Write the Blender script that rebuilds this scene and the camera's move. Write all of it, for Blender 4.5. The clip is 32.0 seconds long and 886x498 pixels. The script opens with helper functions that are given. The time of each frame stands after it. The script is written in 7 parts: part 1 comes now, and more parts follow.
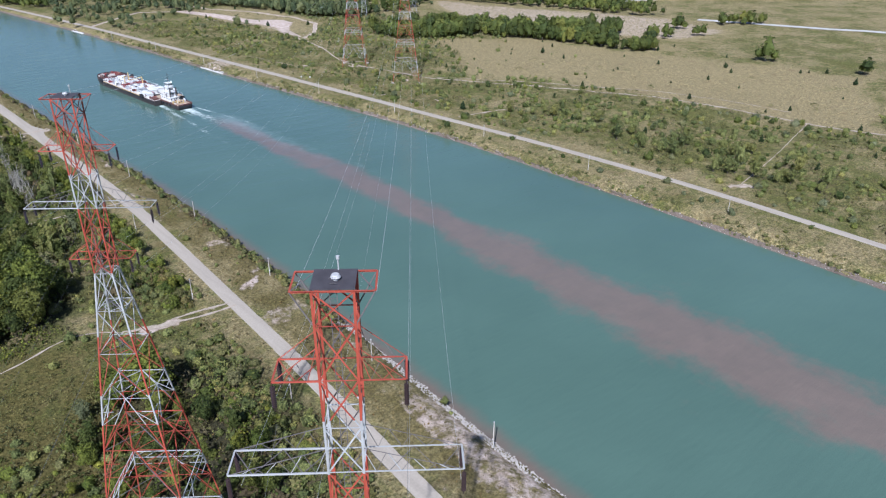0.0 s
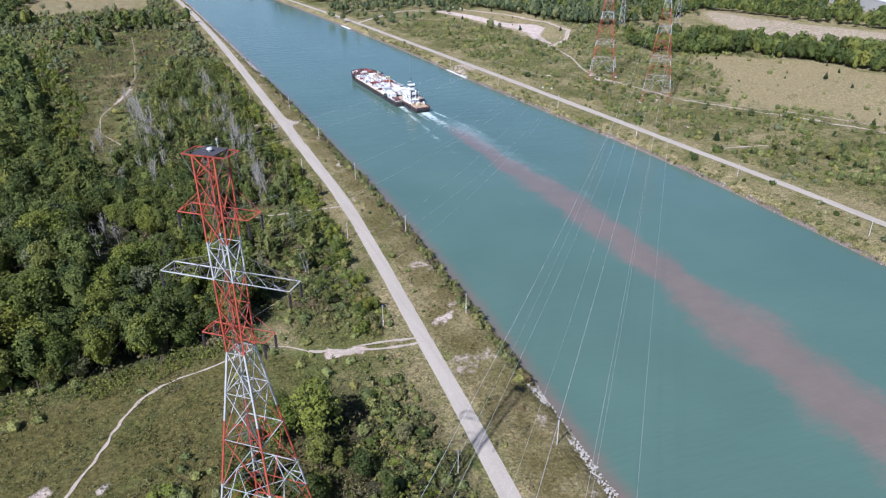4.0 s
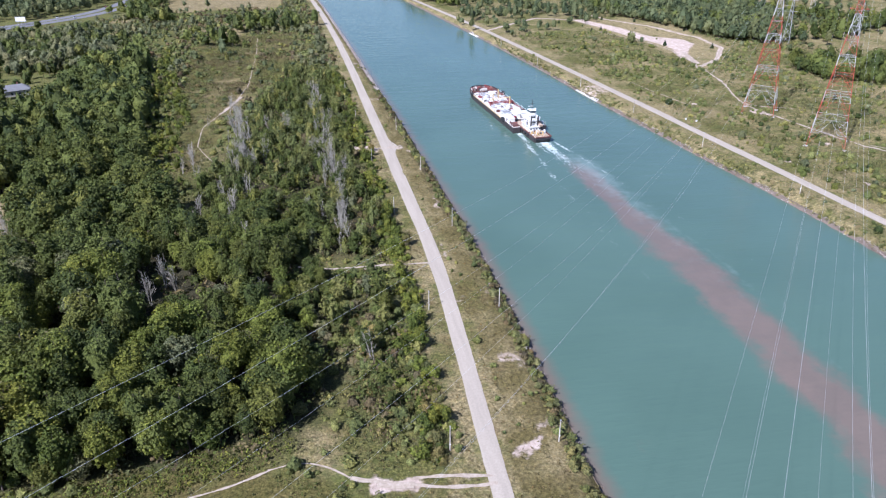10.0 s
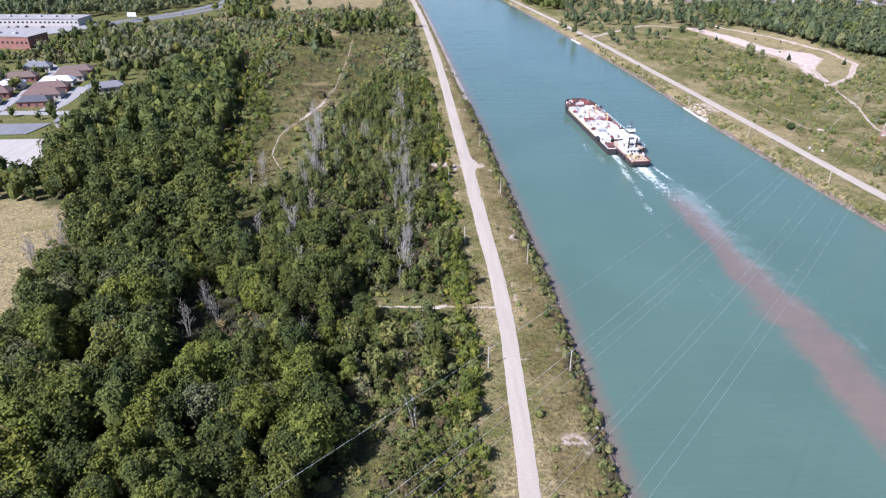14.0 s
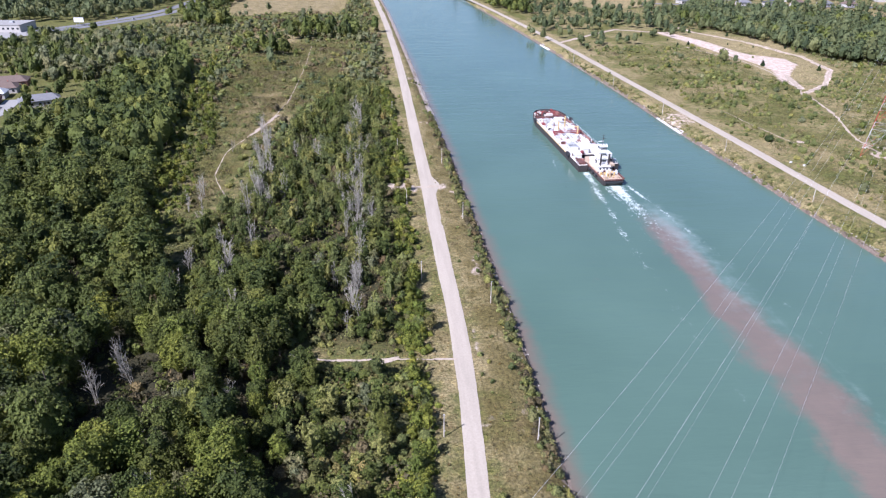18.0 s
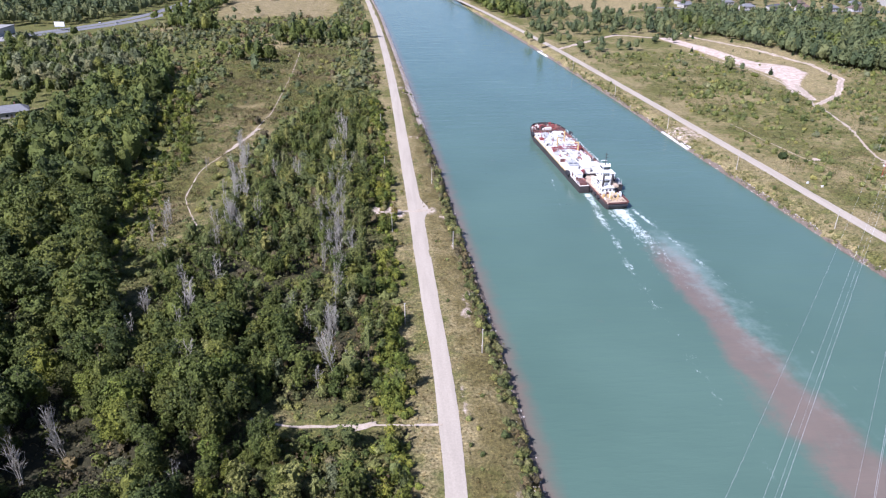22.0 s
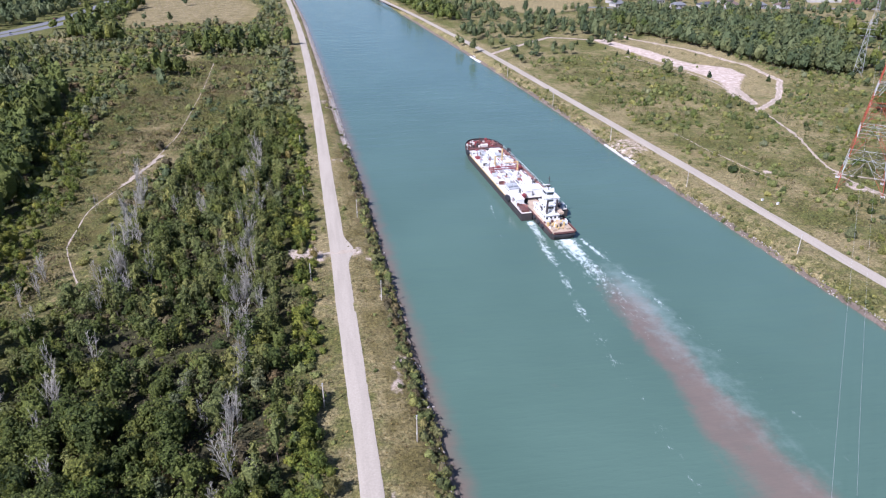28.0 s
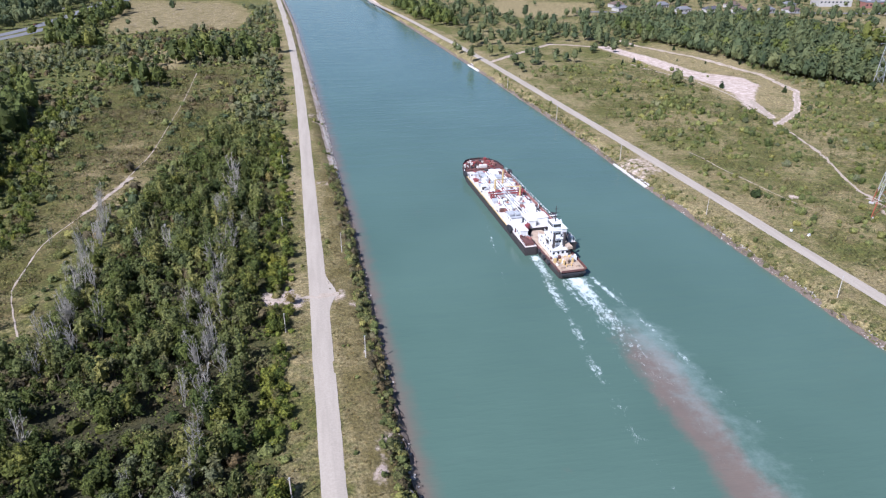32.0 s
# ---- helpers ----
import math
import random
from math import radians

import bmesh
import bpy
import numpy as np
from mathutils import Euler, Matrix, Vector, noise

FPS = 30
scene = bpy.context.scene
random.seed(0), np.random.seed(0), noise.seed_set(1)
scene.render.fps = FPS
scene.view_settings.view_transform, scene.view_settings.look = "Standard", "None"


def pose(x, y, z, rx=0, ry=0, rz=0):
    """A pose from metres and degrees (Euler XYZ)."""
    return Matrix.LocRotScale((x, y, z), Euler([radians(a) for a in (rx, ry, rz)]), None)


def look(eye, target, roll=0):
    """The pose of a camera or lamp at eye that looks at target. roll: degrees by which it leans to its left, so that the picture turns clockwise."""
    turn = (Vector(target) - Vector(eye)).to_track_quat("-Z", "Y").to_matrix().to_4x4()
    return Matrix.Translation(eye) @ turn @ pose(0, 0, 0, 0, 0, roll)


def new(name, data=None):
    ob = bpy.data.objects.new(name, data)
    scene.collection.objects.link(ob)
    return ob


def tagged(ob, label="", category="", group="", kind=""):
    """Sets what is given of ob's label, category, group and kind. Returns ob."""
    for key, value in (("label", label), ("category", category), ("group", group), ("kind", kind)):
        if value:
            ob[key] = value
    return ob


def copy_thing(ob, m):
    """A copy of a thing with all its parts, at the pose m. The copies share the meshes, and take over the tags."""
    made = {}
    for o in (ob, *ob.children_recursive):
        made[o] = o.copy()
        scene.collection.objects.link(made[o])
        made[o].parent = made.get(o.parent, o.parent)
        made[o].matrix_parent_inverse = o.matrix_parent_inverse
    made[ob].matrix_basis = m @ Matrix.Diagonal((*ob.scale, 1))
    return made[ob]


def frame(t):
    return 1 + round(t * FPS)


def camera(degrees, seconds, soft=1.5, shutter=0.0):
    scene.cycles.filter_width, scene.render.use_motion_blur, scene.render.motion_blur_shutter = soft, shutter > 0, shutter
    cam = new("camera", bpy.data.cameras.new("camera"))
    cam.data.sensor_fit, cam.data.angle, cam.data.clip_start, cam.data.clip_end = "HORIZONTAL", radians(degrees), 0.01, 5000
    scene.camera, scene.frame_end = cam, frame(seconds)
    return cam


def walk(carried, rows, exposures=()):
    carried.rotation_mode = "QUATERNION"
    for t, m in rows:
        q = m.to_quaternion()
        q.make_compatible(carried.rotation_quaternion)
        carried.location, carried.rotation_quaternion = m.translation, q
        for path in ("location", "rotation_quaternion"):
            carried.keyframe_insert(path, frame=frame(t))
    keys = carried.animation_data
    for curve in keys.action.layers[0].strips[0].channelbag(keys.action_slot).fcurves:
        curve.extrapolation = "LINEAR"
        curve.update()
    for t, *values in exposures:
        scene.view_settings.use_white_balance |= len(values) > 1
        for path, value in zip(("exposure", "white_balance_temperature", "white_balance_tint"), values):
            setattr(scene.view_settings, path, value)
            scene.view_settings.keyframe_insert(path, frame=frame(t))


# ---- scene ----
cam = camera(64.7, 32.0, 1.2)
PATH = [
    (0, (-87.106, 13.88, 98.748), (-85.911, 15.212, 97.855), 0.2),
    (0.5, (-85.458, 15.735, 98.759), (-84.332, 17.126, 97.866), 0.1),
    (1, (-83.553, 17.636, 98.847), (-82.52, 19.097, 97.954), -0.1),
    (1.5, (-81.579, 19.615, 98.928), (-80.64, 21.139, 98.036), -0.1),
    (2, (-79.263, 22.282, 99.071), (-78.402, 23.85, 98.179), -0.1),
    (3, (-74.465, 27.504, 99.418), (-73.706, 29.125, 98.527), -0.2),
    (4, (-69.865, 33.692, 99.812), (-69.206, 35.356, 98.921), -0.2),
    (4.5, (-67.661, 37.094, 99.975), (-67.053, 38.779, 99.085), -0.3),
    (6.5, (-59.352, 52.405, 100.103), (-58.861, 54.127, 99.213), -0.3),
    (7, (-57.529, 56.033, 100.166), (-57.06, 57.762, 99.275), -0.3),
    (8, (-54.558, 62.776, 100.699), (-54.133, 64.514, 99.806), -0.3),
    (9, (-51.747, 69.001, 101.193), (-51.366, 70.749, 100.299), -0.2),
    (10, (-49.078, 75.531, 101.504), (-48.748, 77.289, 100.609), -0.1),
    (11, (-46.581, 82.306, 101.541), (-46.304, 84.073, 100.645), -0.0),
    (12, (-43.829, 88.776, 101.422), (-43.608, 90.55, 100.525), 0.0),
    (13, (-41.595, 95.381, 101.233), (-41.448, 97.163, 100.336), -0.0),
    (14, (-38.399, 101.467, 100.981), (-38.332, 103.255, 100.085), -0.1),
    (14.5, (-36.784, 104.056, 100.833), (-36.732, 105.844, 99.939), -0.2),
    (16.5, (-33.103, 116.831, 100.317), (-33.029, 118.62, 99.424), -0.1),
    (17, (-32.463, 119.973, 100.185), (-32.347, 121.76, 99.294), -0.0),
    (17.5, (-32.086, 123.234, 100.065), (-31.946, 125.019, 99.173), 0.0),
    (18, (-31.516, 126.388, 99.976), (-31.376, 128.172, 99.084), 0.1),
    (19, (-30.324, 132.346, 99.907), (-30.182, 134.131, 99.016), 0.1),
    (20, (-29.126, 138.257, 99.859), (-28.982, 140.042, 98.968), 0.1),
    (21, (-27.888, 144.15, 99.719), (-27.743, 145.935, 98.828), 0.2),
    (22, (-26.569, 150.138, 99.502), (-26.423, 151.924, 98.612), 0.2),
    (23, (-25.214, 155.967, 99.238), (-25.066, 157.753, 98.35), 0.1),
    (24, (-24.089, 161.977, 99.065), (-23.938, 163.762, 98.175), 0.2),
    (24.5, (-23.292, 164.596, 99.088), (-23.142, 166.381, 98.198), 0.2),
    (26.5, (-20.893, 172.379, 99.596), (-20.744, 174.164, 98.705), -0.1),
    (27, (-19.992, 175.208, 99.628), (-19.762, 176.984, 98.736), -0.1),
    (27.5, (-19.601, 178.638, 99.562), (-19.303, 180.403, 98.668), 0.0),
    (28, (-19.263, 181.962, 99.457), (-18.953, 183.724, 98.563), 0.1),
    (29, (-18.135, 188.829, 99.227), (-17.822, 190.591, 98.335), 0.1),
    (30, (-16.475, 195.407, 98.905), (-16.161, 197.169, 98.012), 0.1),
    (31, (-14.837, 202.06, 98.666), (-14.524, 203.823, 97.774), 0.0),
    (32, (-13.242, 209.301, 98.377), (-12.927, 211.065, 97.487), 0.1),
]
EXPOSURES = [(0, 0.56, 5350, 16), (2, 0.64, 5350, 17), (4, 0.74, 5350, 18), (9, 0.88, 5350, 21.5), (13, 1.01, 5450, 23), (19, 1.05, 5500, 25), (23, 1.01, 5500, 25), (28, 0.86, 5450, 24), (32, 0.78, 5450, 20.5)]
walk(cam, [(t, look(eye, target, roll)) for t, eye, target, roll in PATH], EXPOSURES)

# ---- world and sun ----
SUN_DIR = Vector((-0.783, -0.622, 1.02)).normalized()      # towards the sun
world = bpy.data.worlds.new("sky")
world.use_nodes = True
scene.world = world
wn = world.node_tree.nodes
wl = world.node_tree.links
sky = wn.new("ShaderNodeTexSky")
sky.sky_type = "NISHITA"
sky.sun_disc = False
sky.sun_elevation = math.asin(SUN_DIR.z)
sky.sun_rotation = math.atan2(SUN_DIR.x, SUN_DIR.y)
sky.air_density = 1.0
sky.dust_density = 0.6
sky.ozone_density = 2.2
wl.new(sky.outputs[0], wn["Background"].inputs[0])
wn["Background"].inputs[1].default_value = 0.060

sun = new("sun", bpy.data.lights.new("sun", "SUN"))
sun.data.energy = 5.0
sun.data.angle = radians(0.55)
sun.data.color = (1.0, 0.955, 0.88)
sun.matrix_world = look((-300, -200, 400), Vector((-300, -200, 400)) - SUN_DIR)

# ---- materials ----
class Nodes:
    """A small wrapper round a node tree."""

    def __init__(self, name, rough=0.8, spec=0.3):
        self.m = bpy.data.materials.new(name)
        self.m.use_nodes = True
        self.t = self.m.node_tree
        self.b = self.t.nodes["Principled BSDF"]
        self.b.inputs["Roughness"].default_value = rough
        self.b.inputs["Specular IOR Level"].default_value = spec

    def add(self, kind, **keys):
        n = self.t.nodes.new(kind)
        for k, v in keys.items():
            n.inputs[k].default_value = v
        return n

    def link(self, a, b):
        self.t.links.new(a, b)

    def position(self):
        return self.t.nodes.new("ShaderNodeNewGeometry").outputs["Position"]

    def noise(self, scale, detail=4.0, rough=0.55, vec=None, stretch=None):
        n = self.add("ShaderNodeTexNoise", Scale=scale, Detail=detail, Roughness=rough)
        v = vec or self.position()
        if stretch:
            mp = self.t.nodes.new("ShaderNodeMapping")
            mp.inputs["Scale"].default_value = stretch
            self.link(v, mp.inputs["Vector"])
            v = mp.outputs[0]
        self.link(v, n.inputs["Vector"])
        return n.outputs["Fac"]

    def ramp(self, fac, stops):
        r = self.t.nodes.new("ShaderNodeValToRGB")
        e = r.color_ramp.elements
        while len(e) < len(stops):
            e.new(0.5)
        for el, (p, c) in zip(e, stops):
            el.position = p
            el.color = (*c, 1) if len(c) == 3 else c
        self.link(fac, r.inputs[0])
        return r.outputs[0]

    def mix(self, fac, a, b, mode="MIX"):
        n = self.t.nodes.new("ShaderNodeMix")
        n.data_type = "RGBA"
        n.blend_type = mode
        for s, v in ((n.inputs[0], fac), (n.inputs[6], a), (n.inputs[7], b)):
            if isinstance(v, (int, float)):
                s.default_value = v
            elif isinstance(v, tuple):
                s.default_value = (*v, 1)
            else:
                self.link(v, s)
        return n.outputs[2]

    def math(self, op, a, b=0.5, clamp=False):
        n = self.t.nodes.new("ShaderNodeMath")
        n.operation = op
        n.use_clamp = clamp
        for s, v in zip(n.inputs, (a, b)):
            if isinstance(v, (int, float)):
                s.default_value = v
            else:
                self.link(v, s)
        return n.outputs[0]

    def step(self, v, lo, hi):
        n = self.t.nodes.new("ShaderNodeMapRange")
        n.interpolation_type = "SMOOTHSTEP"
        n.inputs["From Min"].default_value = lo
        n.inputs["From Max"].default_value = hi
        self.link(v, n.inputs["Value"])
        return n.outputs["Result"]

    def attr(self, name):
        n = self.t.nodes.new("ShaderNodeAttribute")
        n.attribute_name = name
        return n.outputs["Fac"]

    def island(self):
        return self.t.nodes.new("ShaderNodeNewGeometry").outputs["Random Per Island"]

    def obrandom(self):
        return self.t.nodes.new("ShaderNodeObjectInfo").outputs["Random"]

    def bump(self, height, strength=0.5, distance=0.1):
        n = self.t.nodes.new("ShaderNodeBump")
        n.inputs["Strength"].default_value = strength
        n.inputs["Distance"].default_value = distance
        self.link(height, n.inputs["Height"])
        self.link(n.outputs[0], self.b.inputs["Normal"])

    def colour(self, c):
        if isinstance(c, tuple):
            self.b.inputs["Base Color"].default_value = (*c, 1)
        else:
            self.link(c, self.b.inputs["Base Color"])
        return self


def paint(name, c, rough=0.45, worn=0.15, scale=1.2, metal=0.0, rust=(0.16, 0.08, 0.05)):
    """Painted or plain surface with faded patches and some rust or dirt."""
    n = Nodes(name, rough, 0.4)
    fade = n.noise(scale, 5)
    base = n.ramp(fade, [(0.25, tuple(v * (1 - worn) for v in c)), (0.75, tuple(min(1, v * (1 + worn)) for v in c))])
    spots = n.step(n.noise(scale * 4, 6, 0.7), 0.62, 0.74)
    n.colour(n.mix(n.math("MULTIPLY", spots, min(1.0, worn * 2.2)), base, rust))
    n.b.inputs["Metallic"].default_value = metal
    n.bump(n.noise(scale * 9, 3), 0.15, 0.02)
    return n.m


def leaves(name, dark, mid, light):
    """Foliage: a tone for each plant, a hue for each spray, and a leaf grain with painted light and dark."""
    n = Nodes(name, 0.6, 0.18)
    tone = n.math("FRACT", n.math("ADD", n.attr("tone"), n.obrandom()))
    tree = n.ramp(n.math("ADD", n.math("MULTIPLY", tone, 0.6), n.math("MULTIPLY", n.noise(0.09, 2), 0.4)), [(0.15, dark), (0.5, mid), (0.85, light)])
    leaf = n.ramp(n.island(), [(0.0, tuple(v * 0.7 for v in dark)), (0.5, mid), (1.0, light)])
    c = n.mix(n.math("SUBTRACT", 0.42, n.math("MULTIPLY", n.attr("inner"), 0.42)), tree, leaf)
    tint = n.ramp(n.math("FRACT", n.math("MULTIPLY", tone, 7.31)), [(0.0, (0.90, 0.96, 0.92)), (0.4, (0.96, 1.0, 0.96)), (0.75, (1.08, 1.04, 0.9)), (1.0, (1.25, 1.12, 0.95))])
    c = n.mix(1.0, c, tint, "MULTIPLY")
    # leaf grain, its contrast raised to paint in sunlit leaves and dark gaps
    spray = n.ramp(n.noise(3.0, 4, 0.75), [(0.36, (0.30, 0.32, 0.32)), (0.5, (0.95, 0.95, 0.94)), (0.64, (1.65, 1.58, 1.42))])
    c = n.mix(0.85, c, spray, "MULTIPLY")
    n.colour(c)
    n.bump(n.noise(3.4, 4, 0.7), 0.9, 0.4)
    tr = n.add("ShaderNodeBsdfTranslucent")
    n.link(n.mix(1.0, c, (1.3, 1.45, 0.6), "MULTIPLY"), tr.inputs["Color"])
    ms = n.add("ShaderNodeMixShader")
    ms.inputs[0].default_value = 0.12
    n.link(n.b.outputs[0], ms.inputs[1])
    n.link(tr.outputs[0], ms.inputs[2])
    n.link(ms.outputs[0], n.t.nodes["Material Output"].inputs["Surface"])
    return n.m


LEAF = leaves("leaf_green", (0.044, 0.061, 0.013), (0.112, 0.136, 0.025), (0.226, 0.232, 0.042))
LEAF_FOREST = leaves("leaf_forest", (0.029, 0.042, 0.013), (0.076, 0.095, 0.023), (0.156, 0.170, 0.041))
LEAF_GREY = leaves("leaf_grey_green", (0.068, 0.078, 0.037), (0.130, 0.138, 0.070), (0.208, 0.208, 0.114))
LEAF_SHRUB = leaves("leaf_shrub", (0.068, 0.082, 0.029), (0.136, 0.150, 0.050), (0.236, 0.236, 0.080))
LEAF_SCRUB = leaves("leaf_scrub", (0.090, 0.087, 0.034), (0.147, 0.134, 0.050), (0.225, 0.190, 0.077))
# for distant plants: extra blue in the green paints in the haze
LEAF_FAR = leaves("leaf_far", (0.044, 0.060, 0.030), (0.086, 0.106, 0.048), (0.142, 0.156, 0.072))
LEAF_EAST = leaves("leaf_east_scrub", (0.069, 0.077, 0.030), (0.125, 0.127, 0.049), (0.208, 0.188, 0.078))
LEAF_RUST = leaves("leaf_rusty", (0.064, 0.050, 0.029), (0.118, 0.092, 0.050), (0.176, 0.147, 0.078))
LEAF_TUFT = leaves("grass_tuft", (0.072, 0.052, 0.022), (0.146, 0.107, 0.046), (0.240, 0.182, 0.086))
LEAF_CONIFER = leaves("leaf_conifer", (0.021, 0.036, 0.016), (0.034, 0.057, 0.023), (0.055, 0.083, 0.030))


def bark(name, a, b):
    n = Nodes(name, 0.85, 0.2)
    n.colour(n.ramp(n.noise(1.5, 5, 0.6, stretch=(1, 1, 0.2)), [(0.3, a), (0.7, b)]))
    n.bump(n.noise(6, 4, stretch=(1, 1, 0.2)), 0.6, 0.05)
    return n.m


BARK = bark("bark", (0.06, 0.045, 0.035), (0.16, 0.13, 0.105))
BARK_DEAD = bark("dead_wood", (0.22, 0.20, 0.165), (0.40, 0.375, 0.315))
TIMBER = bark("pole_timber", (0.30, 0.26, 0.21), (0.52, 0.48, 0.42))


def ground_material():
    n = Nodes("ground_cover", 0.92, 0.12)
    dry, bare = n.attr("dry"), n.attr("bare")
    big, mid, fine = n.noise(0.035, 4, 0.6), n.noise(0.22, 5, 0.65), n.noise(1.6, 6, 0.7)
    green = n.ramp(fine, [(0.36, (0.044, 0.048, 0.014)), (0.5, (0.102, 0.104, 0.031)), (0.64, (0.185, 0.176, 0.060))])
    straw = n.ramp(fine, [(0.36, (0.120, 0.096, 0.046)), (0.5, (0.240, 0.194, 0.100)), (0.64, (0.375, 0.315, 0.172))])
    d = n.math("ADD", dry, n.math("MULTIPLY", n.math("SUBTRACT", big, 0.5), 2.2))
    d = n.math("ADD", d, n.math("MULTIPLY", n.math("SUBTRACT", mid, 0.5), 1.7))
    grass = n.mix(n.step(d, 0.12, 0.82), green, straw)
    weed = n.step(n.noise(0.075, 6, 0.7), 0.53, 0.64)
    grass = n.mix(n.math("MULTIPLY", weed, n.math("SUBTRACT", 0.72, n.math("MULTIPLY", dry, 0.8), True)), grass, (0.10, 0.125, 0.035))
    tuft = n.ramp(n.noise(0.62, 9, 0.78), [(0.38, (0.52, 0.52, 0.5)), (0.47, (0.9, 0.9, 0.88)), (0.55, (1.12, 1.08, 1.0)), (0.64, (1.55, 1.45, 1.25))])
    grass = n.mix(0.9, grass, tuft, "MULTIPLY")
    rust = n.step(n.noise(0.13, 4, 0.6), 0.56, 0.74)
    grass = n.mix(n.math("MULTIPLY", n.step(n.noise(0.7, 5, 0.65), 0.52, 0.64), n.math("SUBTRACT", 0.75, n.math("MULTIPLY", dry, 0.6), True)), grass, (0.085, 0.092, 0.036))
    # leaf litter on the woods' floor, darkened to paint in the crowns' shade
    grass = n.mix(n.attr("litter_shade"), grass, (0.035, 0.032, 0.02))
    grass = n.mix(n.math("MULTIPLY", rust, n.math("ADD", 0.3, n.math("MULTIPLY", dry, 0.35))), grass, (0.15, 0.10, 0.055))
    heath = n.ramp(n.noise(1.1, 7, 0.75), [(0.36, (0.030, 0.025, 0.007)), (0.5, (0.088, 0.073, 0.022)), (0.66, (0.185, 0.150, 0.050))])
    hs = n.step(n.math("ADD", n.attr("heath"), n.math("MULTIPLY", n.math("SUBTRACT", n.noise(0.11, 6, 0.7), 0.5), 1.6)), 0.25, 0.85)
    grass = n.mix(n.math("MULTIPLY", hs, 0.85), grass, heath)
    soil = n.ramp(n.noise(0.3, 9, 0.75), [(0.28, (0.24, 0.185, 0.135)), (0.5, (0.45, 0.36, 0.295)), (0.68, (0.62, 0.52, 0.45))])
    b = n.math("ADD", bare, n.math("MULTIPLY", n.math("SUBTRACT", n.noise(0.45, 5, 0.7), 0.5), 0.9))
    c = n.mix(n.step(b, 0.42, 0.68), grass, soil)
    n.colour(c)
    n.bump(n.noise(0.62, 9, 0.78), 0.9, 0.6)
    return n.m


def gravel_material(name, a, b):
    n = Nodes(name, 0.9, 0.2)
    along = n.noise(0.5, 5, 0.6, stretch=(1, 0.08, 1))
    c = n.ramp(n.noise(2.2, 6, 0.7), [(0.25, a), (0.75, b)])
    c = n.mix(n.math("MULTIPLY", n.step(along, 0.35, 0.7), 0.35), c, tuple(v * 0.72 for v in a))
    n.colour(c)
    n.bump(n.noise(7, 5, 0.7), 0.5, 0.06)
    return n.m


GROUND = ground_material()


def soil_material():
    n = Nodes("bare_soil", 0.95, 0.1)
    n.colour(n.ramp(n.noise(0.9, 7, 0.75), [(0.25, (0.22, 0.17, 0.12)), (0.5, (0.36, 0.30, 0.235)), (0.8, (0.48, 0.41, 0.345))]))
    n.bump(n.noise(3, 6, 0.7), 0.6, 0.1)
    return n.m


SOIL = soil_material()
GRAVEL = gravel_material("gravel", (0.305, 0.264, 0.210), (0.41, 0.358, 0.291))
ASPHALT = gravel_material("asphalt", (0.13, 0.13, 0.135), (0.21, 0.21, 0.215))
YARD = gravel_material("worn_yard", (0.22, 0.21, 0.2), (0.32, 0.31, 0.29))
DIRT_LOT = gravel_material("pale_dirt", (0.30, 0.27, 0.235), (0.40, 0.365, 0.325))
CONCRETE = gravel_material("concrete", (0.40, 0.38, 0.35), (0.54, 0.52, 0.49))
ROCK_BROWN = gravel_material("brown_rock", (0.085, 0.065, 0.05), (0.22, 0.175, 0.14))
ROCK_PALE = gravel_material("pale_rubble", (0.33, 0.295, 0.255), (0.50, 0.46, 0.41))
ROCK = gravel_material("rock", (0.24, 0.21, 0.18), (0.50, 0.46, 0.41))


def water_material():
    n = Nodes("canal_water", 0.12, 0.72)
    n.b.inputs["IOR"].default_value = 1.33
    silt, foam, shallow = n.attr("silt"), n.attr("foam"), n.attr("shallow")
    big = n.noise(0.02, 3, 0.5)
    c = n.ramp(big, [(0.3, (0.068, 0.116, 0.090)), (0.7, (0.081, 0.135, 0.105))])
    s = n.math("ADD", silt, n.math("MULTIPLY", n.math("SUBTRACT", n.noise(0.085, 9, 0.7, stretch=(1, 0.75, 1)), 0.5), 1.7))
    s = n.step(s, 0.2, 0.9)
    red = n.ramp(n.noise(0.12, 5, 0.6), [(0.3, (0.150, 0.108, 0.088)), (0.7, (0.180, 0.126, 0.102))])
    c = n.mix(n.math("MULTIPLY", s, 0.8), c, red)
    milk = n.step(n.math("ADD", n.attr("milk"), n.math("SUBTRACT", n.noise(0.2, 8, 0.7), 0.5)), 0.3, 0.95)
    c = n.mix(n.math("MULTIPLY", milk, 0.6), c, (0.23, 0.29, 0.27))
    sh = n.step(n.math("ADD", shallow, n.math("MULTIPLY", n.math("SUBTRACT", n.noise(0.2, 4), 0.5), 0.5)), 0.2, 1.0)
    c = n.mix(n.math("MULTIPLY", sh, 0.8), c, (0.155, 0.102, 0.08))
    speck = n.noise(0.9, 9, 0.8, stretch=(1, 0.6, 1))
    f = n.step(n.math("ADD", foam, n.math("MULTIPLY", n.math("SUBTRACT", speck, 0.5), 2.5)), 0.45, 1.1)
    c = n.mix(n.math("MULTIPLY", f, 0.8), c, (0.66, 0.73, 0.70))
    n.colour(c)
    n.link(n.math("ADD", n.math("MULTIPLY", f, 0.55), 0.10), n.b.inputs["Roughness"])
    swell = n.noise(0.09, 2, 0.5, stretch=(0.6, 2.2, 1))
    chop = n.noise(0.42, 5, 0.6, stretch=(0.5, 2.0, 1))
    h = n.math("ADD", n.math("MULTIPLY", swell, 1.2), n.math("MULTIPLY", chop, 0.6))
    n.bump(h, 0.32, 0.5)
    return n.m


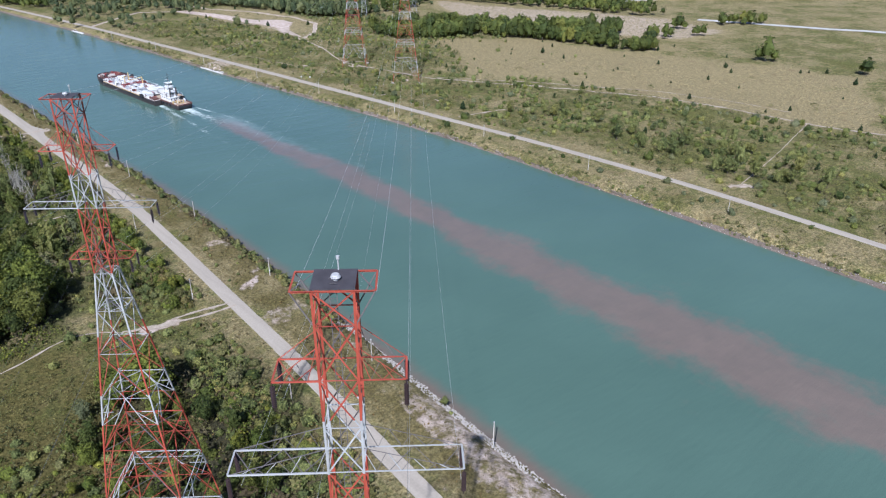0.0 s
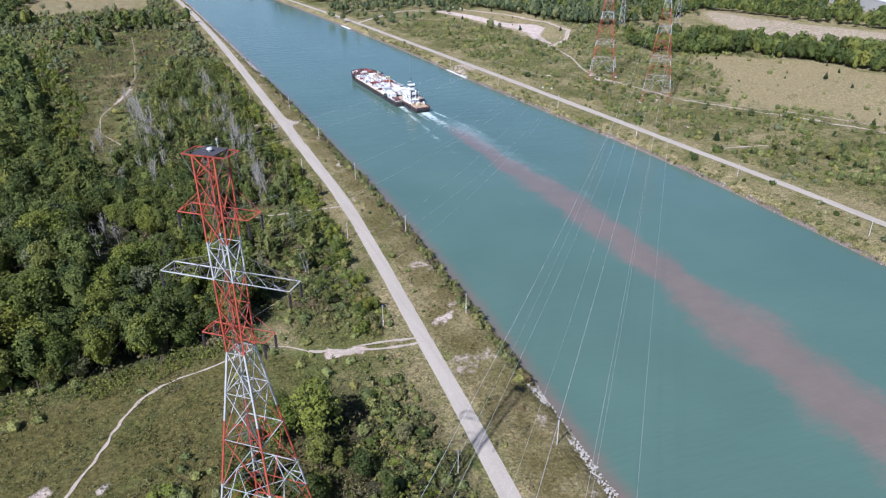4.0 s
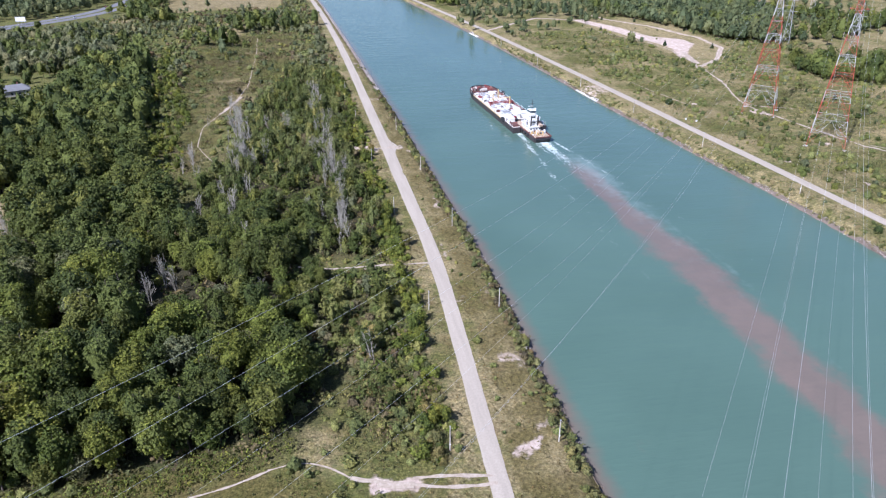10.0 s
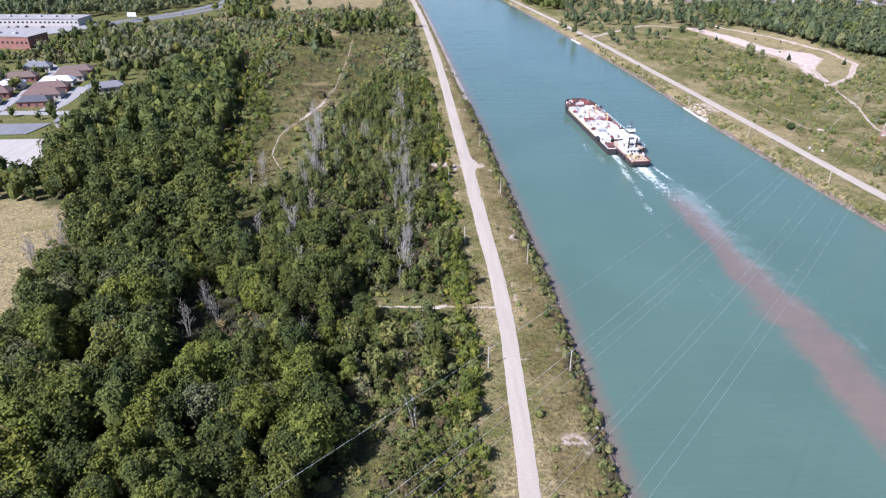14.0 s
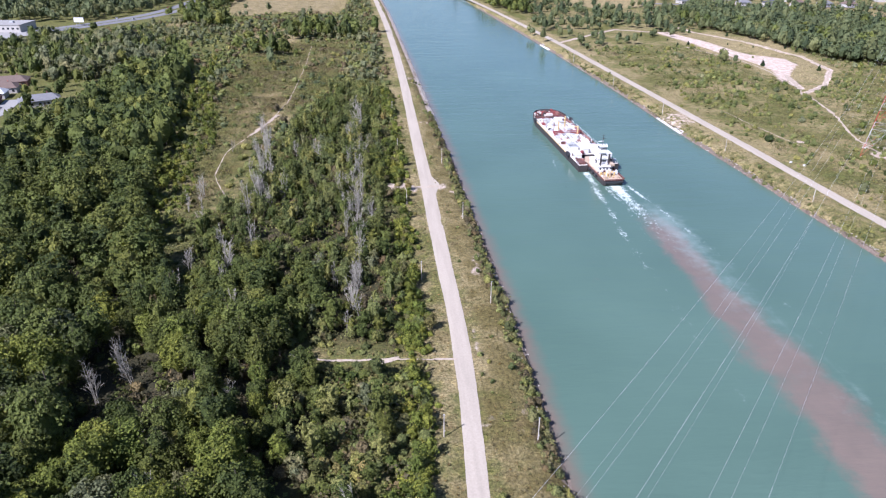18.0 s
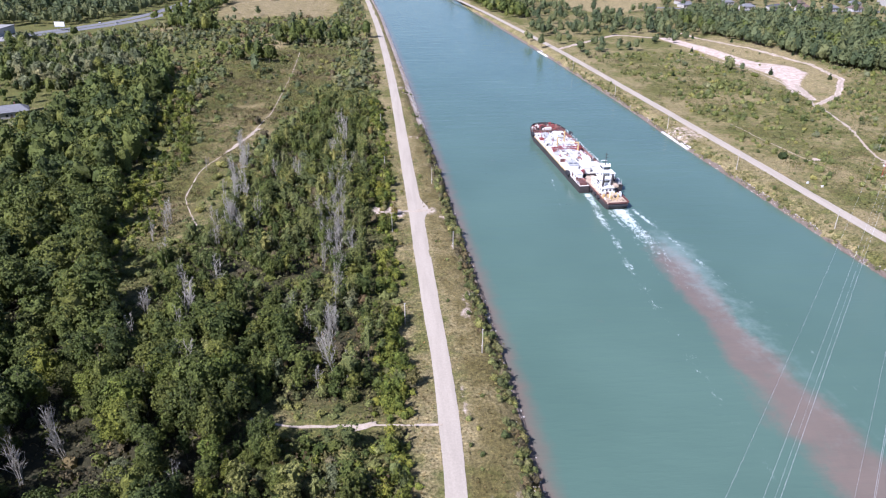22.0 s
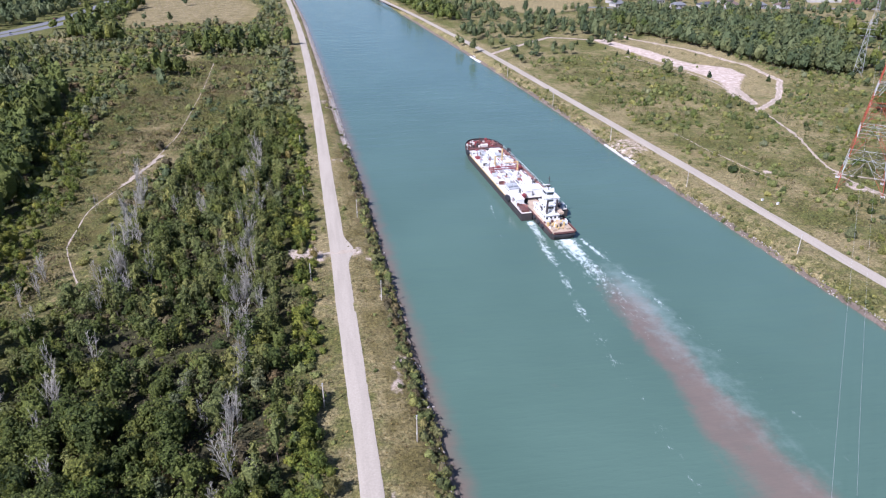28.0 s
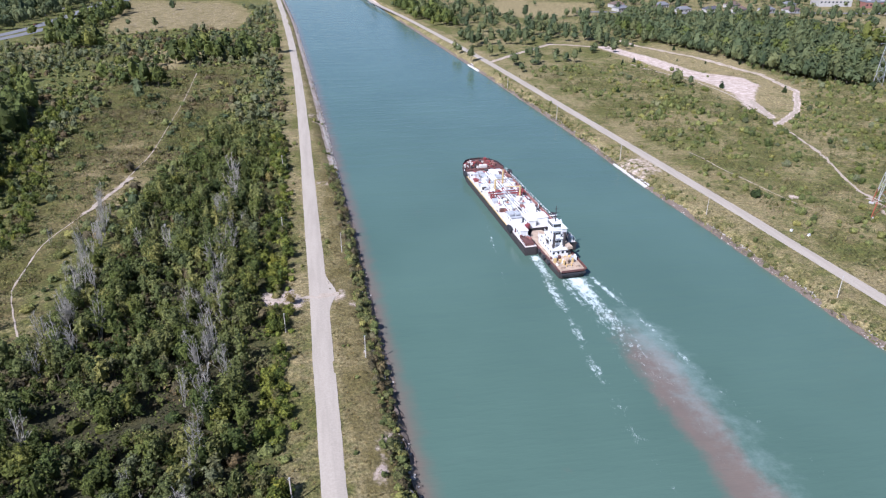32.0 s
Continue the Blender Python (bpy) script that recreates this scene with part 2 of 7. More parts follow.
WATER = water_material()
RED = paint("tower_red", (0.33, 0.062, 0.036), 0.55, 0.3, 0.7)
WHITE_STEEL = paint("tower_white", (0.37, 0.37, 0.36), 0.5, 0.18, 0.7)
# darker steel that paints shade into the towers' back and inner members
STEEL_SHADED = paint("shaded_steel", (0.12, 0.105, 0.10), 0.6, 0.3, 0.6)
GALV = paint("galvanised_steel", (0.36, 0.36, 0.36), 0.5, 0.2, 0.8, 0.2)
DARK = paint("dark_rubber", (0.025, 0.025, 0.028), 0.7, 0.2)
MESH_DARK = paint("dark_decking", (0.05, 0.045, 0.05), 0.8, 0.25)
INSUL = paint("brown_glaze", (0.045, 0.03, 0.028), 0.25, 0.2)
WIRE_OLD = paint("weathered_wire", (0.11, 0.11, 0.108), 0.6, 0.1, 0.5, 0.0)
WIRE = paint("aluminium_wire", (0.52, 0.53, 0.52), 0.6, 0.1, 0.5, 0.0)

# ---- building helpers ----
def put_mesh(name, verts, faces, mats, parent=None, smooth=False, index=None):
    me = bpy.data.meshes.new(name)
    me.from_pydata([tuple(v) for v in verts], [], faces)
    for m in mats if isinstance(mats, (list, tuple)) else [mats]:
        me.materials.append(m)
    if index is not None:
        me.polygons.foreach_set("material_index", index)
    if smooth:
        me.polygons.foreach_set("use_smooth", [True] * len(me.polygons))
    ob = new(name, me)
    ob.parent = parent
    return ob


def quads_mesh(name, q, mats, index=None):
    """A mesh of loose quads from an array of n x 4 x 3."""
    n = len(q)
    me = bpy.data.meshes.new(name)
    me.vertices.add(4 * n)
    me.vertices.foreach_set("co", np.ascontiguousarray(q, dtype=np.float32).ravel())
    me.loops.add(4 * n)
    me.loops.foreach_set("vertex_index", np.arange(4 * n, dtype=np.int32))
    me.polygons.add(n)
    me.polygons.foreach_set("loop_start", np.arange(0, 4 * n, 4, dtype=np.int32))
    for m in mats:
        me.materials.append(m)
    if index is not None:
        me.polygons.foreach_set("material_index", np.asarray(index, dtype=np.int32))
    me.update(calc_edges=True)
    return me


def part(name, bm, material, parent, label=""):
    me = bpy.data.meshes.new(name)
    bm.to_mesh(me)
    bm.free()
    me.materials.append(material)
    ob = new(name, me)
    ob.parent = parent
    if label:
        tagged(ob, label)
    return ob


def thing(name, label, category, m=None, group="", kind=""):
    ob = tagged(new(name), label, category, group, kind)
    ob.empty_display_size = 0.2
    if m is not None:
        ob.matrix_basis = m
    return ob


def box(bm, x0, x1, y0, y1, z0, z1, bevel=0.0):
    r = bmesh.ops.create_cube(bm, size=1)
    vs = r["verts"]
    for v in vs:
        v.co = Vector((x0 + (v.co.x + 0.5) * (x1 - x0), y0 + (v.co.y + 0.5) * (y1 - y0), z0 + (v.co.z + 0.5) * (z1 - z0)))
    if bevel:
        es = {e for v in vs for e in v.link_edges}
        bmesh.ops.bevel(bm, geom=list(es), offset=bevel, segments=2, affect="EDGES", profile=0.5)
    return bm


def boxed(x0, x1, y0, y1, z0, z1, bevel=0.0):
    return box(bmesh.new(), x0, x1, y0, y1, z0, z1, bevel)


def rod(bm, a, b, r, sides=8, r2=None):
    a, b = Vector(a), Vector(b)
    d = b - a
    m = Matrix.Translation((a + b) / 2) @ d.to_track_quat("Z", "Y").to_matrix().to_4x4()
    bmesh.ops.create_cone(bm, cap_ends=True, segments=sides, radius1=r, radius2=r if r2 is None else r2, depth=d.length, matrix=m)
    return bm


def rodded(a, b, r, sides=8, r2=None):
    return rod(bmesh.new(), a, b, r, sides, r2)


def prism(bm, outline, z0, z1, top=None):
    """A solid over an outline of (x, y), with an optional other outline at its top."""
    lo = [bm.verts.new((x, y, z0)) for x, y in outline]
    hi = [bm.verts.new((x, y, z1)) for x, y in (top or outline)]
    n = len(lo)
    bm.faces.new(list(reversed(lo)))
    bm.faces.new(hi)
    for i in range(n):
        bm.faces.new((lo[i], lo[(i + 1) % n], hi[(i + 1) % n], hi[i]))
    return bm


# ---- plan: the canal's edges, the roads, fields and tracks (metres; the canal runs along +y) ----
def curve(points):
    ys, xs = zip(*points)

    def at(y):
        y = np.asarray(y, float)
        return sum(w * np.interp(y + d, ys, xs) for d, w in ((-36, 1), (-24, 2), (-12, 3), (0, 4), (12, 3), (24, 2), (36, 1))) / 16

    return at


WATER_Z = -3.0
edge_l = curve([(-700, -8), (74, -4.5), (100, -3), (162, 0.6), (250, 1.6), (300, 0.8), (340, -1.5), (400, -3.6), (450, -6), (632, -15), (884, -29), (1036, -41), (1600, -90), (5000, -420)])
edge_r = curve([(-700, 122), (60, 128), (153, 130), (233, 130.5), (300, 127), (335, 122), (394, 117), (450, 111), (532, 106), (665, 93), (913, 65), (1046, 52), (1600, 0), (5000, -330)])
road_l = curve([(-700, -70), (40, -29.6), (100, -24.2), (132, -21.8), (151, -20.7), (175, -19.5), (200, -18.2), (225, -17.0), (250, -15.7), (275, -15.0), (300, -15.8), (317, -16.5), (335, -16.9), (357, -17.1), (393, -18.0), (413, -18.5), (459, -19.8), (500, -20.6), (565, -22.4), (650, -25.3), (777, -31.2), (927, -40.8), (1037, -49), (1600, -98), (5000, -440)])
road_r = curve([(-700, 130), (71, 151.5), (122, 154), (169, 152.5), (229, 148.5), (278, 143), (316, 140), (371, 134), (419, 130), (451, 126.5), (496, 122), (557, 115.5), (676, 103), (766, 91), (890, 73), (1021, 50), (1600, 14), (5000, -310)])

FIELD_EAST = [(213, 324), (264, 388), (284, 438), (310, 428), (342, 392), (352, 345), (366, 306), (371, 264), (392, 217), (400, 171), (285, 113), (272, 146), (262, 225), (248, 302)]
FIELD_GREEN = [(450, 304), (600, 217), (470, 165), (412, 186), (387, 243)]
BARE_EAST = [(372, 470), (400, 560), (430, 612), (450, 622), (478, 522), (506, 458), (530, 380), (500, 300), (430, 310), (400, 380)]
PATCH = [(196, 727), (208, 728), (217, 690), (229, 637), (249, 608), (247, 588), (233, 570), (214, 540), (209, 540), (220, 572), (218, 603), (210, 648), (202, 690)]
PATCH_DRY = [(195, 725), (222, 730), (268, 690), (272, 622), (266, 568), (212, 508), (210, 600), (200, 680)]
CLEAR_WEST = [(-128, 690), (-58, 700), (-66, 550), (-84, 476), (-96, 430), (-99, 350), (-108, 356), (-116, 410), (-122, 470), (-126, 537), (-136, 606)]
FIELD_WEST = [(-160, 347), (-153, 306), (-148, 272), (-270, 250), (-280, 345)]
FIELD_NORTH = [(-205, 973), (-210, 1060), (-100, 1050), (-70, 940), (-78, 849), (-135, 859), (-181, 838)]
HILL_WEST = [(-125, 120), (-118, 180), (-86, 190), (-66, 189), (-55, 178), (-48, 135), (-80, 110)]
FIELD_FAR = [(150, 930), (190, 1010), (290, 960), (250, 880), (190, 870)]

# the dense wood west of the canal, its young eastern part, and the far woods
WOOD_WEST = [(-135, 190), (-105, 188), (-97, 188), (-83, 190), (-70, 192), (-60, 193), (-54, 200), (-50, 211), (-50, 224), (-47, 252), (-60, 275), (-88, 290), (-117, 352), (-129, 414), (-138, 475), (-150, 540), (-163, 617), (-170, 620), (-180, 585), (-187, 522), (-191, 481), (-206, 455), (-200, 404), (-174, 345), (-160, 348), (-150, 306), (-146, 270)]
WOOD_YOUNG = [(-46, 200), (-30, 190), (-28, 262), (-60, 262), (-58, 220)]
WOOD_ROAD = [(-62, 276), (-30, 274), (-32, 400), (-37, 540), (-62, 545), (-79, 440), (-87, 376), (-97, 345), (-90, 296)]
WOOD_EAST = [(245, 752), (263, 669), (280, 603), (302, 576), (330, 585), (368, 655), (405, 758), (336, 808), (255, 790)]
WOOD_NORTHWEST = [(-166, 620), (-188, 588), (-206, 566), (-240, 572), (-262, 604), (-300, 640), (-326, 692), (-303, 726), (-263, 718), (-225, 702), (-188, 672)]
HEDGE_EAST = [(268, 438), (284, 446), (310, 435), (344, 400), (357, 350), (366, 310), (376, 296), (398, 318), (425, 368), (405, 398), (380, 432), (340, 490), (265, 500)]
THICKET_EAST = [(176, 262), (205, 236), (212, 181), (214, 140), (190, 90), (170, 120), (178, 176)]

HIGHWAY = [(-520, 640), (-400, 700), (-335, 752), (-300, 790), (-266, 832), (-246, 885), (-236, 960), (-226, 1060), (-215, 1200), (-205, 1500)]
EARTH_FAR = [[(500, 470), (560, 430), (640, 300), (610, 290), (530, 400)], [(420, 640), (520, 610), (560, 560), (470, 590)], [(130, 1000), (250, 1010), (300, 1080), (150, 1100)]]
PIT = [(-100, 283), (-105, 262), (-98, 246), (-84, 244), (-79, 256), (-88, 270)]
GROVE = [(-86, 118), (-70, 150), (-58, 160), (-42, 160), (-31, 150), (-31, 118), (-38, 100), (-60, 92), (-78, 100)]
TREE_LINES = [(4, [(-140, 664), (-115, 648), (-92, 638)]), (5, [(-140, 704), (-105, 708), (-74, 722), (-52, 724)]), (7, [(-122, 745), (-99, 752), (-76, 765), (-53, 740)]), (9, [(-168, 775), (-190, 790), (-213, 807)]), (9, [(520, 640), (600, 560), (680, 470), (740, 380)]), (10, [(330, 760), (420, 690), (500, 640)]), (7, [(700, 560), (760, 420)]), (9, [(237, 777), (307, 644), (345, 585), (400, 610), (455, 640)]), (7, [(455, 640), (484, 545), (514, 478), (516, 418), (540, 398)]), (12, [(480, 640), (512, 560), (545, 490), (550, 430)]), (4, [(413, 334), (418, 331)]), (4, [(430, 328), (437, 323)]), (5, [(480, 349), (488, 343)]), (3, [(455, 315), (459, 312)]), (6, [(522, 337), (545, 320), (560, 310)]), (9, [(108, 830), (90, 900), (78, 990)]), (4, [(405, 226), (398, 232)]), (4, [(409, 173), (414, 168)])]

CORRIDOR = [(-46, 222), (-48, 210), (-51, 196), (-56, 188)]
TRACKS_WEST = [
    (0.45, 0.9, [(-20, 173), (-29, 173), (-37, 175.5), (-44, 177), (-48, 179.5), (-52, 184.5), (-58, 187), (-64, 184.5), (-72, 181), (-82, 180), (-89, 174), (-94, 161), (-101, 148), (-112, 130)]),
    (1.25, 1.0, [(-36, 175.5), (-43, 177)]),
    (0.6, 1.0, [(-20, 175), (-28, 177), (-36, 177)]),
    (0.5, 0.7, [(-17, 266), (-34, 267), (-50, 267.5), (-58, 271)]),
    (0.8, 0.9, [(-31, 267), (-38, 266)]),
    (0.3, 0.5, [(-92, 372), (-103, 398), (-104, 430), (-93, 465), (-87, 516), (-87, 616), (-89, 680)]),
    (1.1, 0.55, [(-97, 452), (-89, 488)]),
    (0.35, 0.4, [(-46, 216), (-48, 209), (-51, 196), (-56, 188)]),
    (1.2, 0.8, [(-12, 381), (-20, 381), (-31, 379), (-33, 385)]),
]
TRACKS_EAST = [
    (0.9, 1.0, [(210, 513), (200, 467), (188, 434), (184, 419), (190, 414), (205, 405)]),
    (1.0, 1.0, [(184, 419), (186, 402), (197, 340), (233, 288), (263, 218), (272, 145), (281, 113), (290, 60)]),
    (0.6, 0.8, [(200, 342), (238, 296), (276, 225), (288, 160)]),
    (0.3, 0.5, [(167, 126), (219, 134), (272, 145)]),
    (0.3, 0.4, [(272, 145), (300, 150), (340, 158), (376, 165)]),
    (1.2, 1.0, [(104, 682), (128, 706), (165, 740), (197, 725)]),
]
TRACKS_FAR = [
    (1.1, 1.0, [(224, 746), (254, 655), (265, 617), (261, 573), (235, 535), (210, 513)]),
    (0.9, 1.0, [(196, 659), (214, 606), (217, 566), (212, 524), (206, 508)]),
    (1.6, 0.9, [(223, 560), (214, 525)]),
    (0.7, 0.75, [(151, 268), (166, 266), (180, 262)]),
    (1.2, 0.8, [(165, 128), (171, 123)]),
    (0.4, 0.5, [(145, 480), (148, 455), (155, 418)]),
]
TRACKS = TRACKS_WEST + TRACKS_EAST + TRACKS_FAR


def inside(poly, x, y):
    x, y = np.asarray(x, float), np.asarray(y, float)
    hit = np.zeros(x.shape, bool)
    n = len(poly)
    for i in range(n):
        (x0, y0), (x1, y1) = poly[i], poly[(i + 1) % n]
        if y0 == y1:
            continue
        c = (y0 > y) != (y1 > y)
        hit ^= c & (x < (x1 - x0) * (y - y0) / (y1 - y0) + x0)
    return hit


def to_line(pts, x, y):
    """Distance to a polyline."""
    best = np.full(np.shape(x), 1e9)
    for (x0, y0), (x1, y1) in zip(pts, pts[1:]):
        dx, dy = x1 - x0, y1 - y0
        t = np.clip(((x - x0) * dx + (y - y0) * dy) / (dx * dx + dy * dy), 0, 1)
        best = np.minimum(best, np.hypot(x - x0 - t * dx, y - y0 - t * dy))
    return best


def soft_in(poly, x, y, width):
    """1 inside a field, 0 outside, fading over width."""
    d = to_line(list(poly) + [poly[0]], x, y)
    return np.clip(0.5 + np.where(inside(poly, x, y), d, -d) / width, 0, 1)


_tab = np.random.RandomState(7).rand(64, 64)


def lumps(x, y, size):
    """Smooth noise from 0 to 1 over the plan."""
    u, v = np.asarray(x) / size, np.asarray(y) / size
    i, j = np.floor(u).astype(int), np.floor(v).astype(int)
    a, b = u - i, v - j
    a, b = a * a * (3 - 2 * a), b * b * (3 - 2 * b)
    g = lambda p, q: _tab[p % 64, q % 64]
    return (g(i, j) * (1 - a) + g(i + 1, j) * a) * (1 - b) + (g(i, j + 1) * (1 - a) + g(i + 1, j + 1) * a) * b


def height(x, y):
    """Ground level away from the canal."""
    away = np.clip(np.maximum(-60 - x, x - 165) / 60, 0, 1) * np.clip((x + 215) / 22, 0, 1)
    return away * ((lumps(x, y, 45) - 0.5) * 1.6 + (lumps(x + 400, y, 14) - 0.5) * 0.5)

# ---- ground, water, roads ----
def spaced(a, b, d):
    return list(np.arange(a, b, d))


def build_ground():
    ys = np.array(spaced(-700, 20, 40) + spaced(20, 330, 3) + spaced(330, 500, 3.8) + spaced(500, 740, 2.3) + spaced(740, 760, 4) + spaced(760, 1300, 10) + spaced(1300, 4800, 120) + [4800])
    left = spaced(-3600, -700, 150) + spaced(-700, -320, 20) + spaced(-320, -130, 4) + spaced(-130, -7, 2.6) + [-6.5, -5, -3.6, -2.2, -1, 0, 3, 14]
    right = [-14, -3, 0, 1, 2.2, 3.6, 5, 6.5] + spaced(8, 60, 2.2) + spaced(60, 92, 3.2) + spaced(92, 188, 1.9) + spaced(188, 330, 4) + spaced(330, 700, 15) + spaced(700, 3600, 150)
    left, right = np.array(left), np.array(right)
    Y = ys[:, None]
    X = np.hstack([edge_l(Y) + left, edge_r(Y) + right])
    Y = np.broadcast_to(Y, X.shape)
    off = np.hstack([np.broadcast_to(-left, (len(ys), len(left))), np.broadcast_to(right, (len(ys), len(right)))])
    Z = height(X, Y) + (lumps(X, Y, 3.1) - 0.5) * 0.18
    wob = (lumps(X * 0 + 9, Y, 7) - 0.5) * 2.2
    bank = np.interp(off + wob * (off > 0.5) * (off < 8), [-14, -3, 0, 1.6, 4.2, 6.5], [-9, -4.2, WATER_Z - 0.05, -1.9, -0.5, 0])
    Z = np.where(off < 7, bank + (lumps(X, Y, 1.9) - 0.5) * 0.5 * (off > 0.5), Z)
    dry = np.where(X > 100, np.where(X > 330, 0.55, 0.40), 0.22)
    xl, xr = road_l(Y), road_r(Y)
    verge = (np.abs(X - xl) < 11) | (X > xl) & (X < 60)
    dry = np.where((X < -60) & (Y > 420), 0.02, dry)
    dry = np.where(verge, 0.56, dry)
    dry = np.where((X > 60) & (X < xr + np.where((Y > 400) & (Y < 690), 15, 9)), 0.56, dry)
    dry = np.where((X < 60) & (X > xl + 4), 0.82, dry)
    for poly, v in ((FIELD_EAST, 1.05), (BARE_EAST, 0.9), (PATCH_DRY, 0.75), (CLEAR_WEST, 0.3), (FIELD_WEST, 0.95), (FIELD_NORTH, 1.0), (FIELD_FAR, 0.9), (HILL_WEST, 0.14), (FIELD_GREEN, 0.42), ([(-106, 440), (-84, 445), (-84, 530), (-104, 540), (-112, 490)], 0.95), ([(-110, 640), (-70, 650), (-66, 600), (-95, 590)], 0.7), ([(-150, 700), (-100, 690), (-90, 760), (-140, 770)], 0.85), ([(-230, 790), (-190, 780), (-185, 830), (-225, 840)], 0.9)):
        s = soft_in(poly, X, Y, 14)
        dry = dry * (1 - s) + v * s
    path = np.clip(1.2 - to_line(CORRIDOR + [(-50, 183)], X, Y) / 3.5, 0, 1)
    dry = dry * (1 - path) + 0.45 * path
    bare = np.zeros_like(X)
    for half, v, pts in TRACKS:
        d = to_line(pts, X, Y) + (lumps(X, Y, 2.7) - 0.5) * 0.8
        bare = np.maximum(bare, (v if half > 1.0 else 0.42 * v) * np.clip(1.45 - d / (half * 1.7), 0, 1))
    bare = np.maximum(bare, soft_in(PATCH, X, Y, 9) * 0.98)
    bare = np.maximum(bare, soft_in(PATCH_DRY, X, Y, 12) * 0.34)
    bare = np.maximum(bare, soft_in(BARE_EAST, X, Y, 14) * 0.52)
    bare = np.maximum(bare, soft_in(FIELD_NORTH, X, Y, 30) * 0.42)
    bare = np.maximum(bare, soft_in([(-118, 470), (-100, 440), (-86, 470), (-82, 520), (-98, 548), (-118, 530)], X, Y, 16) * 0.36)
    for poly in EARTH_FAR:
        bare = np.maximum(bare, soft_in(poly, X, Y, 16) * 0.38)
    bare = np.maximum(bare, soft_in([(104, 478), (108, 450), (126, 458), (126, 482)], X, Y, 8) * 0.55)
    near = np.clip((145 - Y) / 40, 0, 1) * ((off > 1) & (off < 12) & (X < 60))
    bare = np.maximum(bare, near * 0.55)
    bare = np.maximum(bare, 0.5 * ((X < 60) & (off > 3) & (X > xl + 2)) * np.clip(3.2 * (lumps(X + 5, Y, 9) * 0.6 + lumps(X, Y + 9, 3.5) * 0.4 - 0.45), 0, 1))
    bare = np.maximum(bare, 0.3 * ((off > 0) & (off < 4)))
    bare = np.maximum(bare, np.clip((Y - 462) / 20, 0, 1) * ((off > 0.2) & (off < 3.4) & (X < 60)) * 0.9)
    for cx, cy, r in ((-26, 384, 3.2), (-30, 379, 2.6), (-12, 381, 3.0), (-8.5, 377, 2.2), (-23, 377, 2.0), (-6, 352, 2.0), (-7, 310, 2.2), (-11.5, 181.6, 1.5), (-9.0, 182.0, 2.0), (-8, 212, 2.0), (-104, 152, 2.6), (-107, 150, 2.2), (-94, 149, 1.8), (-101, 150, 1.5), (183, 404, 5.5), (186, 398, 3), (182, 349, 4), (176, 352, 2.5), (158, 425, 3), (165, 300, 2.6), (150, 330, 2.2)):
        bare = np.maximum(bare, 0.85 * np.clip(1.3 - np.hypot(X - cx, (Y - cy) * 0.8) / r, 0, 1))
    nr, nc = X.shape
    idx = np.arange(nr * nc).reshape(nr, nc)
    f = np.stack([idx[:-1, :-1], idx[:-1, 1:], idx[1:, 1:], idx[1:, :-1]], -1).reshape(-1, 4)
    me = bpy.data.meshes.new("ground")
    me.vertices.add(nr * nc)
    me.vertices.foreach_set("co", np.stack([X, Y, Z], -1).astype(np.float32).ravel())
    me.loops.add(f.size)
    me.loops.foreach_set("vertex_index", f.astype(np.int32).ravel())
    me.polygons.add(len(f))
    me.polygons.foreach_set("loop_start", np.arange(0, f.size, 4, dtype=np.int32))
    me.update(calc_edges=True)
    me.polygons.foreach_set("use_smooth", [True] * len(f))
    for poly in (WOOD_WEST, WOOD_ROAD):
        dry = dry * (1 - soft_in(poly, X, Y, 10)) - 0.2 * soft_in(poly, X, Y, 10)
    # how strongly each wood's floor gets the litter colour and painted shade
    litter_shade = np.zeros_like(X)
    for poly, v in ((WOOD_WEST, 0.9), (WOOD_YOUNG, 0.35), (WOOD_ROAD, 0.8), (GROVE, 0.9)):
        litter_shade = np.maximum(litter_shade, soft_in(poly, X, Y, 12) * v)
    heath = np.where(verge, 0.3, 0.28)
    heath = np.where((X < 60) & (X > xl + 4), 0.62, heath)
    for poly, v in ((HILL_WEST, 0.72), (CLEAR_WEST, 0.55), (FIELD_EAST, 0.0), (FIELD_WEST, 0.0), (FIELD_NORTH, 0.5), (PATCH_DRY, 0.1), (BARE_EAST, 0.1)):
        k = soft_in(poly, X, Y, 14)
        heath = heath * (1 - k) + v * k
    for name, v in (("dry", dry), ("bare", bare), ("litter_shade", litter_shade), ("heath", heath)):
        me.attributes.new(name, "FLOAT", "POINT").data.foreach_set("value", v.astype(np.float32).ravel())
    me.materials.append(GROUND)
    return tagged(new("ground", me), "rough dry grass and weeds with bare tracks", "ground", kind="structure")


build_ground()

# the ship lies at this place: its stern, and its heading
SHIP_STERN, SHIP_TURN = (57.6, 384.0), 4.3


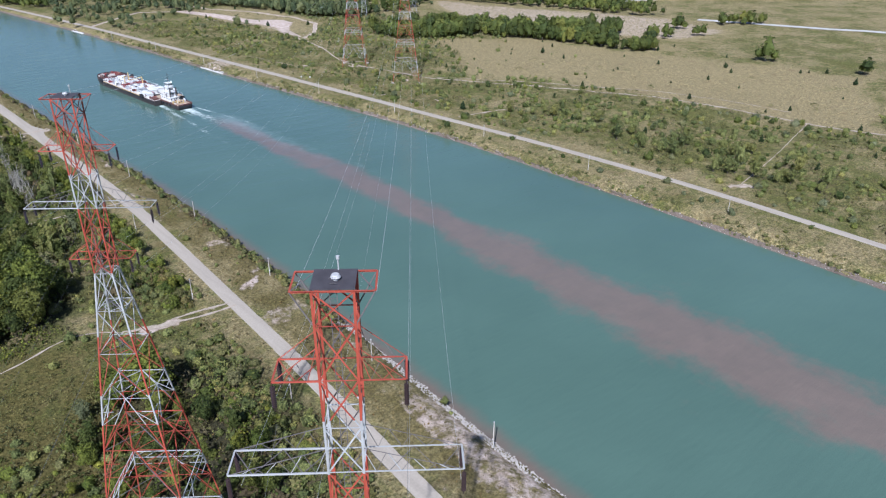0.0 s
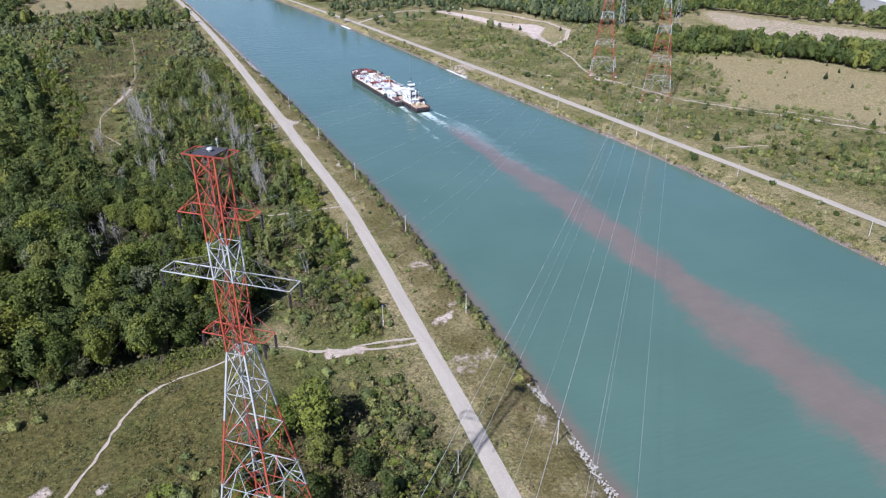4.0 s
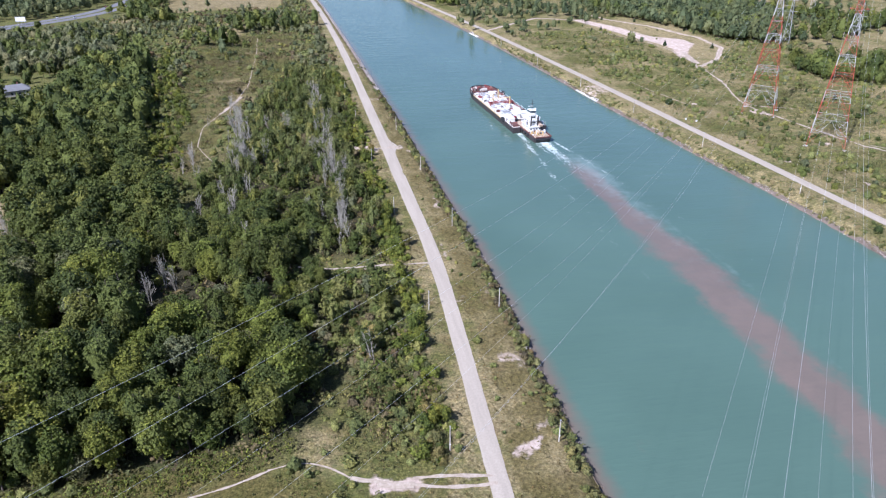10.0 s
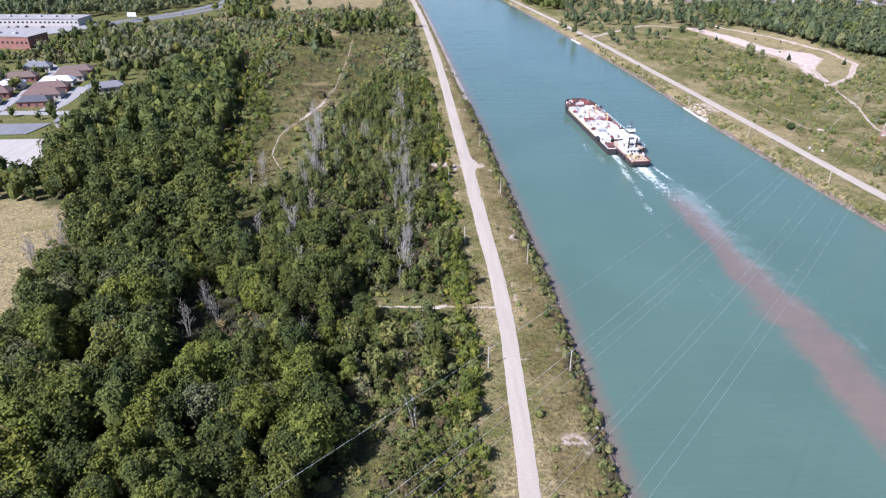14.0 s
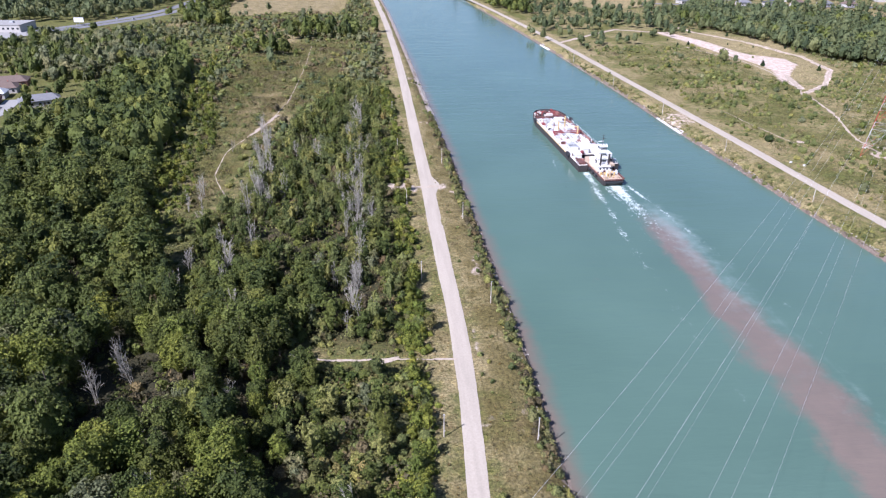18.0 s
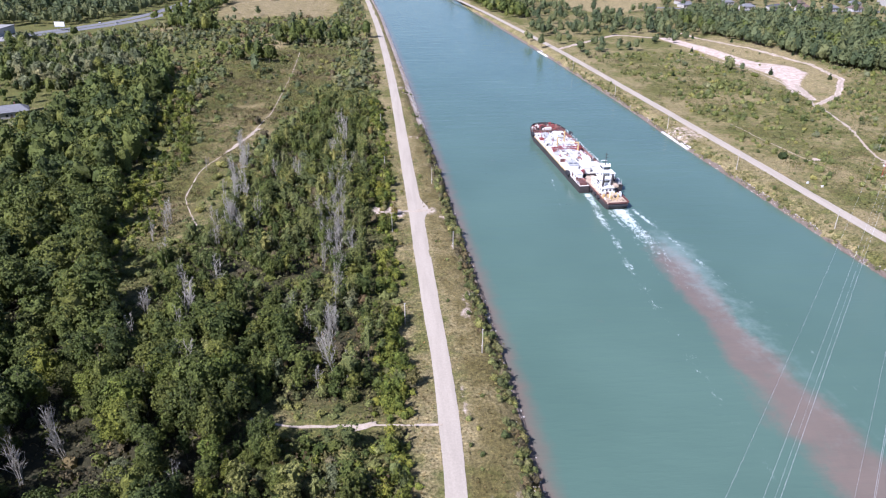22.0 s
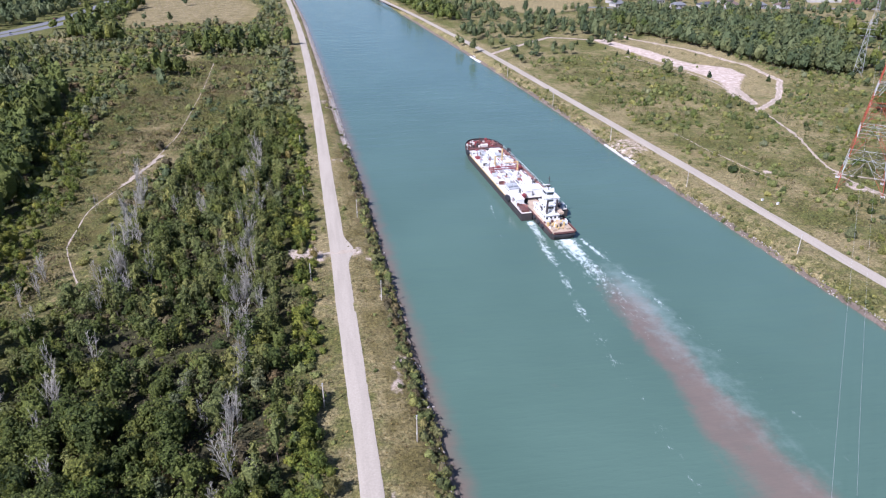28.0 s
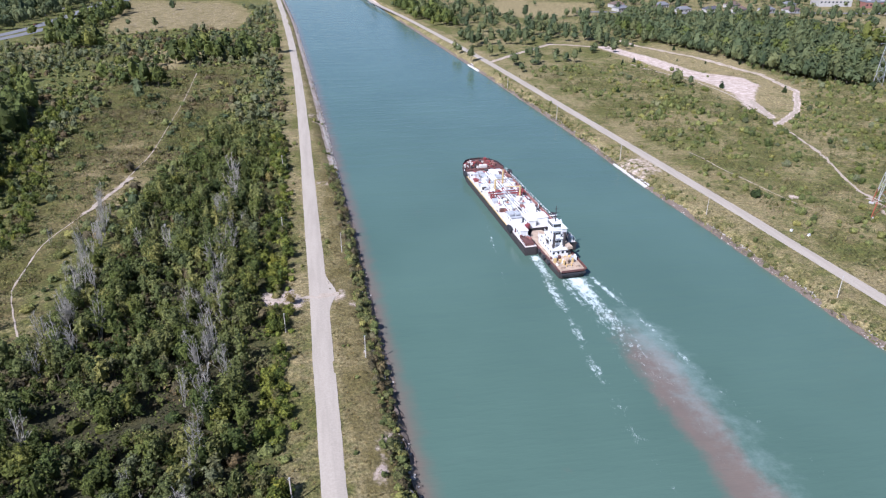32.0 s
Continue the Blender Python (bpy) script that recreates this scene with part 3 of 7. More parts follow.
def build_water():
    ys = np.array(spaced(-700, 20, 40) + spaced(20, 200, 3) + spaced(200, 460, 1.8) + spaced(460, 560, 3) + spaced(560, 900, 5) + spaced(900, 4800, 60))
    ts = np.r_[np.linspace(0, 0.28, 18)[:-1], np.linspace(0.28, 0.86, 84)[:-1], np.linspace(0.86, 1, 10)]
    Y = ys[:, None] + 0 * ts
    L, R = edge_l(Y) - 1.5, edge_r(Y) + 1.5
    X = L + (R - L) * ts
    sx, sy = SHIP_STERN
    cx = 62.5 + (lumps(Y * 0, Y, 60) - 0.5) * 5
    behind = np.clip((sy - 8 - Y) / 70, 0, 1)
    half = 7.2 + 6.5 * np.clip((sy - 30 - Y) / 260, 0, 1)
    half = half + (lumps(Y * 0 + 31, Y, 26) - 0.5) * 7 * behind
    silt = np.clip(1.25 - np.abs(X - cx) / half, 0, 1) * np.clip((sy - 12 - Y) / 34, 0, 1)
    d = np.maximum(sy - Y, 0)
    bend = (lumps(Y * 0 + 41, Y, 19) - 0.5) * 1.8 + (lumps(Y * 0 + 47, Y, 7) - 0.5) * 0.5
    streak = 0.3 + 0.8 * lumps(X * 0 + 17, Y, 5)
    line = lambda x, w, fade: np.exp(-((X - x - bend) / w) ** 2) * np.exp(-d / fade) * streak
    mid = np.exp(-((X - sx - 0.5 - d * 0.06) / (3.4 + d * 0.05)) ** 2) * np.exp(-d / 42) * 1.15
    mid = np.maximum(mid, line(sx - 2.5 + d * 0.02, 1.4, 45) * 0.9)
    d1 = np.maximum(sy + 17 - Y, 0)
    left = line(sx - 6.5 - 3.2 * np.sin(np.minimum(d1, 150) / 62), 1.5 + d * 0.012, 110) * 1.0
    wash = np.exp(-((X - sx + 7.0 + d1 * 0.015) / 2.1) ** 2) * np.exp(-d1 / 34) * 1.05
    bow = np.exp(-((X - (sx - 14.5 - 0.10 * np.maximum(sy + 62 - Y, 0))) / 0.7) ** 2) * np.exp(-np.abs(Y - sy - 30) / 42) * 0.8 * streak
    right = line(sx + 6.5 + d * 0.17, 1.2 + d * 0.006, 95) * 1.0
    right = np.maximum(right, line(sx + 8.5 + d * 0.22, 0.7, 60) * 0.5)
    foam = np.where(Y < sy + 1, np.maximum(np.maximum(mid, left), right), 0)
    foam = np.maximum(foam, np.where(Y < sy + 17, wash, 0))
    foam = np.maximum(foam, np.where(Y < sy + 80, bow, 0))
    milk = np.where(Y < sy, np.clip(1.15 - np.abs(X - cx - 3 - d * 0.03) / (9 + d * 0.05), 0, 1) * np.exp(-d / 120), 0)
    edge = np.clip(1 - np.abs(X - cx - half * 1.05) / 5, 0, 1) * np.exp(-d / 230) * 0.7 * behind
    milk = np.maximum(milk * np.clip((sy - 4 - Y) / 30, 0, 1), edge)
    shallow = np.clip(1 - (X - L - 1.0) / 7.5, 0, 1) * 0.95 + np.clip(1 - (R - 0.5 - X) / 4.0, 0, 1) * 0.75
    nr, nc = X.shape
    idx = np.arange(nr * nc).reshape(nr, nc)
    f = np.stack([idx[:-1, :-1], idx[:-1, 1:], idx[1:, 1:], idx[1:, :-1]], -1).reshape(-1, 4)
    me = bpy.data.meshes.new("water")
    me.vertices.add(nr * nc)
    me.vertices.foreach_set("co", np.stack([X, Y, np.full_like(X, WATER_Z)], -1).astype(np.float32).ravel())
    me.loops.add(f.size)
    me.loops.foreach_set("vertex_index", f.astype(np.int32).ravel())
    me.polygons.add(len(f))
    me.polygons.foreach_set("loop_start", np.arange(0, f.size, 4, dtype=np.int32))
    me.update(calc_edges=True)
    for name, v in (("silt", silt), ("foam", foam), ("milk", milk), ("shallow", shallow)):
        me.attributes.new(name, "FLOAT", "POINT").data.foreach_set("value", v.astype(np.float32).ravel())
    me.materials.append(WATER)
    return tagged(new("water", me), "turquoise canal water with a reddish silt plume", "water", kind="structure")


build_water()


def build_road(name, centre, y0, y1, half, material, label, extra=None, z=0.06):
    """A gravel road with ragged edges; extra(y) widens it on its right."""
    ys = np.array(spaced(y0, min(y1, 760), 1.2) + spaced(min(y1, 760), y1, 12))
    c = centre(ys)
    rag = lambda k: (lumps(ys * 0 + k, ys, 14) - 0.5) * 0.25 + (lumps(ys * 0 + k + 5, ys, 1.7) - 0.5) * 0.14
    wide = extra(ys) if extra else 0
    half = half * np.interp(ys, [180, 280, 340], [0.86, 0.96, 1.06])
    rows = [c - half + rag(1), c - half * 0.33, c + half * 0.33, c + half + rag(20) + wide]
    crown = [0.0, 0.06, 0.06, 0.0]
    v = [(x[i], y, z + k) for i, y in enumerate(ys) for x, k in zip(rows, crown)]
    f = [(4 * i + j, 4 * i + j + 1, 4 * i + j + 5, 4 * i + j + 4) for i in range(len(ys) - 1) for j in range(3)]
    return tagged(put_mesh(name, v, f, material, smooth=True), label, "road", kind="structure")


def build_track(pts, half, seed):
    """A trodden earth track with broken edges."""
    a = []
    for (x0, y0), (x1, y1) in zip(pts, pts[1:]):
        n = max(2, int(math.hypot(x1 - x0, y1 - y0) / 0.9))
        a += [(x0 + (x1 - x0) * i / n, y0 + (y1 - y0) * i / n) for i in range(n)]
    a = np.array(a + [pts[-1]])
    for _ in range(60):
        a[1:-1] = (a[:-2] + 2 * a[1:-1] + a[2:]) / 4
    s = np.arange(len(a)) * 0.9
    d = np.gradient(a, axis=0)
    d /= np.linalg.norm(d, axis=1, keepdims=True)
    side = np.stack([d[:, 1], -d[:, 0]], 1)
    wob = (lumps(s * 0 + seed, s, 6) - 0.5) * half
    w = half * np.clip(0.35 + 1.3 * (lumps(s * 0 + seed + 9, s, 2.6) - 0.12) * (0.5 + lumps(s * 0 + seed + 3, s, 13)), 0.12, 1.5)
    w2 = half * np.clip(0.35 + 1.3 * (lumps(s * 0 + seed + 19, s, 2.1) - 0.12) * (0.5 + lumps(s * 0 + seed + 3, s, 13)), 0.12, 1.5)
    l, r = a - side * (w - wob)[:, None], a + side * (w2 + wob)[:, None]
    z = lambda p: height(p[:, 0], p[:, 1]) + (lumps(p[:, 0], p[:, 1], 3.1) - 0.5) * 0.18 + 0.12
    v = np.stack([np.c_[l, z(l)], np.c_[r, z(r)]], 1).reshape(-1, 3)
    f = [(2 * i, 2 * i + 1, 2 * i + 3, 2 * i + 2) for i in range(len(a) - 1)]
    return tagged(put_mesh("dirt_track", v, f, SOIL, smooth=True), "narrow bare dirt track through the grass", "track", kind="structure")


for i, (half, v, pts) in enumerate(TRACKS):
    if v < 0.45:
        continue
    if i == 0:
        build_track(pts[:5], 0.55, 3)
        build_track(pts[4:8], 0.26, 5)
        build_track(pts[7:], 0.36, 4)
    else:
        build_track(pts, half * (0.8 if half < 1.0 else 0.9), 3 * i)


def rock_strip(name, edge, side, y0, y1, material, label):
    """A rough band of rock along the water's edge."""
    ys = np.arange(y0, y1, 1.1)
    v, f = [], []
    for j, (o, z) in enumerate(((-0.5, -3.15), (0.1, -2.8), (0.7, -2.3), (1.2, -1.9))):
        w = (lumps(ys * 0 + 7 * j + 60, ys, 2.3) - 0.5) * (0.5 if j < 3 else 1.2)
        v.append(np.c_[edge(ys) + side * (o + w), ys, z + (lumps(ys * 0 + 5 * j + 70, ys, 1.4) - 0.5) * 0.6])
    v = np.stack(v, 1).reshape(-1, 3)
    f = [(4 * i + j, 4 * i + j + 1, 4 * i + j + 5, 4 * i + j + 4) for i in range(len(ys) - 1) for j in range(3)]
    return tagged(put_mesh(name, v, f, material), label, "rock", kind="structure")


rock_strip("rock_strip_east", edge_r, 1, 40, 900, ROCK_BROWN, "brown rock strip at the far waterline")
rock_strip("rock_strip_west", edge_l, -1, 150, 468, ROCK_BROWN, "brown rock strip at the near waterline")


def turnout(y):
    return 2.4 * np.exp(-((y - 383) / 6.5) ** 2)


build_road("road_west", road_l, 10, 1500, 2.35, GRAVEL, "pale gravel service road along the canal", turnout)
build_road("road_east", road_r, 10, 1500, 2.25, GRAVEL, "pale gravel service road on the far bank")

# ---- lattice towers ----
STEEL = 0.66      # how heavy the members are


def angle_bar(a, b, w, t=0.25):
    """An L-shaped steel member from a to b: its vertices and faces."""
    a, b = Vector(a), Vector(b)
    d = (b - a).normalized()
    side = d.cross(Vector((0.31, 0.17, 1)) if abs(d.z) < 0.9 else Vector((1, 0.2, 0))).normalized()
    up = d.cross(side)
    k = w * t
    w *= STEEL
    k *= STEEL
    prof = [(0, 0), (w, 0), (w, k), (k, k), (k, w), (0, w)]
    v = [p + side * (x - w / 2) + up * (y - w / 2) for p in (a, b) for x, y in prof]
    f = [(i, (i + 1) % 6, (i + 1) % 6 + 6, i + 6) for i in range(6)]
    return v, f


class Lattice:
    """Collects members and makes one mesh of them, red or white by height; colour 2 paints a member as shaded."""

    def __init__(self):
        self.v, self.f, self.i = [], [], []

    def bar(self, a, b, w, colour=None):
        a, b = Vector(a), Vector(b)
        cuts = [0.0, 1.0]
        if colour is None and abs(b.z - a.z) > 0.5:
            cuts += [(z - a.z) / (b.z - a.z) for z in BAND_EDGES if 0 < (z - a.z) / (b.z - a.z) < 1]
        cuts.sort()
        for k, (s, e) in enumerate(zip(cuts, cuts[1:])):
            p, q = a.lerp(b, s), a.lerp(b, e)
            v, f = angle_bar(p, q, w)
            n = len(self.v) - (6 if k else 0)
            self.v += v[6:] if k else v
            self.f += [tuple(j + n for j in face) for face in f]
            self.i += [band(((p + q) / 2).z) if colour is None else colour] * len(f)
        return self

    def done(self, name, parent, label=""):
        ob = put_mesh(name, self.v, self.f, [RED, WHITE_STEEL, STEEL_SHADED], parent, index=self.i)
        return tagged(ob, label) if label else ob


class Pieces:
    """Like Lattice, but each member becomes a part of its own."""

    def __init__(self, name, parent):
        self.name, self.parent = name, parent

    def bar(self, a, b, w, colour=None):
        Lattice().bar(a, b, w, colour).done(self.name, self.parent)
        return self


BAND_EDGES = [6, 13, 20.5, 23, 36, 40.5, 49, 57.6, 66.2, 70.4]


def band(z):
    """0: red, 1: white."""
    return sum(z > e for e in BAND_EDGES) % 2


WAIST, ARM_LOW, ARM_LONG, ARM_TOP, HEAD = 57.5, 59.6, 66.3, 73.3, 79.2


def half_width(z):
    if z >= WAIST:
        return 1.05 + 0.1 * (z - WAIST) / (HEAD - WAIST)
    return 1.05 + (WAIST - z) * (7.9 - 1.05) / WAIST


def build_tower():
    tower = thing("lattice_tower", "tall red and white lattice power tower with three crossarms", "power tower", group="canal crossing towers")
    corners = [(-1, -1), (1, -1), (1, 1), (-1, 1)]
    at = lambda c, z: Vector((c[0] * half_width(z), c[1] * half_width(z), z))
    for c in corners:
        lat = Lattice()
        lat.bar(at(c, 0.3), at(c, WAIST), 0.27)
        leg = lat.done("leg", tower)
        Lattice().bar(at(c, WAIST), at(c, HEAD), 0.21).done("upper_leg", tower)
        foot = boxed(c[0] * 7.9 - 0.8, c[0] * 7.9 + 0.8, c[1] * 7.9 - 0.8, c[1] * 7.9 + 0.8, -0.6, 0.4, 0.08)
        part("footing", foot, CONCRETE, leg, "concrete footing")
    low = [0.3, 12.5, 23.5, 32, 40, 46.5, 52.5, WAIST]
    high = [WAIST, ARM_LOW, 62.8, ARM_LONG, 69.8, ARM_TOP, 77, HEAD]
    for k in range(4):
        a, b = corners[k], corners[(k + 1) % 4]
        lat = Pieces("brace", tower)
        for n, (z0, z1) in enumerate(zip(low, low[1:])):
            w = 0.15 if n < 4 else 0.12
            mid0, mid1 = (at(a, z0) + at(b, z0)) / 2, (at(a, z1) + at(b, z1)) / 2
            if n < 4:
                lat.bar(at(a, z0), mid1, w).bar(at(b, z0), mid1, w)
                for c in (a, b):
                    p = at(c, (z0 + z1) / 2)
                    q = (at(c, z0) + mid1) / 2
                    lat.bar(p, q, 0.12).bar(at(c, z0 * 0.25 + z1 * 0.75), (p + mid1) / 2 if n else q, 0.12)
                    lat.bar(p, (q + mid1) / 2, 0.11)
            else:
                lat.bar(at(a, z0), at(b, z1), w).bar(at(b, z0), at(a, z1), w)
            lat.bar(at(a, z1), at(b, z1), 0.18 if n < 3 else 0.13, 1 if n in (1, 3, 4) else None)
            if n == 1:
                lat.bar(at(a, z1 - 1.3), at(b, z1 - 1.3), 0.16, 1)
                for s in range(6):
                    p, q = at(a, z1).lerp(at(b, z1), s / 6), at(a, z1 - 1.3).lerp(at(b, z1 - 1.3), (s + 1) / 6)
                    lat.bar(p, q, 0.1, 1)
        lat = Pieces("upper_brace", tower)
        for z0, z1 in zip(high, high[1:]):
            # on two sides the second diagonals take the painted shade, colour 2
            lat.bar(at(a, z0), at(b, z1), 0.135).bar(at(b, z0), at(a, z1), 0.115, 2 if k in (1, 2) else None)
            lat.bar(at(a, z1), at(b, z1), 0.10)
    lat = Pieces("plan_brace", tower)
    for z in (12.5, 23.5, 32, 40, 46.5, 52.5, WAIST):
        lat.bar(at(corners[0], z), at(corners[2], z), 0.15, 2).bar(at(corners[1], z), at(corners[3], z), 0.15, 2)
        mids = [(at(corners[k], z) + at(corners[(k + 1) % 4], z)) / 2 for k in range(4)]
        for k in range(4):
            lat.bar(mids[k], mids[(k + 1) % 4], 0.12)
    lat = Pieces("waist_brace", tower)
    for z0, z1 in ((12.5, 23.5), (23.5, 32), (32, 40)):
        for k in range(4):
            a, b = corners[k], corners[(k + 1) % 4]
            z = (z0 + z1) / 2
            lat.bar(at(a, z), at(b, z), 0.11)
    for z, reach, rise, col in ((ARM_LOW, 3.65, 2.0, 0), (ARM_LONG, 7.3, 1.9, 1), (ARM_TOP, 3.85, 2.3, 0)):
        for s in (-1, 1):
            b = half_width(z)
            arm = Lattice().bar((s * b, -b, z), (s * reach, -b, z), 0.15, col).done("crossarm", tower)
            lat = Pieces("arm_member", arm)
            for d in (-1, 1):
                root, tip, top = Vector((s * b, d * b, z)), Vector((s * reach, d * b, z)), Vector((s * b, d * b, z + rise))
                # colour 2 paints shade into the long arms' chords and the struts
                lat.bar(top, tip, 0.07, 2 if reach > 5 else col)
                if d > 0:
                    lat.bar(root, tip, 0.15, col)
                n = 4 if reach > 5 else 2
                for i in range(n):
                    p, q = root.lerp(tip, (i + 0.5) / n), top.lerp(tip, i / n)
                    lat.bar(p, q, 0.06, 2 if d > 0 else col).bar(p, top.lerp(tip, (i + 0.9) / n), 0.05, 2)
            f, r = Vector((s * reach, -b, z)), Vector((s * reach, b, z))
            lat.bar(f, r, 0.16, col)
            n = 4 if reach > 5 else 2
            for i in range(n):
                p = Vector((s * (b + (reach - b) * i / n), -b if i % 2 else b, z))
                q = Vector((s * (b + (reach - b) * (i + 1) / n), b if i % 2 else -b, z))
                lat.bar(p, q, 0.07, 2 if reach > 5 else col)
            for d in (-1, 1):
                bm = bmesh.new()
                x, y = s * reach, d * b
                rod(bm, (x, y, z), (x, y, z - 2.05), 0.035, 6)
                for i in range(11):
                    rod(bm, (x, y, z - 0.35 - i * 0.14), (x, y, z - 0.43 - i * 0.14), 0.16, 8, 0.07)
                part("insulator_string", bm, INSUL, arm, "dark glazed insulator string")
    # head frame with the dark platform and the beacon
    lat = Lattice()
    w, b = 2.32, 1.15
    for d in (-1, 1):
        lat.bar((-w, d * b, HEAD), (w, d * b, HEAD), 0.2, 0)
        for s in (-1, 1):
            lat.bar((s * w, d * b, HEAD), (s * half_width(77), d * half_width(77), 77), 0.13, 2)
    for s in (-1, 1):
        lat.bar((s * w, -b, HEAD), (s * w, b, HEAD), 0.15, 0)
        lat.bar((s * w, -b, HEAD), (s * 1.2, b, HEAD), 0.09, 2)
    lat.done("head_frame", tower)
    part("platform", boxed(-1.22, 1.22, -1.15, 1.15, HEAD + 0.12, HEAD + 0.17), MESH_DARK, tower, "dark mesh work platform")
    bm = rodded((0.1, -0.1, HEAD + 0.17), (0.1, -0.1, HEAD + 0.35), 0.16, 12)
    rod(bm, (0.1, -0.1, HEAD + 0.35), (0.1, -0.1, HEAD + 0.52), 0.3, 14, 0.2)
    part("beacon", bm, WHITE_STEEL, tower, "round white warning light")
    bm = rodded((0.15, 1.05, HEAD), (0.15, 1.05, HEAD + 0.9), 0.04, 8)
    rod(bm, (0.15, 1.05, HEAD + 0.85), (0.15, 1.05, HEAD + 1.05), 0.1, 10)
    part("mast", bm, WHITE_STEEL, tower)
    lat = Lattice()
    lat.bar((-0.2, -0.85, 44), (-0.2, -0.85, HEAD), 0.07, 2).bar((0.2, -0.85, 44), (0.2, -0.85, HEAD), 0.07, 2)
    for i in range(110):
        z = 45 + i * 0.32
        lat.bar((-0.2, -0.85, z), (0.2, -0.85, z), 0.04, 2)
    lat.done("ladder", tower)
    return tower


TOWER_TURN = -39.4
LINE = Vector((0.635, 0.772, 0))
ACROSS = Vector((0.772, -0.635, 0))
TOWER_PLACES = [(-67.1, 98.7), (-69.1, 42.9), (183.4, 403.5), (182.3, 348.5)]
tower = build_tower()
tower.matrix_basis = pose(*TOWER_PLACES[0], 0, 0, 0, TOWER_TURN)
copy_thing(tower, pose(*TOWER_PLACES[1], 0.75, 0, 0, TOWER_TURN))
STEEL = 0.7      # the eastern pair is built of heavier members
east_tower = build_tower()
east_tower.matrix_basis = pose(*TOWER_PLACES[2], 0, 0, 0, TOWER_TURN)
copy_thing(east_tower, pose(*TOWER_PLACES[3], 0, 0, 0, TOWER_TURN))


def build_span(a, b, sag, r=0.0088, n=26, metal=None):
    """A wire that hangs from a to b."""
    a, b = Vector(a), Vector(b)
    pts = [a.lerp(b, i / n) - Vector((0, 0, 4 * sag * (i / n) * (1 - i / n))) for i in range(n + 1)]
    d = (b - a).normalized()
    s = d.cross(Vector((0, 0, 1))).normalized() * r
    u = Vector((0, 0, r))
    v = [p + o for p in pts for o in (s, u, -s, -u)]
    f = [(4 * i + j, 4 * i + (j + 1) % 4, 4 * i + 4 + (j + 1) % 4, 4 * i + 4 + j) for i in range(n) for j in range(4)]
    ob = put_mesh("power_cable", v, f, metal or WIRE, smooth=True)
    return tagged(ob, "thin aluminium power cable hanging between towers", "cable", group="overhead power cables")


for (ax, ay), (bx, by) in ((TOWER_PLACES[0], TOWER_PLACES[2]), (TOWER_PLACES[1], TOWER_PLACES[3])):
    for z, reach in ((ARM_LOW - 2.3, 3.65), (ARM_LONG - 2.3, 7.3), (ARM_TOP - 2.3, 3.85)):
        for s in (-1, 1):
            o = ACROSS * reach * s + LINE * 1.1
            build_span(Vector((ax, ay, z)) + o, Vector((bx, by, z)) + ACROSS * reach * s - LINE * 1.1, 19)
            o = ACROSS * reach * s - LINE * 1.1
            build_span(Vector((ax, ay, z)) + o, Vector((ax, ay, z)) + o - LINE * 260 - Vector((0, 0, z - 24)), 6, 0.008, 16, WIRE_OLD)
    for s in (-1, 1):
        o = ACROSS * 2.3 * s
        build_span(Vector((ax, ay, HEAD)) + o, Vector((bx, by, HEAD)) + o, 15, 0.009)

# ---- plants ----
def blob(rng, centre, radii, n=3, rough=0.2):
    """The dense lumpy inside of a crown, n x n quads to each side."""
    k = np.linspace(-1, 1, n + 1)
    u, v = np.meshgrid(k, k)
    waves = rng.normal(size=(5, 3)) * 2.6
    phase = rng.rand(5) * 6.283
    out = []
    for ax in range(3):
        for sg in (-1, 1):
            p = np.zeros((n + 1, n + 1, 3))
            p[..., ax], p[..., (ax + 1) % 3], p[..., (ax + 2) % 3] = sg, u * sg, v
            p /= np.linalg.norm(p, axis=-1, keepdims=True)
            r = 1 + rough * np.cos(p @ waves.T + phase).sum(-1, keepdims=True) / 2.2
            p = np.asarray(centre) + p * r * np.asarray(radii)
            out.append(np.stack([p[:-1, :-1], p[:-1, 1:], p[1:, 1:], p[1:, :-1]], 2).reshape(-1, 4, 3))
    return np.concatenate(out)


def leaf_quads(rng, clumps, per, size, up=0.35, flat=0.45, heart=None):
    """Loose leaf sprays over the skins of clumps (centre, radius); heart: the middle of the crown, from which they face away."""
    out = []
    for (c, r) in clumps:
        n = max(3, int(per * r * r))
        away = np.zeros(3)
        if heart is not None:
            away = np.asarray(c) - heart
            away = away / (np.linalg.norm(away) + 1e-6)
        d = rng.normal(size=(n, 3)) + away * 0.8
        d[:, 2] += up
        d /= np.linalg.norm(d, axis=1, keepdims=True)
        rad = r * (0.74 + 0.4 * rng.rand(n, 1))
        p = np.asarray(c) + d * rad * (1, 1, 0.86)
        nrm = d * 0.75 + away * 0.45 + rng.normal(size=(n, 3)) * flat
        nrm /= np.linalg.norm(nrm, axis=1, keepdims=True)
        t = np.cross(nrm, rng.normal(size=(n, 3)))
        t /= np.linalg.norm(t, axis=1, keepdims=True)
        b = np.cross(nrm, t)
        s = size * (0.55 + 0.9 * rng.rand(n, 1))
        w = s * (0.55 + 0.3 * rng.rand(n, 1))
        dip = nrm * s * 0.22
        out.append(np.stack([p - t * s - dip, p - b * w, p + t * s - dip, p + b * w], 1))
    return np.concatenate(out)


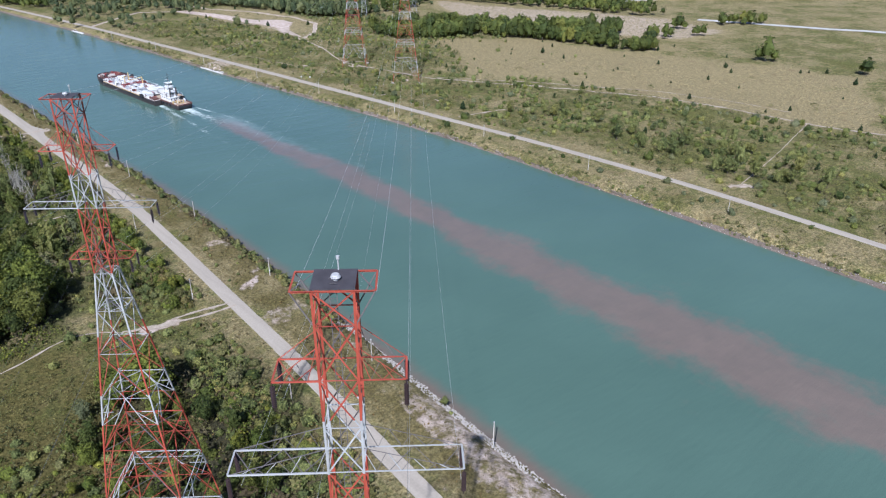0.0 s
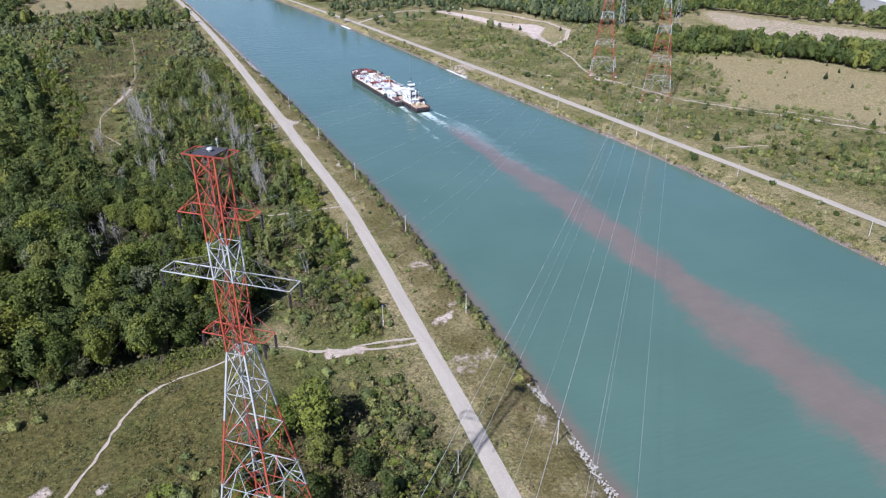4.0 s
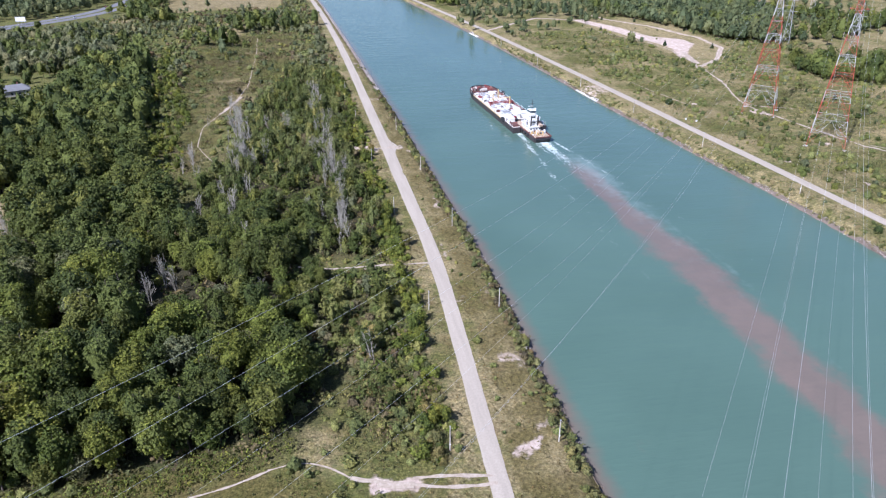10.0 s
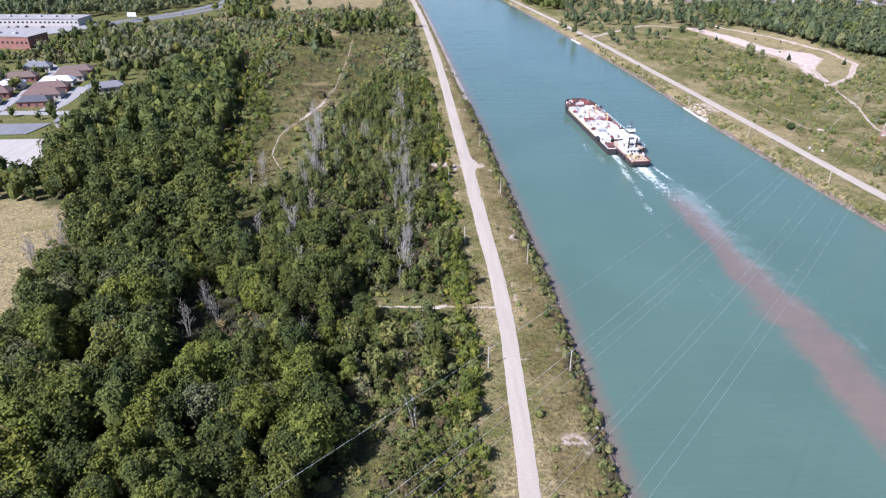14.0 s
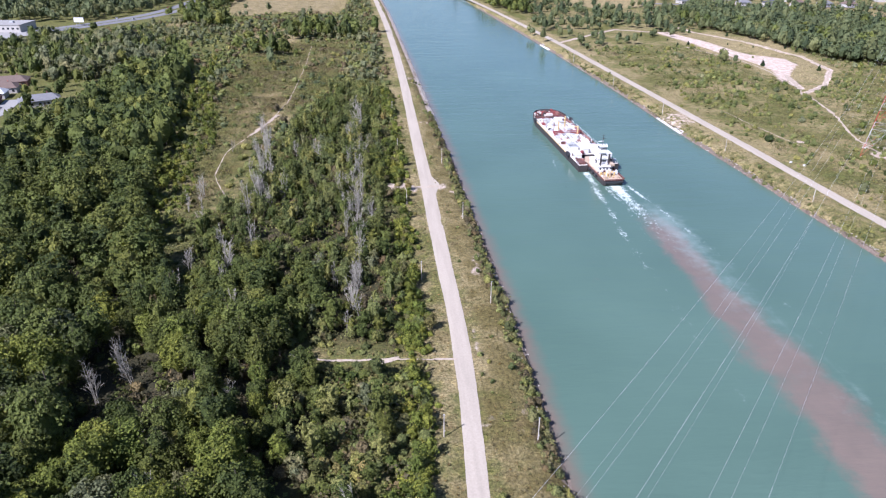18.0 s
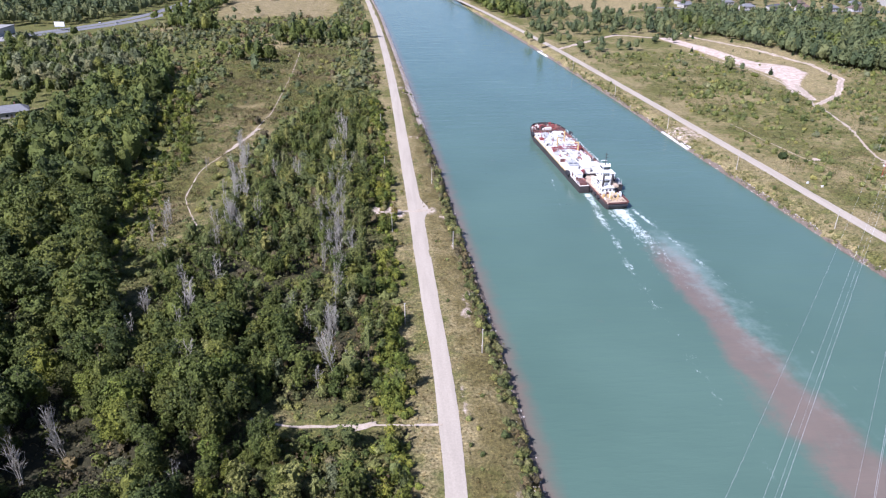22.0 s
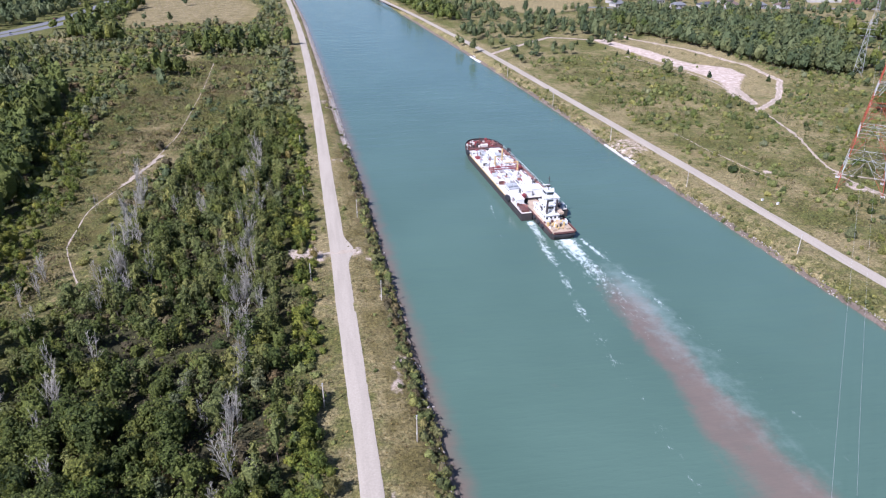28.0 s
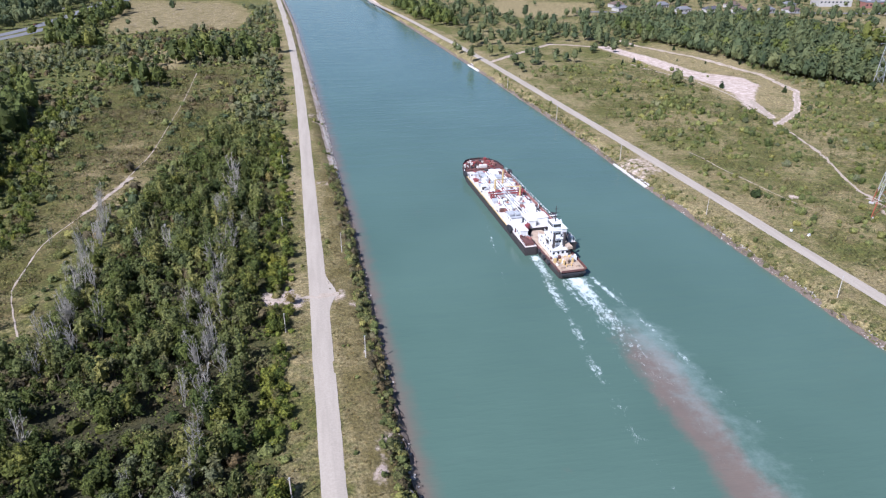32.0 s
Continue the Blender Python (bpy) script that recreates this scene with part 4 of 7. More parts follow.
def stem_quads(a, b, r0, r1, sides=5):
    a, b = np.asarray(a, float), np.asarray(b, float)
    d = (b - a) / np.linalg.norm(b - a)
    x = np.cross(d, (0.3, 0.9, 0.1))
    x /= np.linalg.norm(x)
    y = np.cross(d, x)
    an = np.arange(sides + 1) * 2 * np.pi / sides
    ring = np.cos(an)[:, None] * x + np.sin(an)[:, None] * y
    lo, hi = a + ring * r0, b + ring * r1
    return np.stack([lo[:-1], lo[1:], hi[1:], hi[:-1]], 1)


def tree_proto(seed, tall, wide, n_clumps, per, size, slim=False, base=0.12, core=3, limbs=True, inside_share=0.7):
    """A broadleaf tree: leaf quads, wood quads and the number of inner quads; foot at the origin."""
    rng = np.random.RandomState(seed)
    mid, half = tall * (base + 0.98) / 2, tall * (0.98 - base) / 2
    heart = np.array((0.0, 0.0, mid - half * 0.25))
    lean = rng.normal(size=2) * wide * 0.12
    clumps = []
    for i in range(n_clumps):
        f = -0.55 + 1.5 * (i + 0.7 * rng.rand()) / n_clumps
        a = i * 2.4 + rng.rand() * 0.8
        ring = math.sqrt(max(0.03, 1 - abs(f) ** (1.7 if slim else 2.3)))
        rr = wide * ring * (0.55 + 0.3 * rng.rand())
        grow = 0.9 + 0.25 * rng.rand()
        c = (rr * math.cos(a) + lean[0] * f, rr * math.sin(a) + lean[1] * f, mid + half * 0.82 * f * grow)
        clumps.append((c, wide * (0.24 + 0.24 * rng.rand()) * (1.25 if slim else 1)))
    wood = [stem_quads((0, 0, -0.4), (wide * 0.05, 0, tall * 0.55), tall * 0.018, tall * 0.011, 6),
            stem_quads((wide * 0.05, 0, tall * 0.55), (0, wide * 0.06, tall * 0.93), tall * 0.011, 0.03, 5)]
    if not limbs:
        wood = [stem_quads((0, 0, -0.4), (wide * 0.05, 0, tall * 0.6), tall * 0.016, tall * 0.008, 4)]
    else:
        for c, r in clumps[: max(3, n_clumps // 3)]:
            wood.append(stem_quads((0, 0, max(tall * 0.12, c[2] - wide * 0.6)), c, tall * 0.007, 0.03, 3))
    inner = blob(rng, (0, 0, mid - half * 0.05), (wide * inside_share, wide * inside_share, half * (inside_share + 0.1)), core, 0.34)
    return np.concatenate([leaf_quads(rng, clumps, per, size, heart=heart), inner]), np.concatenate(wood), len(inner)


def conifer_proto(seed, tall, wide, per):
    rng = np.random.RandomState(seed)
    clumps = []
    for i in range(14):
        f = (i + 0.5) / 14
        r = wide * (1 - f) * 0.62 + 0.15
        for k in range(3 if f < 0.7 else 1):
            a = rng.rand() * 6.3
            clumps.append(((r * math.cos(a), r * math.sin(a), tall * (0.08 + 0.9 * f)), r * 0.75 + 0.12))
    return leaf_quads(rng, clumps, per, 0.32, 0.0), stem_quads((0, 0, -0.3), (0, 0, tall), tall * 0.016, 0.02, 5), 0


def bush_proto(seed, tall, wide, per, size, n=6, core=2):
    rng = np.random.RandomState(seed)
    cl = [((0, 0, tall * 0.62), wide * 0.42)]
    for i in range(n):
        a = i * 6.28 / n + rng.rand()
        r = wide * (0.4 + 0.35 * rng.rand())
        cl.append(((r * math.cos(a), r * math.sin(a), tall * (0.25 + 0.4 * rng.rand())), wide * (0.27 + 0.16 * rng.rand())))
    q = leaf_quads(rng, cl, per, size, 0.5, heart=np.array((0, 0, 0.0)))
    inner = blob(rng, (0, 0, tall * 0.32), (wide * 0.62, wide * 0.62, tall * 0.5), core, 0.26) if core else q[:0]
    return np.concatenate([q, inner]), stem_quads((0, 0, -0.2), (0, 0, tall * 0.5), 0.06, 0.03, 3), len(inner)


def dead_proto(seed, tall):
    """A bare grey tree: several steep leaders, limbs and twigs."""
    rng = np.random.RandomState(seed)
    wood = []
    for k in range(3 + seed % 2):
        a0 = k * 2.1 + rng.rand()
        foot = np.array((0.25 * math.cos(a0), 0.25 * math.sin(a0), -0.3))
        top = np.array((1.1 * math.cos(a0), 1.1 * math.sin(a0), 0)) * (0.6 + 0.7 * rng.rand()) + (0, 0, tall * (0.7 + 0.3 * rng.rand()))
        wood.append(stem_quads(foot, top, 0.13, 0.02, 5))
        for i in range(13):
            f = 0.25 + 0.72 * rng.rand()
            a = rng.rand() * 6.28
            ln = tall * 0.17 * (1.2 - f) * (0.6 + 0.8 * rng.rand()) + 0.5
            p = foot + (top - foot) * f
            q = p + ln * np.array((math.cos(a) * 0.5, math.sin(a) * 0.5, 0.86))
            wood.append(stem_quads(p, q, 0.05, 0.018, 3))
            for _ in range(3):
                s = p + (q - p) * (0.3 + 0.6 * rng.rand())
                e = s + ln * 0.5 * np.array((math.cos(a + rng.normal()) * 0.8, math.sin(a + rng.normal()) * 0.8, 0.9)) * (0.4 + 0.6 * rng.rand())
                wood.append(stem_quads(s, e, 0.028, 0.012, 3))
    return np.concatenate(wood)


def scatter(x0, x1, y0, y1, step, seed):
    """Points on a shaken grid."""
    rng = np.random.RandomState(seed)
    gx, gy = np.meshgrid(np.arange(x0, x1, step), np.arange(y0, y1, step))
    x = gx.ravel() + (rng.rand(gx.size) - 0.5) * step * 1.5
    y = gy.ravel() + (rng.rand(gy.size) - 0.5) * step * 1.5
    return x, y, rng.rand(gx.size), rng


def inner_mask(lf, n_wood, deep):
    """1 for the dense inside of a crown, 0 for its leaves and wood."""
    return np.r_[np.zeros(len(lf) - deep), np.ones(deep), np.zeros(n_wood)]


def face_values(me, name, v):
    me.attributes.new(name, "FLOAT", "FACE").data.foreach_set("value", np.asarray(v, np.float32))


def plant_stuff(name, protos, x, y, scale, mats, label, category, seed, z=None):
    """Many plants joined into one object of uncountable growth."""
    rng = np.random.RandomState(seed)
    z = height(x, y) if z is None else z
    pick = rng.randint(len(protos), size=len(x))
    turn = rng.rand(len(x)) * 6.283
    qs, ix, tones, inners = [], [], [], []
    for k, (lf, wd, *deep) in enumerate(protos):
        m = pick == k
        if not m.any():
            continue
        base = np.concatenate([lf, wd])
        c, s = np.cos(turn[m])[:, None, None], np.sin(turn[m])[:, None, None]
        sc = scale[m][:, None, None]
        bx, by, bz = base[None, ..., 0], base[None, ..., 1], base[None, ..., 2]
        st = (0.85 + 0.35 * rng.rand(m.sum()))[:, None, None]
        q = np.stack([(bx * c - by * s) * sc + x[m][:, None, None], (bx * s + by * c) * sc + y[m][:, None, None], bz * sc * st + z[m][:, None, None]], -1)
        qs.append(q.reshape(-1, 4, 3))
        ix.append(np.tile(np.r_[np.zeros(len(lf), int), np.ones(len(wd), int)], m.sum()))
        tones.append(np.repeat(rng.rand(m.sum()), len(base)))
        inners.append(np.tile(inner_mask(lf, len(wd), deep[0] if deep else 0), m.sum()))
    me = quads_mesh(name, np.concatenate(qs), mats, np.concatenate(ix))
    face_values(me, "tone", np.concatenate(tones))
    face_values(me, "inner", np.concatenate(inners))
    return tagged(new(name, me), label, category, kind="stuff")


def clear_of(x, y, roads=4.2, tracks=True):
    """Away from roads, tracks, tower feet and water."""
    ok = (np.abs(x - road_l(y)) > roads) & (np.abs(x - road_r(y)) > roads)
    ok &= (x < edge_l(y) - 1.2) | (x > edge_r(y) + 1.2)
    if tracks:
        for half, v, pts in TRACKS:
            ok &= to_line(pts, x, y) > half + 0.9
    return ok


TREES = [tree_proto(11 + i, 9.5 + 1.2 * (i % 4), 3.0 + 0.4 * (i % 3), 25 + 2 * (i % 3), 33, 0.25, base=0.06, core=3, inside_share=0.55) for i in range(7)]
TREES += [tree_proto(21 + i, 11 + 1.5 * i, 2.0 + 0.2 * i, 22, 46, 0.24, True, 0.05, 3, inside_share=0.55) for i in range(2)]
FOREST = [tree_proto(31 + i, 9 + 1.3 * i, 3.1 + 0.3 * i, 18, 17, 0.36, core=3, limbs=False, inside_share=0.58) for i in range(5)]
SLIM = [tree_proto(51 + i, 7.5 + 1.5 * i, 1.45, 13, 44, 0.25, True, 0.06, 2, False, 0.55) for i in range(3)]
YOUNG = [tree_proto(61 + i, 5.5 + 1.1 * i, 2.0 + 0.15 * i, 14, 30, 0.27, False, 0.04, 2, False, 0.58) for i in range(4)]
BUSH = [bush_proto(71 + i, 1.7 + 0.3 * i, 1.5 + 0.2 * i, 16, 0.24, 5) for i in range(4)]
SCRUB = [bush_proto(81 + i, 1.0 + 0.25 * i, 1.9 + 0.2 * i, 7, 0.27, 5, 0) for i in range(3)]
FARBUSH = [bush_proto(111 + i, 2.0 + 0.6 * i, 2.0 + 0.3 * i, 3.2, 0.6, 3, 2) for i in range(3)]
FARTREE = [tree_proto(91 + i, 9 + 2 * i, 3.6, 8, 4.0, 0.75, core=2, limbs=False) for i in range(3)]
SPOT = [tree_proto(121 + i, 8.5 + 1.6 * i, 3.5 + 0.25 * i, 10, 3.2, 0.72, core=2, limbs=False) for i in range(4)]
FOREST_FAR = [tree_proto(41 + i, 8.5 + 1.7 * i, 3.3 + 0.3 * i, 12, 5.5, 0.55, core=3, limbs=False) for i in range(4)]
CONIFER = [conifer_proto(95 + i, 5.5, 1.7, 34) for i in range(2)]
DEAD = [dead_proto(101 + i, 8 + 1.8 * i) for i in range(4)]


def tree_thing(name, proto, mats, label, group):
    lf, wd, deep = proto
    t = thing(name, label, "tree", group=group)
    for nm, q, m in (("crown", lf, mats[0]), ("trunk", wd, mats[1])):
        if q is not None:
            ob = new(nm, quads_mesh(nm, q, [m]))
            ob.parent = t
            if nm == "crown":
                face_values(ob.data, "inner", inner_mask(q, 0, deep))
    return t


def plant_things(protos, x, y, scale, seed):
    rng = np.random.RandomState(seed)
    z = height(x, y)
    for i in range(len(x)):
        p = protos[rng.randint(len(protos))]
        s = scale[i]
        m = Matrix.LocRotScale((x[i], y[i], z[i]), Euler((0, 0, rng.rand() * 6.283)), None)
        c = copy_thing(p, m)
        c.scale = (s, s, s * (0.85 + 0.35 * rng.rand()))


near_kinds = [tree_thing("tree", p, (LEAF if i in (0, 2) else LEAF_GREY if i == 4 else LEAF_FOREST, BARK), "leafy green broadleaf tree with a full uneven crown", "trees of the near wood") for i, p in enumerate(TREES)]
x, y, u, rng = scatter(-140, -26, 186, 300, 4.9, 5)
k = (inside(WOOD_WEST, x, y) | inside(WOOD_YOUNG, x, y) & (u < np.where(x > -46, 0.12, 0.5))) & clear_of(x, y, 6)
k &= (lumps(x + 77, y, 9) > 0.2) & ~inside(PIT, x, y) & (to_line(CORRIDOR, x, y) > 4.2)
nx, ny, ns = x[k], y[k], 0.55 + 0.6 * rng.rand(k.sum())
ns = ns * np.where(inside(WOOD_YOUNG, nx, ny), 0.62, np.where(nx < -92, 1.3, 1.08))
order = np.argsort(np.hypot(nx + 50, ny - 110))[:290]
near_line = np.sort(np.hypot(nx + 50, ny - 110))[min(289, len(nx) - 1)]
plant_things(near_kinds, nx[order], ny[order], ns[order], 6)
# the patterns themselves stand between the tower and the road
for p, (px, py, ps) in zip(near_kinds, ((-52.5, 147.5, 1.62), (-47, 133, 0.7), (-59.5, 149, 0.95), (-44, 126, 0.6), (-36.5, 140, 0.55), (-58, 129, 0.75), (-54, 139, 0.8), (-71, 141, 0.45), (-41, 118, 0.5))):
    p.matrix_basis = Matrix.LocRotScale((px, py, 0), Euler((0, 0, px)), (ps, ps, ps))

x, y, u, rng = scatter(-90, -28, 90, 165, 5.2, 8)
k = inside(GROVE, x, y) & (u < 0.62) & (x < -42) & clear_of(x, y, 7) & (np.hypot(x + 67, y - 98.7) > 4) & (np.hypot(x + 53, y - 147) > 9) & ~((x > -47) & (y > 130))
plant_things(near_kinds, x[k], y[k], 0.28 + 0.4 * rng.rand(k.sum()), 9)
x, y, u, rng = scatter(-300, -28, 190, 900, 4.9, 15)
k = (inside(WOOD_WEST, x, y)) & (np.hypot(x + 50, y - 110) > near_line) & (lumps(x + 77, y, 9) > 0.2) & clear_of(x, y, 6)
far_y = y > 640
k &= ~(far_y & (u > 0.6))
fx, fy = x[k], y[k]
fs = 0.65 + 0.62 * rng.rand(len(fx))
for m, kinds, label in ((fy < 400, FOREST, "dense green broadleaf wood beside the canal"), (fy >= 400, FOREST_FAR, "distant part of the dense green wood")):
    plant_stuff("wood_trees", kinds, fx[m], fy[m], fs[m], [LEAF_FOREST, BARK], label, "wood", 16)

x, y, u, rng = scatter(-105, -45, 255, 315, 5.0, 19)
k = inside([(-92, 284), (-62, 272), (-48, 290), (-56, 308), (-88, 312)], x, y) & (u < 0.8) & clear_of(x, y, 6)
plant_stuff("wood_corner", FOREST, x[k], y[k], 0.5 + 0.45 * rng.rand(k.sum()), [LEAF_FOREST, BARK], "dark green trees at the corner of the wood", "trees", 14)
x, y, u, rng = scatter(-120, -28, 190, 640, 2.6, 17)
k = (inside(WOOD_ROAD, x, y) | inside(WOOD_YOUNG, x, y) & (u < np.where(x > -46, 0.2, 0.75))) & (u < 0.93) & clear_of(x, y, 17) & (lumps(x, y, 11) * 0.6 + lumps(x + 31, y, 5) * 0.4 > 0.31) & (to_line(CORRIDOR, x, y) > 3.6)
sort = lumps(x + 11, y + 45, 7) * 0.6 + 0.4 * rng.rand(len(x))
sort = np.where((x < -56) & (y < 345) & (u < 0.62), 0.6, sort)
k &= ~((x < -56) & (y < 345) & (u > 0.78))
tall = 0.42 + 0.72 * rng.rand(len(x)) ** 1.5
for name, lo, hi, kinds, leaf, label in (
        ("grey_young_trees", 0.0, 0.26, SLIM[:2] + YOUNG[:2] + BUSH[2:], LEAF_GREY, "grey green young trees and tall bushes"),
        ("young_trees", 0.26, 0.52, SLIM + YOUNG, LEAF_SHRUB, "slim young trees in a loose stand"),
        ("dark_young_trees", 0.52, 0.68, YOUNG[1:] + SLIM[:1], LEAF_FOREST, "dark green young trees in a loose stand"),
        ("rusty_bushes", 0.68, 0.76, BUSH, LEAF_RUST, "brownish bushes among the young trees"),
        ("young_trees", 0.76, 1.1, YOUNG + SLIM[:1] + BUSH[1:], LEAF_FOREST, "leafy green young trees and bushes")):
    m = k & (sort >= lo) & (sort < hi)
    plant_stuff(name, kinds, x[m], y[m], tall[m] * (1.5 if kinds is BUSH else 1.0), [leaf, BARK], label, "young trees", 18)

# undergrowth on the floor of the woods
x, y, u, rng = scatter(-150, -28, 90, 540, 3.5, 33)
k = (inside(WOOD_WEST, x, y) | inside(WOOD_ROAD, x, y) | inside(WOOD_YOUNG, x, y) | inside(GROVE, x, y)) & clear_of(x, y, 5) & (u < 0.9)
sort = lumps(x + 7, y + 15, 8) * 0.6 + 0.4 * rng.rand(len(x))
for m, leaf, label in ((k & (sort < 0.36), LEAF_RUST, "brownish undergrowth of the wood"), (k & (sort >= 0.36) & (sort < 0.6), LEAF_FOREST, "green undergrowth of the wood"), (k & (sort >= 0.6), LEAF_EAST, "olive undergrowth of the wood")):
    plant_stuff("undergrowth", SCRUB + BUSH[:1], x[m], y[m], 1.0 + 0.8 * rng.rand(m.sum()), [leaf, BARK], label, "undergrowth", 34)

# bright young trees at the edge of the tall wood
x, y, u, rng = scatter(-150, -92, 350, 640, 2.9, 45)
w_ = np.interp(y, [350, 414, 475, 617], [-116, -128, -137, -163])
k = (x > w_) & (x < w_ + 13 + 10 * lumps(x, y, 20)) & (u < 0.85) & clear_of(x, y, 5)
plant_stuff("edge_trees", BUSH[1:] + YOUNG[:2], x[k], y[k], 0.4 + 0.5 * rng.rand(k.sum()), [LEAF, BARK], "bright green young trees along the wood's edge", "young trees", 46)

# tall weeds in the corner between the tracks and the road
x, y, u, rng = scatter(-46, -22, 176, 240, 1.75, 177)
k = inside([(-41, 186), (-33, 178.5), (-25.5, 182), (-26, 201), (-27.5, 236), (-40, 238), (-44, 205)], x, y) & (u < 0.9) & clear_of(x, y, 5) & (to_line(CORRIDOR, x, y) > 3.5)
for m, leaf, label in ((k & (u < 0.3), LEAF_EAST, "tall olive weeds beside the gravel road"), (k & (u >= 0.3), LEAF_SHRUB, "tall green weeds beside the gravel road")):
    plant_stuff("tall_weeds", BUSH, x[m], y[m], 0.3 + 0.5 * rng.rand(m.sum()) ** 1.6, [leaf, BARK], label, "weeds", 178)

# bushes on the hill beside the tower
x, y, u, rng = scatter(-96, -58, 100, 156, 2.6, 175)
k = inside([(-84, 152), (-66, 154), (-60, 122), (-78, 104), (-94, 116)], x, y) & (u < 0.25 + 0.6 * lumps(x, y + 9, 9)) & clear_of(x, y, 5) & (np.hypot(x + 67, y - 98.7) > 10)
for m, leaf, label in ((k & (u < 0.3), LEAF_SHRUB, "green bushes on the hill beside the tower"), (k & (u >= 0.3), LEAF, "yellow green bushes on the hill beside the tower")):
    plant_stuff("hill_bushes", BUSH, x[m], y[m], 0.4 + 0.7 * rng.rand(m.sum()) ** 2, [leaf, BARK], label, "bushes", 176)

# bright weeds at the foot of the wood, above the hill
x, y, u, rng = scatter(-130, -60, 176, 200, 1.7, 171)
w_ = np.interp(x, [-130, -105, -95, -72, -60], [185, 187, 186, 191, 194])
k = (np.abs(y - w_ + 3) < 4.2) & (u < 0.9) & (lumps(x, y, 7) > 0.2) & clear_of(x, y, 4)
plant_stuff("bright_weeds", SCRUB, x[k], y[k], 0.5 + 0.55 * rng.rand(k.sum()), [LEAF, BARK], "bright green weeds at the foot of the wood", "weeds", 172)
x, y, u, rng = scatter(-125, -28, 112, 200, 1.9, 173)
k = (inside(HILL_WEST, x, y) | inside([(-62, 160), (-29, 156), (-29, 171), (-45, 174), (-62, 184)], x, y) | inside([(-60, 189), (-47, 184), (-36, 180), (-44, 200), (-52, 204)], x, y)) & (u < np.clip(2.1 * lumps(x + 3, y, 11) - 0.25, 0.1, 0.97)) & clear_of(x, y, 4)
kind = lumps(x + 61, y + 5, 9) * 0.6 + 0.4 * rng.rand(len(x))
for m, leaf, label in ((k & (kind < 0.55), LEAF_EAST, "low olive weeds on the grassy hill"), (k & (kind >= 0.55), LEAF_FOREST, "dark green weeds on the grassy hill")):
    plant_stuff("hill_weeds", SCRUB, x[m], y[m], 0.3 + 0.45 * rng.rand(m.sum()) ** 1.6, [leaf, BARK], label, "weeds", 174)

# the brushy strip between the wood and the road
rng = np.random.RandomState(20)
n = 1500
y = 180 + rng.rand(n) * 360
x = road_l(y) - 11.5 + rng.normal(size=n) * 2.1
k = (lumps(x, y, 8) > 0.3) & clear_of(x, y, 6.5)
kind = lumps(x + 21, y, 6) * 0.5 + 0.5 * rng.rand(n)
for m, leaf, label in ((k & (kind < 0.7), LEAF, "yellow green brush in a strip along the road"), (k & (kind >= 0.7), LEAF_SCRUB, "olive brush in a strip along the road")):
    plant_stuff("roadside_brush", BUSH + YOUNG[:1], x[m], y[m], 0.4 + 0.5 * rng.rand(m.sum()), [leaf, BARK], label, "bushes", 24)
x, y, u, rng = scatter(-54, -25, 92, 266, 2.0, 181)
k = (inside([(-46, 206), (-27, 200), (-25.5, 262), (-52, 263), (-50, 240)], x, y) | inside([(-45, 96), (-30, 92), (-28, 158), (-38, 165), (-46, 130)], x, y)) & (u < 0.6 + 0.5 * lumps(x, y, 6)) & clear_of(x, y, 5) & (to_line(CORRIDOR, x, y) > 3.5)
kind = lumps(x + 3, y + 8, 6) * 0.5 + 0.5 * rng.rand(len(x))
for m, leaf, label in ((k & (kind < 0.4), LEAF_SCRUB, "low olive brush between the wood and the road"), (k & (kind >= 0.4) & (kind < 0.68), LEAF_SHRUB, "low grey green brush between the wood and the road"), (k & (kind >= 0.68), LEAF, "low yellow green brush between the wood and the road")):
    plant_stuff("low_brush", BUSH + SCRUB[:1], x[m], y[m], 0.45 + 0.75 * rng.rand(m.sum()) ** 1.5, [leaf, BARK], label, "bushes", 182)

# bushes and scrub over the open land
def scrub_density(x, y):
    d = np.full(x.shape, 0.95)
    d = np.where(x > 100, 0.85, d)
    xl, xr = road_l(y), road_r(y)
    d = np.where((x > xl - 9) & (x < 60), 0.34, d)
    d = np.where((x > 60) & (x < xr + np.where((y > 400) & (y < 690), 14, 9)), 0.2, d)
    d = np.where((x < 60) & (x > edge_l(y) - 6), 0.62, d)
    d = np.where((x > 60) & (x < edge_r(y) + 6), 0.5, d)
    for poly, v in ((FIELD_EAST, 0.02), (FIELD_GREEN, 0.0), (BARE_EAST, 0.05), (PATCH_DRY, 0.02), (CLEAR_WEST, 0.95), (FIELD_WEST, 0.0), (FIELD_NORTH, 0.03), (HILL_WEST, 0.1), (FIELD_FAR, 0.05)):
        d = np.where(inside(poly, x, y), v, d)
    return d


x, y, u, rng = scatter(-150, 330, 60, 660, 3.6, 21)
d = scrub_density(x, y) * np.clip(0.25 + 1.5 * lumps(x + 200, y, 17), 0, 1.3)
k = (u < d) & clear_of(x, y, 3.6) & ~inside(WOOD_WEST, x, y) & ~inside(WOOD_ROAD, x, y)
x, y = x[k], y[k]
hi = lumps(x + 30, y + 90, 12) * 0.7 + 0.3 * rng.rand(len(x))
low = (hi < 0.42) | (x > 100) & (hi < 0.54) | (x > road_l(y) - 9) & (x < 60) & (hi < 0.6)
low |= inside(HILL_WEST, x, y) & (hi < 0.65) | inside(CLEAR_WEST, x, y)
zz = np.where((x > 100) & (x < edge_r(y) + 5) | (x < 60) & (x > edge_l(y) - 5), -1.2, height(x, y))
